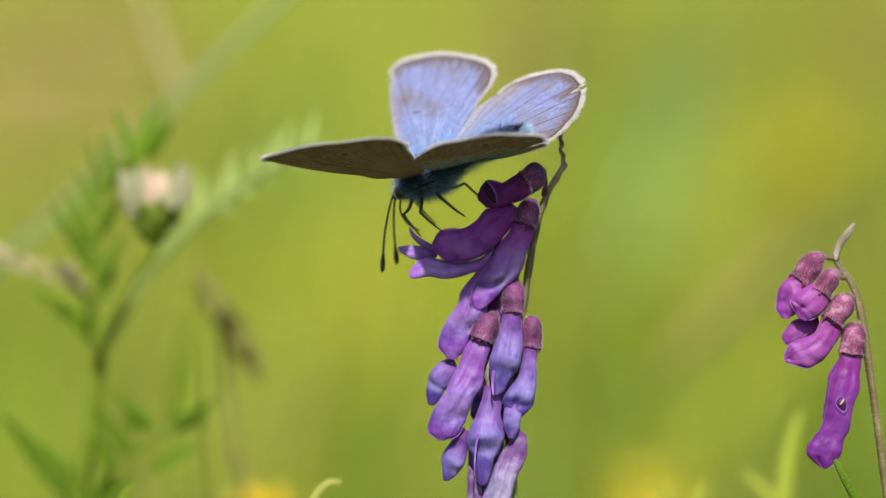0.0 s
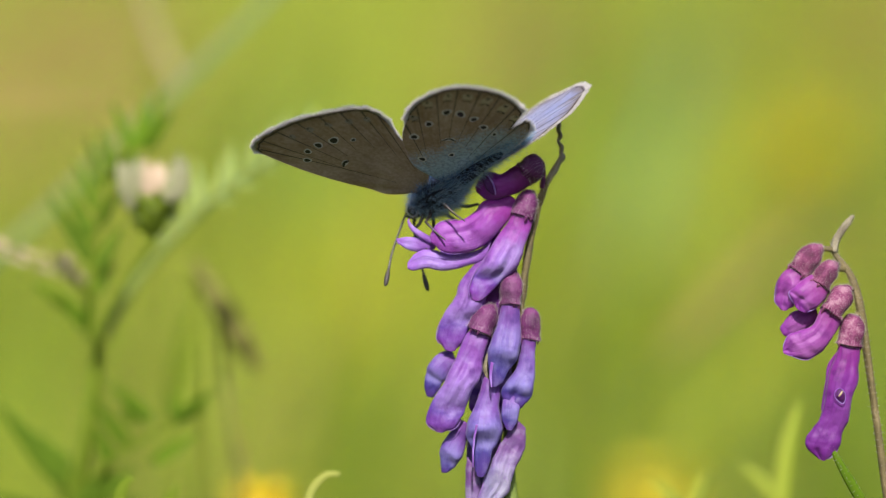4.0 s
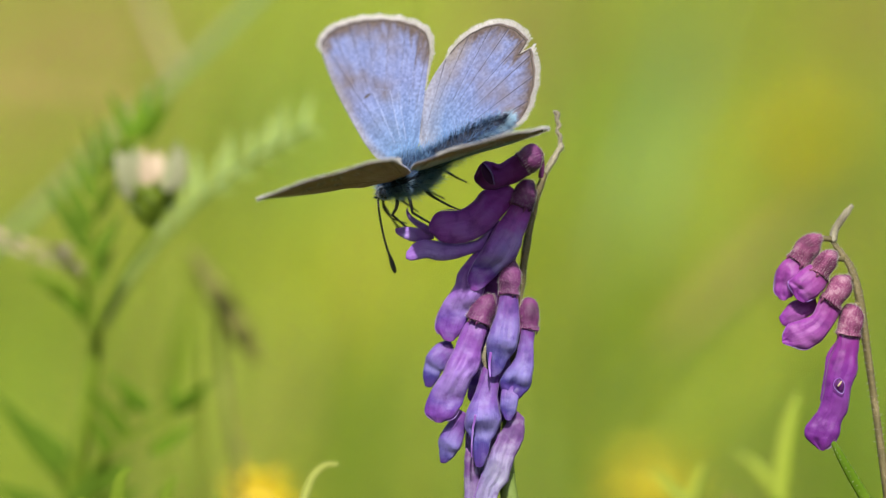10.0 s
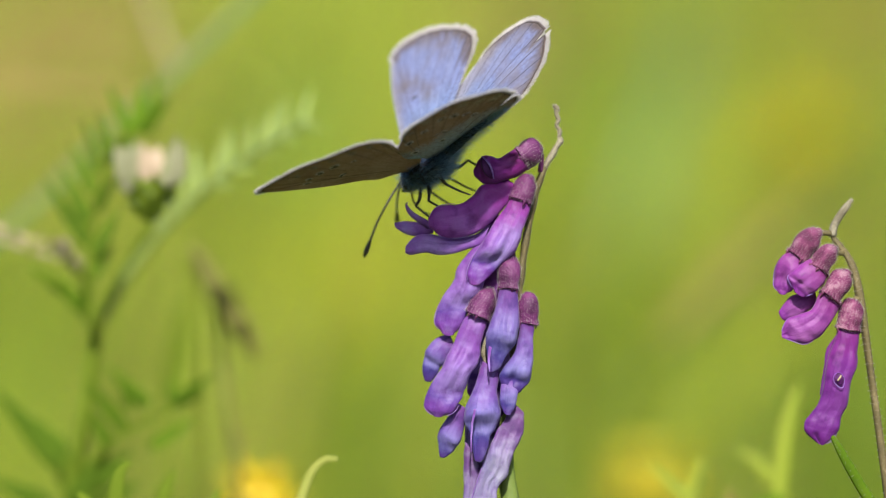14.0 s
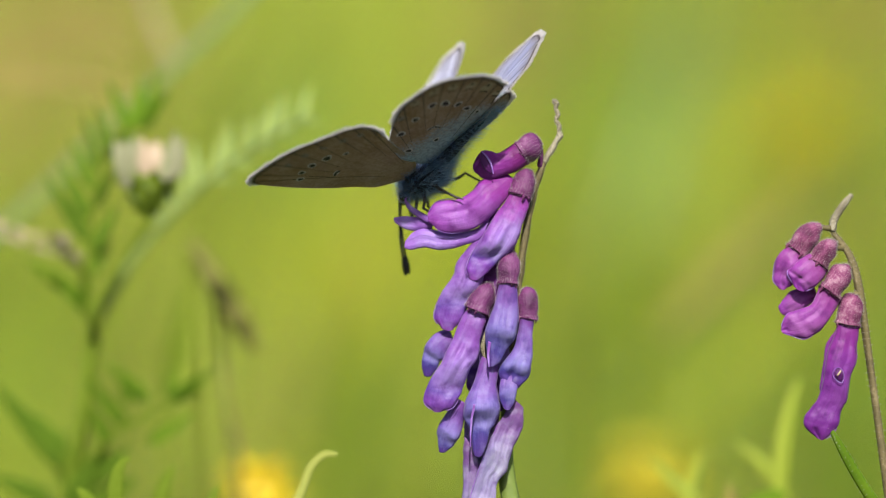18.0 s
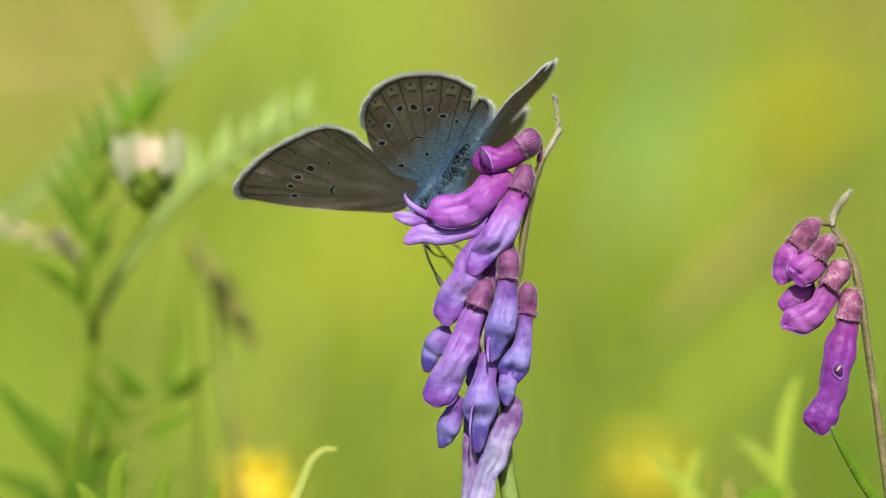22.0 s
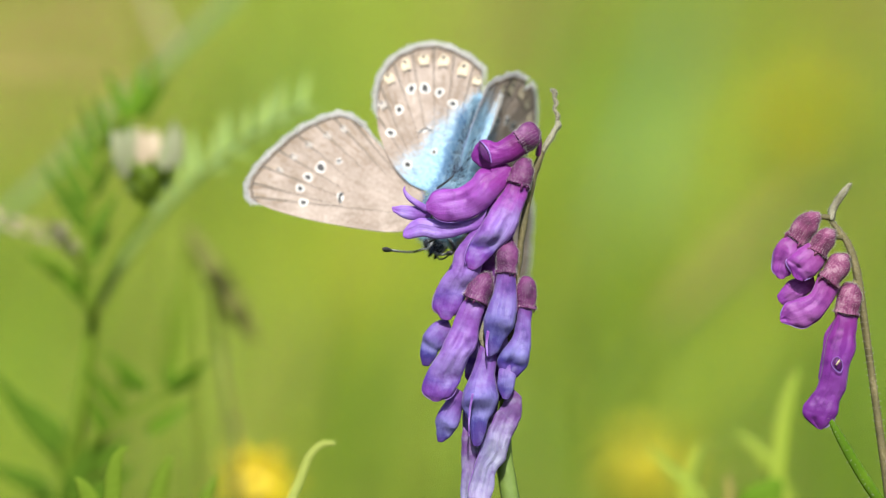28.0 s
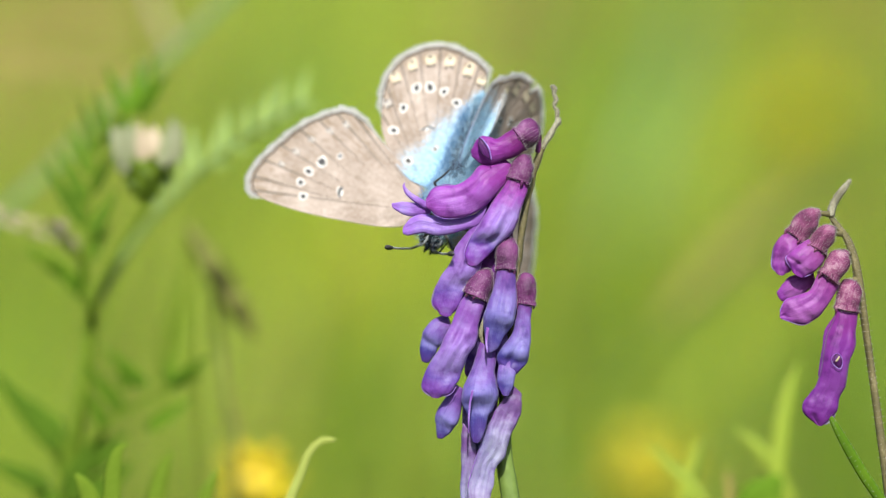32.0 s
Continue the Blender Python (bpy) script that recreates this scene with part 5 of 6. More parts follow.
fur("back_fur", thorax, 2400, 1, lambda p, d: d.z > -0.1, 0.0014, M["fur_blue"], 0.000011)
fur("dark_fur", thorax, 500, 8, lambda p, d: d.z > 0.3, 0.0009, M["fur_dark"])
fur("belly_fur", thorax, 2600, 2, lambda p, d: d.z <= 0.1, 0.0011, M["fur_pale"])
fur("side_fur", abdomen, 1500, 3, lambda p, d: abs(d.y) > 0.78 and d.z < 0.5 and p.x > -195, 0.0012, M["fur_blue"], 0.000011)
fur("back_fur", abdomen, 900, 14, lambda p, d: d.z > 0.0 and p.x > -190, 0.0013, M["fur_blue"], 0.000010)
fur("dark_fur", abdomen, 1300, 4, lambda p, d: abs(d.y) < 0.6 and d.z > 0.2, 0.0006, M["fur_dark"])
fur("belly_fur", abdomen, 3600, 6, lambda p, d: d.z < 0.35, 0.0010, M["fur_pale"], 0.000012)
fur("face_fur", head, 260, 5, lambda p, d: d.x > -0.2, 0.0005, M["white_scale"])


def antenna(s):
    """An antenna about its own root, slightly bowed: thin ringed shaft and club."""
    pts = smooth_path([(*B(0, 0, 0), 2.2 * U), (*B(40, 12 * s, -10), 2.0 * U), (*B(82, 34 * s, -26), 2.0 * U), (*B(112, 50 * s, -42), 2.3 * U)], 9)
    rod_ob = part("antenna", tube("antenna", pts, 7, 1), M["black_scale"], butterfly, "thin antenna ringed black and white with a black club")
    rod_ob.location = B(60, 7 * s, 4)
    for k in range(1, len(pts) - 2):
        a, b = pts[k], pts[k + 1]
        q = [(*(a[:3] * 0.56 + b[:3] * 0.44), a[3] * 1.12), (*(a[:3] * 0.44 + b[:3] * 0.56), a[3] * 1.12)]
        part("ring", tube("ring", q, 7, 1, cap=False), M["white_scale"], rod_ob)
    e, d = pts[-1][:3], (pts[-1][:3] - pts[-3][:3])
    d /= np.linalg.norm(d)
    part("club", tube("club", [(*(e - d * 4 * U), 2.4 * U), (*(e + d * 10 * U), 4.6 * U), (*(e + d * 22 * U), 4.2 * U), (*(e + d * 28 * U), 2.5 * U)], 9, 4), M["black_scale"], rod_ob)
    return rod_ob


antenna_l, antenna_r = antenna(1), antenna(-1)
part("proboscis", tube("proboscis", [(*B(61, 0, -18), 2 * U), (*B(76, 0, -40), 1.8 * U), (*B(74, 0, -66), 1.6 * U), (*B(56, 0, -88), 1.3 * U)], 7, 6), M["black_scale"], butterfly)
for s in (1, -1):
    for x, knee, foot in ((34, (56, 30, -46), (40, 34, -92)), (14, (14, 46, -50), (-12, 46, -96)), (-14, (-40, 48, -42), (-66, 46, -84))):
        leg = part("leg", tube("leg", [(*B(x, 12 * s, -24), 3.6 * U), (*B((x + knee[0]) / 2, (12 + knee[1]) / 2 * s, -40), 3.1 * U), (*B(knee[0], knee[1] * s, knee[2]), 2.3 * U)], 8, 4), M["leg"], butterfly, "thin dark leg flecked with white")
        part("shin", tube("shin", [(*B(knee[0], knee[1] * s, knee[2]), 2.3 * U), (*B((knee[0] + foot[0]) / 2, (knee[1] + foot[1]) / 2 * s, (knee[2] + foot[2]) / 2 - 3), 1.9 * U), (*B(foot[0], foot[1] * s, foot[2]), 1.3 * U)], 7, 4), M["leg"], leg)

# wing outlines: angle from straight out (forward is positive) and reach
FORE = [(75, 24), (61, 62), (45, 108), (32, 205), (27, 275), (23.8, 320), (21, 331), (17.3, 332), (11.5, 321), (5.5, 307), (-2, 291), (-10, 273), (-17.5, 255), (-21.2, 238), (-23.8, 208), (-25.5, 160), (-31, 92), (-46, 42)]
HIND = [(20, 12), (0, 62), (-14, 112), (-24, 160), (-32, 196), (-37.5, 226), (-43, 249), (-50, 269), (-58.5, 279), (-66.5, 278), (-74, 268), (-82, 252), (-89, 233), (-97, 211), (-103, 165), (-110, 112), (-118, 58), (-130, 18)]


def wing(name, outline, rim, side, notch, spots, veins, label, hind):
    """A thin double sheet with a fringe; rim: the stretch of outline that carries the fringe."""
    q = smooth_path([(r * math.sin(radians(a)), r * math.cos(radians(a))) for a, r in outline], 8)
    lo, hi = rim[0] * 8, rim[1] * 8
    keepers = []
    for i, (x, y) in enumerate(q):
        a, r = math.degrees(math.atan2(x, y)), math.hypot(x, y)
        k = 1.0
        for na, nw, nd in notch:
            if abs(a - na) < nw and lo <= i <= hi:
                k = 1 - nd * (1 - abs(a - na) / nw)
        if lo <= i <= hi:
            k *= 1 + 0.0025 * math.sin(i * 0.9)
        keepers.append((x * k, y * k))
    q = np.array(keepers)
    n, rings = len(q), 22
    v, edge, rad, anal, lead, ray = [], [], [], [], [], []
    seg = q[lo:hi + 1]
    lead_seg = q[:lo + 1]
    for sheet in (1, -1):
        for k in range(rings + 1):
            u = (k / rings) ** 0.8
            for j in range(n):
                x, y = q[j] * u
                rr = math.hypot(x, y)
                ang = math.degrees(math.atan2(x, y))
                camber = 3.0 * math.sin(rr * 0.012) + 1.2 * math.sin(radians(ang) * 18) * u
                v.append((x * U, side * y * U, (camber + sheet * 1.1) * U))
                edge.append(float(np.min(np.hypot(seg[:, 0] - x, seg[:, 1] - y))) * 0.05)
                lead.append(float(np.min(np.hypot(lead_seg[:, 0] - x, lead_seg[:, 1] - y))) * (0.016 if hind else 0.05))
                rad.append(rr * 0.05)
                ray.append(ang / 30.0)
                if hind:
                    t = 1.12 - rr / 135 if ang > -50 else 1.12 - rr / (135 + (-50 - ang) * 3.4)
                    anal.append(max(-0.4, t) * 0.8)
                else:
                    anal.append(max(-0.4, 0.8 - rr / 45))
    m = (rings + 1) * n
    f, slot = [], []
    for sheet, off in ((0, 0), (1, m)):
        for k in range(rings):
            for j in range(n - 1):
                a, b, c, d = off + k * n + j, off + k * n + j + 1, off + (k + 1) * n + j + 1, off + (k + 1) * n + j
                f.append((a, b, c, d) if (sheet == 0) == (side == -1) else (d, c, b, a))
                slot.append(sheet)
    for j in range(n - 1):
        f.append((rings * n + j, rings * n + j + 1, m + rings * n + j + 1, m + rings * n + j))
        slot.append(0)
    w = part(name, mesh_of(name, v, f, slots=slot, edge=edge, rad=rad, anal=anal, lead=lead, ray=ray), [M["wing_top"], M["wing_under"]], butterfly, label)

    def lift(x, y, off):
        rr, ang = math.hypot(x, y), math.degrees(math.atan2(x, y))
        lim = max(1.0, np.interp(-ang, [-a for a, _ in outline], [r for _, r in outline]))
        return Vector((x * U, side * y * U, (3.0 * math.sin(rr * 0.012) + 1.2 * math.sin(radians(ang) * 18) * min(1, rr / lim) + off) * U))

    # fringe of white scales
    rng = random.Random(len(name) + side + n)
    fv, ff = [], []
    for i in range(max(lo - 3, 1), min(hi + 14, n - 1)):
        t = q[min(i + 3, n - 1)] - q[max(i - 3, 0)]
        t /= np.linalg.norm(t)
        nrm = np.array((-t[1], t[0]))
        if nrm @ q[i] < 0:
            nrm = -nrm
        taper = 1.0 if lo <= i <= hi else max(0.15, 0.85 - 0.055 * max(i - hi, 3 * (lo - i)))
        scallop = 1 + 0.10 * math.sin(i * 0.85)
        for z in range(46):
            c = q[i] + (q[i + 1] - q[i]) * rng.random() - nrm * 2
            L = rng.uniform(9.0, 13.5) * taper * scallop * (0.55 if rng.random() < 0.35 else 1.0)
            d = nrm * L + t * rng.uniform(-1.6, 1.6)
            h = rng.uniform(0.22, 0.5)
            k = len(fv)
            zz = rng.uniform(-0.9, 0.9)
            roll = rng.uniform(-1.3, 1.3)
            hc, hs, up = h * math.cos(roll), h * math.sin(roll), rng.uniform(-2.2, 2.2)
            for p, o2 in ((c - t * hc, zz - hs), (c + t * hc, zz + hs), (c + d + t * hc * 0.5, zz + hs * 0.5 + up), (c + d - t * hc * 0.5, zz - hs * 0.5 + up)):
                fv.append(lift(p[0], p[1], o2))
            ff.append((k, k + 1, k + 2, k + 3))
    part("fringe", mesh_of("fringe", fv, ff, False), M["fringe"], w, "ragged white fringe of scales")
    # dark line inside the fringe, and veins, on both faces
    def strip(name, points, width, off, mat, taper=0):
        vv, vf = [], []
        pts = np.array(points)
        for i, p in enumerate(pts):
            t = pts[min(i + 1, len(pts) - 1)] - pts[max(i - 1, 0)]
            t /= np.linalg.norm(t) + 1e-9
            nr = np.array((-t[1], t[0])) * width * (1 if taper == 0 else (0.12 if off > 0 else 0.35) + 1.25 * (i / (len(pts) - 1)) ** 1.6)
            vv += [lift(*(p + nr), off), lift(*p, off + (0.5 if off > 0 else -0.5)), lift(*(p - nr), off)]
            if i:
                k = 3 * i
                vf += [(k - 3, k - 2, k + 1, k), (k - 2, k - 1, k + 2, k + 1)]
        part(name, mesh_of(name, vv, vf), mat, w)

    for off, wide, mat in ((1.3, 0.7, M["vein_top"]), (-1.3, 1.05, M["vein_under"])):
        strip("margin_line", q[lo:hi + 1] * 0.985, 1.5, off, M["brown_scale"])
        for a0, r0, a1 in veins:
            r1 = np.interp(-a1, [-a for a, _ in outline], [r for _, r in outline]) * 0.985
            p0, p1 = (np.array((r * math.sin(radians(a)), r * math.cos(radians(a)))) for a, r in ((a0, r0), (a1, r1)))
            strip("vein", [p0 + (p1 - p0) * k / 12 for k in range(13)], wide, off, mat, 1)

    if not hind:  # worn pale veins of the cell
        for a0, r0, a1, r1 in ((18, 50, 14, 165), (4, 50, 2, 150), (2, 150, 12, 168), (-10, 45, -4, 140)):
            p0, p1 = (np.array((r * math.sin(radians(a)), r * math.cos(radians(a)))) for a, r in ((a0, r0), (a1, r1)))
            strip("pale_vein", [p0 + (p1 - p0) * k / 8 for k in range(9)], 0.4, 1.25, M["vein_pale"])

    def disc(cx, cy, rx, ry, turn, off, nn=12):
        dv = [lift(cx, cy, off)]
        for ring, o in ((0.6, off), (1.0, off)):
            for j in range(nn):
                t = 2 * math.pi * j / nn
                wob = 1 + 0.12 * math.sin(2 * t + cx) + 0.08 * math.sin(3 * t + cy)
                x, y = rx * ring * wob * math.cos(t), ry * ring * wob * math.sin(t)
                dv.append(lift(cx + x * math.cos(turn) - y * math.sin(turn), cy + x * math.sin(turn) + y * math.cos(turn), o))
        df = [(0, 1 + j, 1 + (j + 1) % nn) for j in range(nn)] + [(1 + j, 1 + nn + j, 1 + nn + (j + 1) % nn, 1 + (j + 1) % nn) for j in range(nn)]
        return mesh_of("spot", dv, df)

    for a, r, size, long, kind in spots:
        x, y = r * math.sin(radians(a)), r * math.cos(radians(a))
        turn = radians(90 - a)
        if kind == "eye":
            s = part("eyespot", disc(x, y, size * 1.78, size * 1.72, turn, -1.7), M["halo"], w)
            part("pupil", disc(x, y, size * 1.15 * long, size * 1.12, turn, -2.2), M["black_scale"], s)
        elif kind == "bar":
            s = part("cell_bar", disc(x, y, size * 1.1, size * long * 0.95, turn, -1.7), M["halo"], w)
            ex, ey = math.cos(turn), math.sin(turn)  # a bent bar: two slim strokes that meet
            for q2 in (-1, 1):
                hx, hy = -ey * size * long * 0.45 * q2, ex * size * long * 0.45 * q2
                part("pupil", disc(x + hx, y + hy, size * 0.55, size * long * 0.62, turn + 0.45 * q2, -2.2), M["black_scale"], s)
        elif kind == "lunule":
            s = part("margin_spot", disc(x, y, size * 1.1, size * 0.85, turn, -1.7), M["yellow_scale" if long > 1 else "smudge"], w)
            part("pupil", disc((r + size * 0.55) * math.sin(radians(a)), (r + size * 0.55) * math.cos(radians(a)), size * 0.30, size * 0.30, turn, -2.2), M["black_scale" if hind else "brown_scale"], s)
            for q2 in (-1, 1):  # a dark chevron closes the spot towards the body
                rr, a2 = r - size * 1.0, a + math.degrees(q2 * size * 0.36 / r)
                part("chevron", disc(rr * math.sin(radians(a2)), rr * math.cos(radians(a2)), size * 0.17, size * 0.44, turn - 0.5 * q2, -2.2), M["brown_scale" if hind else "smudge"], s)
        elif kind == "top":
            part("cell_mark", disc(x, y, size * 0.6, size * long, turn, 1.6), M["brown_scale"], w)
    return w


FORE_SPOTS = [(-2.2, 194, 3.2, 1, "eye"), (4.7, 218, 5.8, 1.25, "eye"), (11.1, 233, 4.8, 1.15, "eye"), (16.8, 241, 4.4, 1, "eye"), (22.8, 231, 4.4, 1, "eye"), (17.6, 166, 5.5, 1.9, "bar"), (18.5, 166, 4, 2, "top"),
              (-16.5, 226, 7, 0.9, "lunule"), (-9.5, 240, 7, 0.9, "lunule"), (-2, 258, 7, 0.9, "lunule"), (5, 272, 7, 0.9, "lunule"), (11.5, 286, 6, 0.9, "lunule")]
HIND_SPOTS = [(-30, 145, 5, 1, "eye"), (-42.6, 175, 4.8, 1, "eye"), (-52.7, 205, 5.2, 1.1, "eye"), (-59.6, 201, 5.6, 1.15, "eye"), (-67.2, 190.5, 4.8, 1, "eye"), (-75.2, 171, 4.8, 1, "eye"), (-84.2, 162, 3.2, 1, "eye"), (-21.6, 79, 4.6, 1, "eye"), (-60.5, 79, 3.4, 1, "eye"),
              (-55, 123, 3.6, 3.6, "bar"), (-35.7, 198, 9, 0.9, "lunule"), (-44.5, 236, 10.5, 1.2, "lunule"), (-53, 251, 11, 1.2, "lunule"), (-60.7, 254, 11, 1.2, "lunule"), (-68.8, 250, 11.5, 1.2, "lunule"), (-77.5, 237, 12.5, 1.2, "lunule"), (-85, 222, 9, 1.2, "lunule")]
FORE_VEINS = [(27, 60, 22.5), (24, 150, 18), (17, 170, 12), (11, 172, 5), (4, 168, -3), (-6, 150, -10), (-14, 110, -17), (-22, 60, -22)]
HIND_VEINS = [(-20, 60, -30), (-32, 100, -39.5), (-48, 110, -48.5), (-55, 118, -56.5), (-63, 116, -64.8), (-72, 105, -73), (-83, 80, -81.5), (-98, 60, -91)]
wings = {}
for s, key in ((1, "l"), (-1, "r")):
    wings["f" + key] = wing("forewing", FORE, (5, 14), s, [], FORE_SPOTS, FORE_VEINS, "blue forewing with brown border, grey-brown spotted underside", False)
    wings["h" + key] = wing("hindwing", HIND, (4, 13), s, [(-89, 3.4, 0.19)] if s == 1 else [(-68.5, 1.8, 0.10)], HIND_SPOTS, HIND_VEINS,
                            "rounded blue hindwing with torn edge and spotted grey underside", True)


def wing_pose(side, hind, flap, sweep, twist):
    """A wing's pose on the body: flap up about the body's length, sweep forward in its plane, and twist."""
    turn = (Matrix.Rotation(radians(side * flap), 4, "X") @ Matrix.Rotation(radians(twist), 4, "Y") @ Matrix.Rotation(radians(-side * sweep), 4, "Z"))
    return Matrix.Translation(B(-38, 20 * side, 6) if hind else B(0, 22 * side, 8)) @ turn


def motions():
    walk(butterfly, [
        (0, pose(-0.00210, 0.00154, 0.40982, -11.18, 21.52, 151.41)), (0.5, pose(-0.00220, 0.00160, 0.40982, -9.33, 16.60, 153.57)),
        (1, pose(-0.00325, 0.00162, 0.40953, -7.83, 16.27, 156.29)), (1.5, pose(-0.00311, 0.00181, 0.40702, -11.44, 31.14, 145.79)),
        (2, pose(-0.00221, 0.00268, 0.40569, -9.56, 40.13, 140.80)), (2.5, pose(-0.00057, 0.00383, 0.40453, -9.16, 54.10, 128.17)),
        (3, pose(-0.00050, 0.00406, 0.40569, 5.73, 43.52, 137.64)), (3.5, pose(-0.00031, 0.00335, 0.40730, 9.96, 31.11, 141.82)),
        (5.5, pose(-0.00414, 0.00134, 0.40764, -7.30, 31.34, -176.97)), (6, pose(-0.00410, 0.00013, 0.40761, -1.08, 37.50, -151.96)),
        (6.5, pose(-0.00349, -0.00241, 0.40518, -0.14, 47.22, -136.27)), (7, pose(-0.00234, -0.00317, 0.40517, -22.70, 49.57, -145.71)),
        (7.5, pose(-0.00240, -0.00305, 0.40561, -19.76, 46.11, -150.61)), (8, pose(-0.00287, -0.00262, 0.40480, -18.15, 51.51, -149.38)),
        (8.5, pose(-0.00335, -0.00207, 0.40542, -18.45, 51.96, -157.04)), (9, pose(-0.00295, -0.00132, 0.40607, -27.97, 45.31, -173.50)),
        (9.5, pose(-0.00322, -0.00073, 0.40630, -33.27, 40.20, -175.54)), (10, pose(-0.00336, 0.00092, 0.40846, -27.07, 25.08, 159.64)),
        (10.5, pose(-0.00247, 0.00218, 0.40980, -18.87, 19.46, 149.66)), (11, pose(-0.00213, 0.00300, 0.40986, -22.10, 19.91, 135.71)),
        (12, pose(-0.00224, 0.00299, 0.40924, -19.75, 26.06, 141.70)), (13, pose(-0.00132, 0.00300, 0.40871, -20.29, 31.73, 138.69)),
        (13.5, pose(-0.00156, 0.00301, 0.40852, -22.40, 32.00, 139.62)), (14, pose(-0.00162, 0.00306, 0.40856, -22.46, 32.84, 140.87)),
        (16.5, pose(-0.00225, 0.00331, 0.40889, -15.83, 27.29, 150.90)), (17, pose(-0.00227, 0.00335, 0.40889, -15.23, 26.62, 152.12)),
        (17.5, pose(-0.00232, 0.00330, 0.40838, -12.97, 27.38, 154.64)), (18, pose(-0.00185, 0.00365, 0.40711, -12.27, 37.84, 142.65)),
        (18.5, pose(-0.00111, 0.00460, 0.40654, -14.49, 39.00, 134.35)), (19, pose(-0.00113, 0.00447, 0.40710, -9.25, 32.66, 137.66)),
        (19.5, pose(-0.00124, 0.00452, 0.40721, -8.12, 30.90, 138.55)), (20, pose(-0.00122, 0.00450, 0.40685, -9.94, 33.86, 137.17)),
        (20.5, pose(-0.00133, 0.00457, 0.40708, -10.47, 31.00, 137.65)), (21, pose(-0.00148, 0.00456, 0.40683, -11.76, 32.35, 136.24)),
        (21.5, pose(-0.00168, 0.00460, 0.40691, -13.99, 28.32, 133.59)), (22, pose(-0.00078, 0.00546, 0.40412, 0.45, 47.69, 130.58)),
        (22.5, pose(-0.00089, 0.00611, 0.40330, 25.67, 57.17, 147.69)), (23, pose(-0.00087, 0.00637, 0.40314, 42.39, 59.15, 157.02)),
        (23.5, pose(-0.00073, 0.00636, 0.40288, 44.56, 60.39, 157.26)), (24, pose(-0.00083, 0.00638, 0.40288, 52.22, 57.79, 161.59)),
        (24.5, pose(-0.00063, 0.00639, 0.40275, 52.00, 60.97, 161.00)), (25, pose(-0.00070, 0.00637, 0.40248, 58.95, 60.34, 167.70)),
        (25.5, pose(-0.00065, 0.00640, 0.40253, 53.89, 61.13, 164.28)), (27.5, pose(-0.00001, 0.00637, 0.40181, 104.62, 66.63, -140.63)),
        (28, pose(-0.00003, 0.00640, 0.40184, 103.06, 65.45, -142.39)), (28.5, pose(0.00007, 0.00640, 0.40172, 107.65, 66.40, -139.54)),
        (29, pose(0.00006, 0.00642, 0.40173, 106.14, 64.98, -140.87)), (29.5, pose(0.00002, 0.00644, 0.40174, 109.43, 65.20, -139.01)),
        (30, pose(0.00003, 0.00645, 0.40173, 108.45, 65.12, -140.15)), (30.5, pose(0.00001, 0.00646, 0.40166, 111.85, 65.50, -136.46)),
        (31, pose(-0.00001, 0.00648, 0.40172, 112.17, 64.98, -136.81)), (31.5, pose(-0.00005, 0.00650, 0.40176, 111.22, 64.34, -137.52)),
        (32, pose(-0.00023, 0.00653, 0.40186, 105.82, 63.07, -143.64)),
    ])
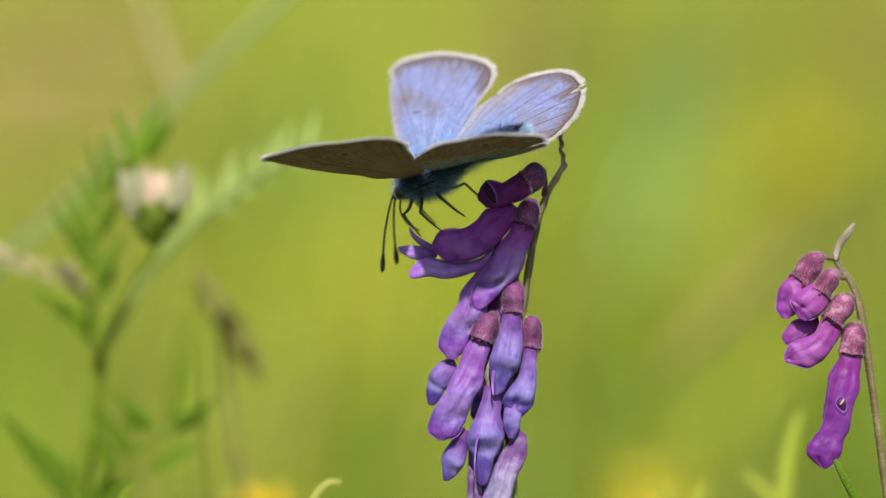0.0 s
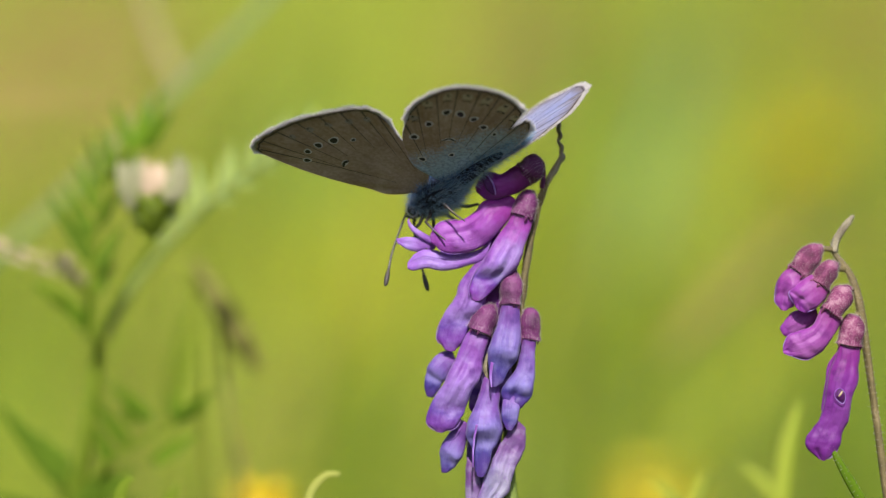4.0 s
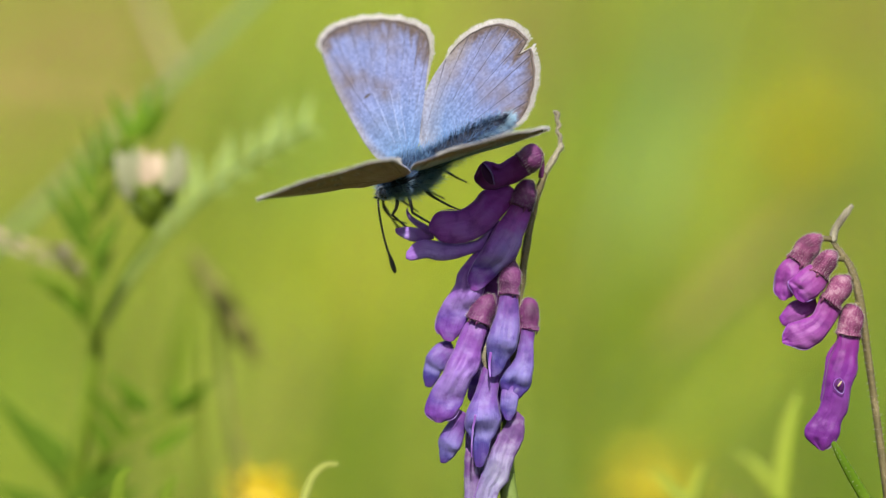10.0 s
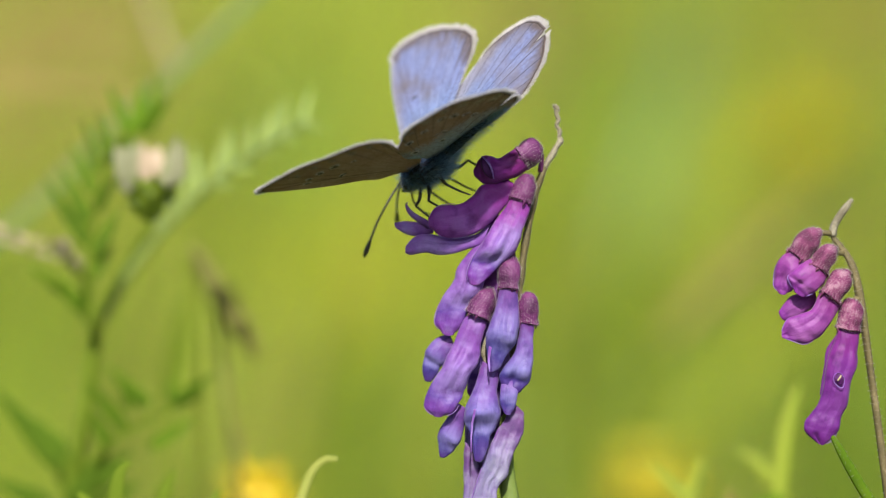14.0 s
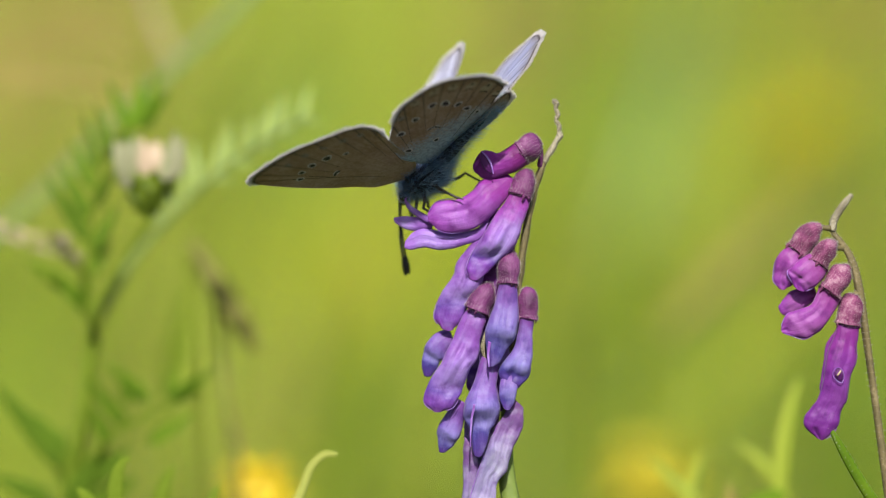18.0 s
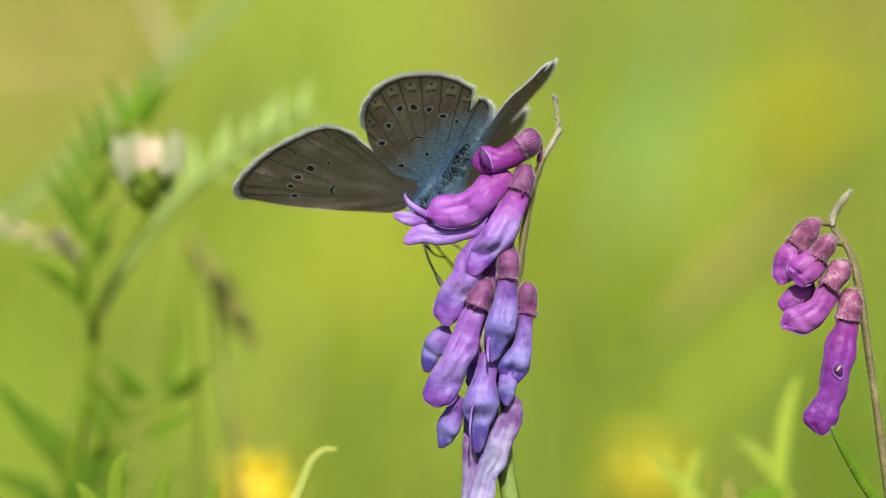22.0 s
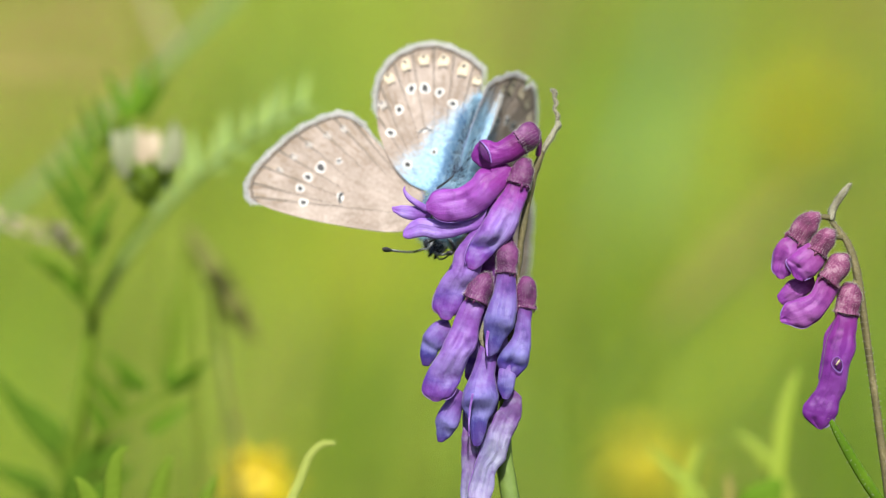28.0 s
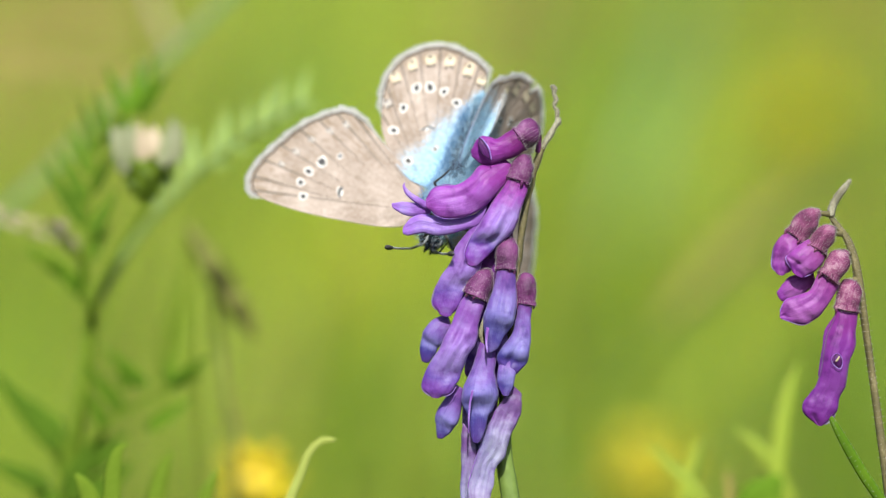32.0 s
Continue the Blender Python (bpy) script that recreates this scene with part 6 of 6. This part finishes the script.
    walk(wings["fl"], [
        (0, wing_pose(1, False, 29.3, -2.6, -4.8)), (0.5, wing_pose(1, False, 29.7, -2.4, -0.2)), (1, wing_pose(1, False, 29.7, -2.2, -0.1)),
        (1.5, wing_pose(1, False, 30.8, -3.4, -2.7)), (2, wing_pose(1, False, 29.3, -2.4, -1.6)), (2.5, wing_pose(1, False, 26.7, -2.4, -0.3)),
        (3, wing_pose(1, False, 28.9, 0.1, 1.1)), (3.5, wing_pose(1, False, 29.9, 1.2, 2.2)), (5.5, wing_pose(1, False, 32.0, 1.6, -0.5)),
        (6, wing_pose(1, False, 33.5, 3.6, -2.3)), (6.5, wing_pose(1, False, 31.3, 5.1, -3.2)), (7, wing_pose(1, False, 29.2, 1.5, -0.1)),
        (7.5, wing_pose(1, False, 33.6, 5.8, -6.2)), (8, wing_pose(1, False, 38.3, 2.7, -3.7)), (8.5, wing_pose(1, False, 36.2, 4.5, -3.9)),
        (9, wing_pose(1, False, 35.6, 2.1, -7.1)), (9.5, wing_pose(1, False, 35.6, 2.5, -1.5)), (10, wing_pose(1, False, 36.9, 2.7, -4.2)),
        (10.5, wing_pose(1, False, 31.1, 1.5, -6.6)), (11, wing_pose(1, False, 29.6, -2.3, -5.5)), (12, wing_pose(1, False, 32.0, -1.7, -4.1)),
        (13, wing_pose(1, False, 30.7, -4.4, -5.3)), (13.5, wing_pose(1, False, 29.1, -5.3, -4.9)), (14, wing_pose(1, False, 28.7, -5.2, -3.7)),
        (16.5, wing_pose(1, False, 27.8, -3.0, -2.6)), (17, wing_pose(1, False, 27.5, -2.6, -2.7)), (17.5, wing_pose(1, False, 28.6, -3.8, -0.6)),
        (18, wing_pose(1, False, 27.7, -5.9, -2.1)), (18.5, wing_pose(1, False, 27.1, -2.2, -1.5)), (19, wing_pose(1, False, 25.6, -2.9, -1.1)),
        (19.5, wing_pose(1, False, 25.9, -2.8, -1.5)), (20, wing_pose(1, False, 24.9, -5.0, -2.0)), (20.5, wing_pose(1, False, 24.3, -3.5, -1.0)),
        (21, wing_pose(1, False, 23.7, -3.5, 0.1)), (21.5, wing_pose(1, False, 23.7, -3.3, -1.0)), (22, wing_pose(1, False, 28.0, -1.5, -0.3)),
        (22.5, wing_pose(1, False, 27.6, -3.1, -1.1)), (23, wing_pose(1, False, 24.1, -3.2, -2.2)), (23.5, wing_pose(1, False, 25.9, -1.7, -2.4)),
        (24, wing_pose(1, False, 28.3, -1.0, -2.0)), (24.5, wing_pose(1, False, 30.8, -2.4, -1.9)), (25, wing_pose(1, False, 30.7, -1.3, -2.7)),
        (25.5, wing_pose(1, False, 30.0, -3.0, -0.9)), (27.5, wing_pose(1, False, 34.9, -9.1, 5.5)), (28, wing_pose(1, False, 35.1, -9.1, 5.8)),
        (28.5, wing_pose(1, False, 36.1, -8.8, 5.9)), (29, wing_pose(1, False, 36.0, -9.2, 5.6)), (29.5, wing_pose(1, False, 36.5, -9.4, 6.9)),
        (30, wing_pose(1, False, 36.5, -9.2, 6.9)), (30.5, wing_pose(1, False, 36.4, -8.9, 7.0)), (31, wing_pose(1, False, 36.9, -9.2, 6.5)),
        (31.5, wing_pose(1, False, 36.4, -9.0, 6.4)), (32, wing_pose(1, False, 36.2, -8.8, 5.3)),
    ])
    walk(wings["fr"], [
        (0, wing_pose(-1, False, 28.8, -0.2, -8.9)), (0.5, wing_pose(-1, False, 30.2, 2.5, -9.5)), (1, wing_pose(-1, False, 29.5, 2.8, -9.5)),
        (1.5, wing_pose(-1, False, 31.7, -0.5, -2.9)), (2, wing_pose(-1, False, 32.5, -1.1, 13.0)), (2.5, wing_pose(-1, False, 26.2, -1.4, -0.0)),
        (3, wing_pose(-1, False, 28.3, 0.0, -0.0)), (3.5, wing_pose(-1, False, 29.4, 0.7, -0.1)), (5.5, wing_pose(-1, False, 32.8, 0.3, -4.5)),
        (6, wing_pose(-1, False, 34.1, 0.3, -7.2)), (6.5, wing_pose(-1, False, 32.1, 0.9, -9.7)), (7, wing_pose(-1, False, 31.0, 1.6, -2.3)),
        (7.5, wing_pose(-1, False, 34.5, 3.2, -2.7)), (8, wing_pose(-1, False, 38.9, 0.7, -1.0)), (8.5, wing_pose(-1, False, 37.3, 1.6, -0.5)),
        (9, wing_pose(-1, False, 35.6, 0.1, 5.0)), (9.5, wing_pose(-1, False, 36.9, 1.0, 4.3)), (10, wing_pose(-1, False, 35.7, -2.0, 0.8)),
        (10.5, wing_pose(-1, False, 31.7, -1.6, -3.3)), (11, wing_pose(-1, False, 30.4, -5.9, -2.5)), (12, wing_pose(-1, False, 31.0, -4.5, -5.5)),
        (13, wing_pose(-1, False, 32.5, -2.0, -5.0)), (13.5, wing_pose(-1, False, 31.0, -3.2, -5.2)), (14, wing_pose(-1, False, 30.4, -2.4, -4.8)),
        (16.5, wing_pose(-1, False, 27.9, 0.0, -6.7)), (17, wing_pose(-1, False, 28.0, 0.9, -5.3)), (17.5, wing_pose(-1, False, 29.8, -0.3, -4.3)),
        (18, wing_pose(-1, False, 31.2, -3.2, 15.5)), (18.5, wing_pose(-1, False, 28.5, -1.5, 9.4)), (19, wing_pose(-1, False, 26.9, -3.0, 9.6)),
        (19.5, wing_pose(-1, False, 27.8, -2.5, 10.8)), (20, wing_pose(-1, False, 26.1, -5.4, 9.0)), (20.5, wing_pose(-1, False, 25.8, -3.6, 10.1)),
        (21, wing_pose(-1, False, 23.8, -5.0, 8.3)), (21.5, wing_pose(-1, False, 24.3, -5.2, 9.1)), (22, wing_pose(-1, False, 26.4, -1.4, -0.1)),
        (22.5, wing_pose(-1, False, 27.5, -1.8, 0.2)), (23, wing_pose(-1, False, 23.9, 0.1, 1.2)), (23.5, wing_pose(-1, False, 25.9, 0.5, 0.5)),
        (24, wing_pose(-1, False, 28.4, 0.3, 0.3)), (24.5, wing_pose(-1, False, 30.9, -0.6, 0.0)), (25, wing_pose(-1, False, 30.9, 1.5, -1.8)),
        (25.5, wing_pose(-1, False, 30.2, -2.0, -0.1)), (27.5, wing_pose(-1, False, 35.5, -12.0, -0.4)), (28, wing_pose(-1, False, 35.8, -13.7, -0.4)),
        (28.5, wing_pose(-1, False, 37.3, -13.5, -0.6)), (29, wing_pose(-1, False, 37.2, -13.9, -0.6)), (29.5, wing_pose(-1, False, 38.0, -14.1, -0.7)),
        (30, wing_pose(-1, False, 38.1, -14.0, -0.7)), (30.5, wing_pose(-1, False, 37.9, -14.1, -0.7)), (31, wing_pose(-1, False, 38.6, -15.0, -0.7)),
        (31.5, wing_pose(-1, False, 37.9, -14.4, -0.6)), (32, wing_pose(-1, False, 37.5, -14.7, -0.6)),
    ])
    walk(wings["hl"], [
        (0, wing_pose(1, True, 23.9, 1.9, -6.0)), (0.5, wing_pose(1, True, 26.0, 2.1, -0.8)), (1, wing_pose(1, True, 25.4, 3.1, -0.0)),
        (1.5, wing_pose(1, True, 28.3, 1.9, -0.9)), (2, wing_pose(1, True, 30.6, 4.9, 0.2)), (2.5, wing_pose(1, True, 31.3, 5.8, 0.3)),
        (3, wing_pose(1, True, 25.9, 2.0, -0.6)), (3.5, wing_pose(1, True, 27.0, 6.3, 0.9)), (5.5, wing_pose(1, True, 27.8, 9.9, -4.1)),
        (6, wing_pose(1, True, 28.6, 12.4, -9.2)), (6.5, wing_pose(1, True, 29.4, 4.9, -3.1)), (7, wing_pose(1, True, 28.2, 4.9, -1.7)),
        (7.5, wing_pose(1, True, 32.0, 4.9, -3.5)), (8, wing_pose(1, True, 37.5, 5.5, -1.5)), (8.5, wing_pose(1, True, 35.8, 5.8, -2.2)),
        (9, wing_pose(1, True, 34.7, 3.4, -1.5)), (9.5, wing_pose(1, True, 34.7, 3.6, -2.4)), (10, wing_pose(1, True, 33.3, -2.4, -5.9)),
        (10.5, wing_pose(1, True, 26.8, -4.4, -7.0)), (11, wing_pose(1, True, 26.2, 2.9, -4.0)), (12, wing_pose(1, True, 26.0, 5.6, -4.9)),
        (13, wing_pose(1, True, 25.0, 4.3, -1.1)), (13.5, wing_pose(1, True, 25.8, 3.7, 0.4)), (14, wing_pose(1, True, 25.2, 3.6, -0.1)),
        (16.5, wing_pose(1, True, 24.0, 5.3, 0.2)), (17, wing_pose(1, True, 24.4, 4.5, -0.1)), (17.5, wing_pose(1, True, 25.3, 3.2, 0.3)),
        (18, wing_pose(1, True, 26.6, 2.5, 0.6)), (18.5, wing_pose(1, True, 27.2, 7.4, 0.7)), (19, wing_pose(1, True, 21.9, 4.7, 1.4)),
        (19.5, wing_pose(1, True, 22.2, 4.6, 0.5)), (20, wing_pose(1, True, 23.6, 3.5, -0.2)), (20.5, wing_pose(1, True, 21.7, 4.4, 0.8)),
        (21, wing_pose(1, True, 22.1, 5.4, 1.5)), (21.5, wing_pose(1, True, 21.3, 6.6, 1.5)), (22, wing_pose(1, True, 26.5, 6.1, -0.9)),
        (22.5, wing_pose(1, True, 26.5, 2.7, 0.2)), (23, wing_pose(1, True, 22.0, 2.5, -1.8)), (23.5, wing_pose(1, True, 24.7, 3.0, -1.1)),
        (24, wing_pose(1, True, 27.1, 3.5, -1.3)), (24.5, wing_pose(1, True, 29.5, 1.6, -1.2)), (25, wing_pose(1, True, 29.1, 3.2, -1.9)),
        (25.5, wing_pose(1, True, 29.0, 1.2, -0.2)), (27.5, wing_pose(1, True, 33.6, -3.0, 7.2)), (28, wing_pose(1, True, 34.0, -3.2, 8.0)),
        (28.5, wing_pose(1, True, 34.6, -2.8, 7.8)), (29, wing_pose(1, True, 34.8, -3.2, 8.1)), (29.5, wing_pose(1, True, 35.7, -3.4, 8.2)),
        (30, wing_pose(1, True, 36.0, -3.6, 7.9)), (30.5, wing_pose(1, True, 36.5, -3.1, 8.6)), (31, wing_pose(1, True, 38.0, -3.6, 9.5)),
        (31.5, wing_pose(1, True, 37.8, -3.3, 9.6)), (32, wing_pose(1, True, 37.5, -3.0, 9.4)),
    ])
    walk(wings["hr"], [
        (0, wing_pose(-1, True, 24.0, 9.4, -8.9)), (0.5, wing_pose(-1, True, 27.3, 10.9, -4.9)), (1, wing_pose(-1, True, 26.3, 12.0, -5.8)),
        (1.5, wing_pose(-1, True, 29.7, 5.5, -4.4)), (2, wing_pose(-1, True, 22.9, 4.6, 2.2)), (2.5, wing_pose(-1, True, 25.0, 5.2, -2.6)),
        (3, wing_pose(-1, True, 27.8, 3.2, -1.1)), (3.5, wing_pose(-1, True, 29.1, 4.3, -0.6)), (5.5, wing_pose(-1, True, 30.3, 7.7, -4.9)),
        (6, wing_pose(-1, True, 28.7, 5.4, -11.3)), (6.5, wing_pose(-1, True, 30.3, 7.7, -5.9)), (7, wing_pose(-1, True, 29.2, 7.2, -7.3)),
        (7.5, wing_pose(-1, True, 32.2, 7.4, -9.1)), (8, wing_pose(-1, True, 36.8, 11.1, -8.5)), (8.5, wing_pose(-1, True, 35.1, 9.8, -7.7)),
        (9, wing_pose(-1, True, 33.8, 7.4, -6.7)), (9.5, wing_pose(-1, True, 35.5, 7.3, -4.8)), (10, wing_pose(-1, True, 33.6, 3.8, 3.6)),
        (10.5, wing_pose(-1, True, 27.1, 5.1, 0.1)), (11, wing_pose(-1, True, 24.8, 10.9, -2.8)), (12, wing_pose(-1, True, 24.6, 9.6, -5.3)),
        (13, wing_pose(-1, True, 26.6, 10.8, -4.3)), (13.5, wing_pose(-1, True, 25.3, 10.3, -3.9)), (14, wing_pose(-1, True, 24.9, 9.5, -3.3)),
        (16.5, wing_pose(-1, True, 22.4, 8.8, -3.2)), (17, wing_pose(-1, True, 22.8, 8.5, -2.4)), (17.5, wing_pose(-1, True, 24.9, 7.6, -1.9)),
        (18, wing_pose(-1, True, 20.1, 2.7, 3.2)), (18.5, wing_pose(-1, True, 20.9, 8.2, 1.3)), (19, wing_pose(-1, True, 19.2, 6.5, 1.7)),
        (19.5, wing_pose(-1, True, 19.5, 6.0, 2.4)), (20, wing_pose(-1, True, 19.1, 6.8, 1.3)), (20.5, wing_pose(-1, True, 18.2, 6.3, 2.8)),
        (21, wing_pose(-1, True, 17.7, 8.7, 2.6)), (21.5, wing_pose(-1, True, 17.2, 10.3, 3.4)), (22, wing_pose(-1, True, 26.0, 7.8, -1.0)),
        (22.5, wing_pose(-1, True, 28.3, 2.3, 1.3)), (23, wing_pose(-1, True, 26.2, 0.5, 4.0)), (23.5, wing_pose(-1, True, 27.0, 1.6, 1.8)),
        (24, wing_pose(-1, True, 28.6, 2.6, 0.4)), (24.5, wing_pose(-1, True, 32.2, 1.0, 2.4)), (25, wing_pose(-1, True, 32.1, 1.6, 2.0)),
        (25.5, wing_pose(-1, True, 31.0, 0.9, 1.4)), (27.5, wing_pose(-1, True, 35.5, -1.3, -0.1)), (28, wing_pose(-1, True, 35.8, -0.4, -0.2)),
        (28.5, wing_pose(-1, True, 37.0, -0.1, -0.6)), (29, wing_pose(-1, True, 37.3, -0.1, 0.1)), (29.5, wing_pose(-1, True, 37.9, -0.7, -0.2)),
        (30, wing_pose(-1, True, 38.1, -0.7, -0.0)), (30.5, wing_pose(-1, True, 37.5, -0.5, -0.9)), (31, wing_pose(-1, True, 38.6, -0.2, 0.0)),
        (31.5, wing_pose(-1, True, 37.7, -0.6, -0.3)), (32, wing_pose(-1, True, 37.3, 0.5, -0.3)),
    ])
    walk(antenna_l, [
        (0, pose(0.003000, 0.000350, 0.000200, -19.0, 32.3, -7.9)), (0.5, pose(0.003000, 0.000350, 0.000200, -33.1, 47.5, -17.0)),
        (1, pose(0.003000, 0.000350, 0.000200, -21.2, 33.4, -10.2)), (1.5, pose(0.003000, 0.000350, 0.000200, -41.7, 44.0, -29.2)),
        (5.5, pose(0.003000, 0.000350, 0.000200, 3.0, 25.2, 24.3)), (6, pose(0.003000, 0.000350, 0.000200, 2.8, 41.4, 29.6)),
        (6.5, pose(0.003000, 0.000350, 0.000200, 14.9, 30.1, 47.6)), (7, pose(0.003000, 0.000350, 0.000200, 17.9, -21.9, 44.7)),
        (7.5, pose(0.003000, 0.000350, 0.000200, 6.6, 16.5, 27.6)), (8, pose(0.003000, 0.000350, 0.000200, 22.7, -4.6, 67.0)),
        (8.5, pose(0.003000, 0.000350, 0.000200, 8.0, 21.7, 32.5)), (9, pose(0.003000, 0.000350, 0.000200, 4.3, 11.5, 20.0)),
        (9.5, pose(0.003000, 0.000350, 0.000200, 8.6, 16.3, 31.8)), (10, pose(0.003000, 0.000350, 0.000200, -13.8, 44.9, 6.5)),
        (10.5, pose(0.003000, 0.000350, 0.000200, -17.1, 39.8, -0.6)), (11, pose(0.003000, 0.000350, 0.000200, -7.8, 29.8, 7.7)),
        (12, pose(0.003000, 0.000350, 0.000200, -9.2, 23.7, 1.8)), (13, pose(0.003000, 0.000350, 0.000200, -1.6, 6.5, 2.9)),
        (13.5, pose(0.003000, 0.000350, 0.000200, -0.4, 3.9, 3.3)), (14, pose(0.003000, 0.000350, 0.000200, -1.7, 4.5, 0.8)),
        (16.5, pose(0.003000, 0.000350, 0.000200, -18.8, 33.5, -6.8)), (17, pose(0.003000, 0.000350, 0.000200, -13.0, 23.9, -4.4)),
        (18, pose(0.003000, 0.000350, 0.000200, -23.7, 22.9, -21.5)), (18.5, pose(0.003000, 0.000350, 0.000200, -30.4, 17.3, -35.5)),
        (20, pose(0.003000, 0.000350, 0.000200, -12.4, 19.2, -7.0)), (21, pose(0.003000, 0.000350, 0.000200, -18.6, 27.6, -10.4)),
        (21.5, pose(0.003000, 0.000350, 0.000200, -40.3, 43.3, -28.0)), (22.5, pose(0.003000, 0.000350, 0.000200, 17.2, 59.0, 52.9)),
        (23, pose(0.003000, 0.000350, 0.000200, 4.4, 49.1, 33.9)), (24, pose(0.003000, 0.000350, 0.000200, 3.6, 52.1, 33.5)),
        (25, pose(0.003000, 0.000350, 0.000200, 5.1, 42.6, 33.5)), (27.5, pose(0.003000, 0.000350, 0.000200, 10.0, 20.6, 36.2)),
        (29, pose(0.003000, 0.000350, 0.000200, 10.3, 27.6, 38.6)), (31, pose(0.003000, 0.000350, 0.000200, 7.0, 25.8, 32.0)),
        (32, pose(0.003000, 0.000350, 0.000200, 5.0, 28.8, 29.3)),
    ])
    walk(antenna_r, [
        (0, pose(0.003000, -0.000350, 0.000200, 25.3, 32.7, 16.3)), (0.5, pose(0.003000, -0.000350, 0.000200, 33.1, 47.5, 17.0)),
        (1, pose(0.003000, -0.000350, 0.000200, 40.5, 40.7, 29.9)), (1.5, pose(0.003000, -0.000350, 0.000200, 41.7, 44.0, 29.2)),
        (5.5, pose(0.003000, -0.000350, 0.000200, 47.7, 48.4, 33.0)), (6, pose(0.003000, -0.000350, 0.000200, 57.0, 52.7, 40.4)),
        (6.5, pose(0.003000, -0.000350, 0.000200, 49.5, 59.3, 28.8)), (7, pose(0.003000, -0.000350, 0.000200, 27.1, 34.8, 17.4)),
        (7.5, pose(0.003000, -0.000350, 0.000200, 44.8, 58.4, 24.2)), (8, pose(0.003000, -0.000350, 0.000200, 22.4, 58.9, -2.0)),
        (8.5, pose(0.003000, -0.000350, 0.000200, -8.1, 27.8, -34.7)), (9, pose(0.003000, -0.000350, 0.000200, -10.9, 16.2, -36.8)),
        (9.5, pose(0.003000, -0.000350, 0.000200, -7.1, 31.2, -33.8)), (10, pose(0.003000, -0.000350, 0.000200, 13.8, 44.9, -6.5)),
        (10.5, pose(0.003000, -0.000350, 0.000200, 17.1, 39.8, 0.6)), (11, pose(0.003000, -0.000350, 0.000200, 7.8, 29.8, -7.7)),
        (12, pose(0.003000, -0.000350, 0.000200, 9.2, 23.7, -1.8)), (13, pose(0.003000, -0.000350, 0.000200, 1.6, 6.5, -2.9)),
        (13.5, pose(0.003000, -0.000350, 0.000200, 0.4, 3.9, -3.3)), (14, pose(0.003000, -0.000350, 0.000200, 1.7, 4.5, -0.8)),
        (16.5, pose(0.003000, -0.000350, 0.000200, 18.8, 33.5, 6.8)), (17, pose(0.003000, -0.000350, 0.000200, 13.0, 23.9, 4.4)),
        (18, pose(0.003000, -0.000350, 0.000200, 23.7, 22.9, 21.5)), (18.5, pose(0.003000, -0.000350, 0.000200, 19.3, 40.1, 3.5)),
        (20, pose(0.003000, -0.000350, 0.000200, 23.8, 47.6, 5.3)), (21, pose(0.003000, -0.000350, 0.000200, 24.1, 50.6, 4.1)),
        (21.5, pose(0.003000, -0.000350, 0.000200, 25.9, 53.8, 4.7)), (22.5, pose(0.003000, -0.000350, 0.000200, -15.4, -22.9, -25.2)),
        (23, pose(0.003000, -0.000350, 0.000200, -19.6, -36.1, -27.1)), (24, pose(0.003000, -0.000350, 0.000200, -22.4, -45.4, -30.6)),
        (25, pose(0.003000, -0.000350, 0.000200, -25.0, -52.4, -29.2)), (27.5, pose(0.003000, -0.000350, 0.000200, 60.5, 46.5, 47.5)),
        (29, pose(0.003000, -0.000350, 0.000200, 60.6, 46.2, 47.8)), (31, pose(0.003000, -0.000350, 0.000200, 52.5, 47.3, 38.9)),
        (32, pose(0.003000, -0.000350, 0.000200, 49.7, 50.5, 33.9)),
    ])


motions()
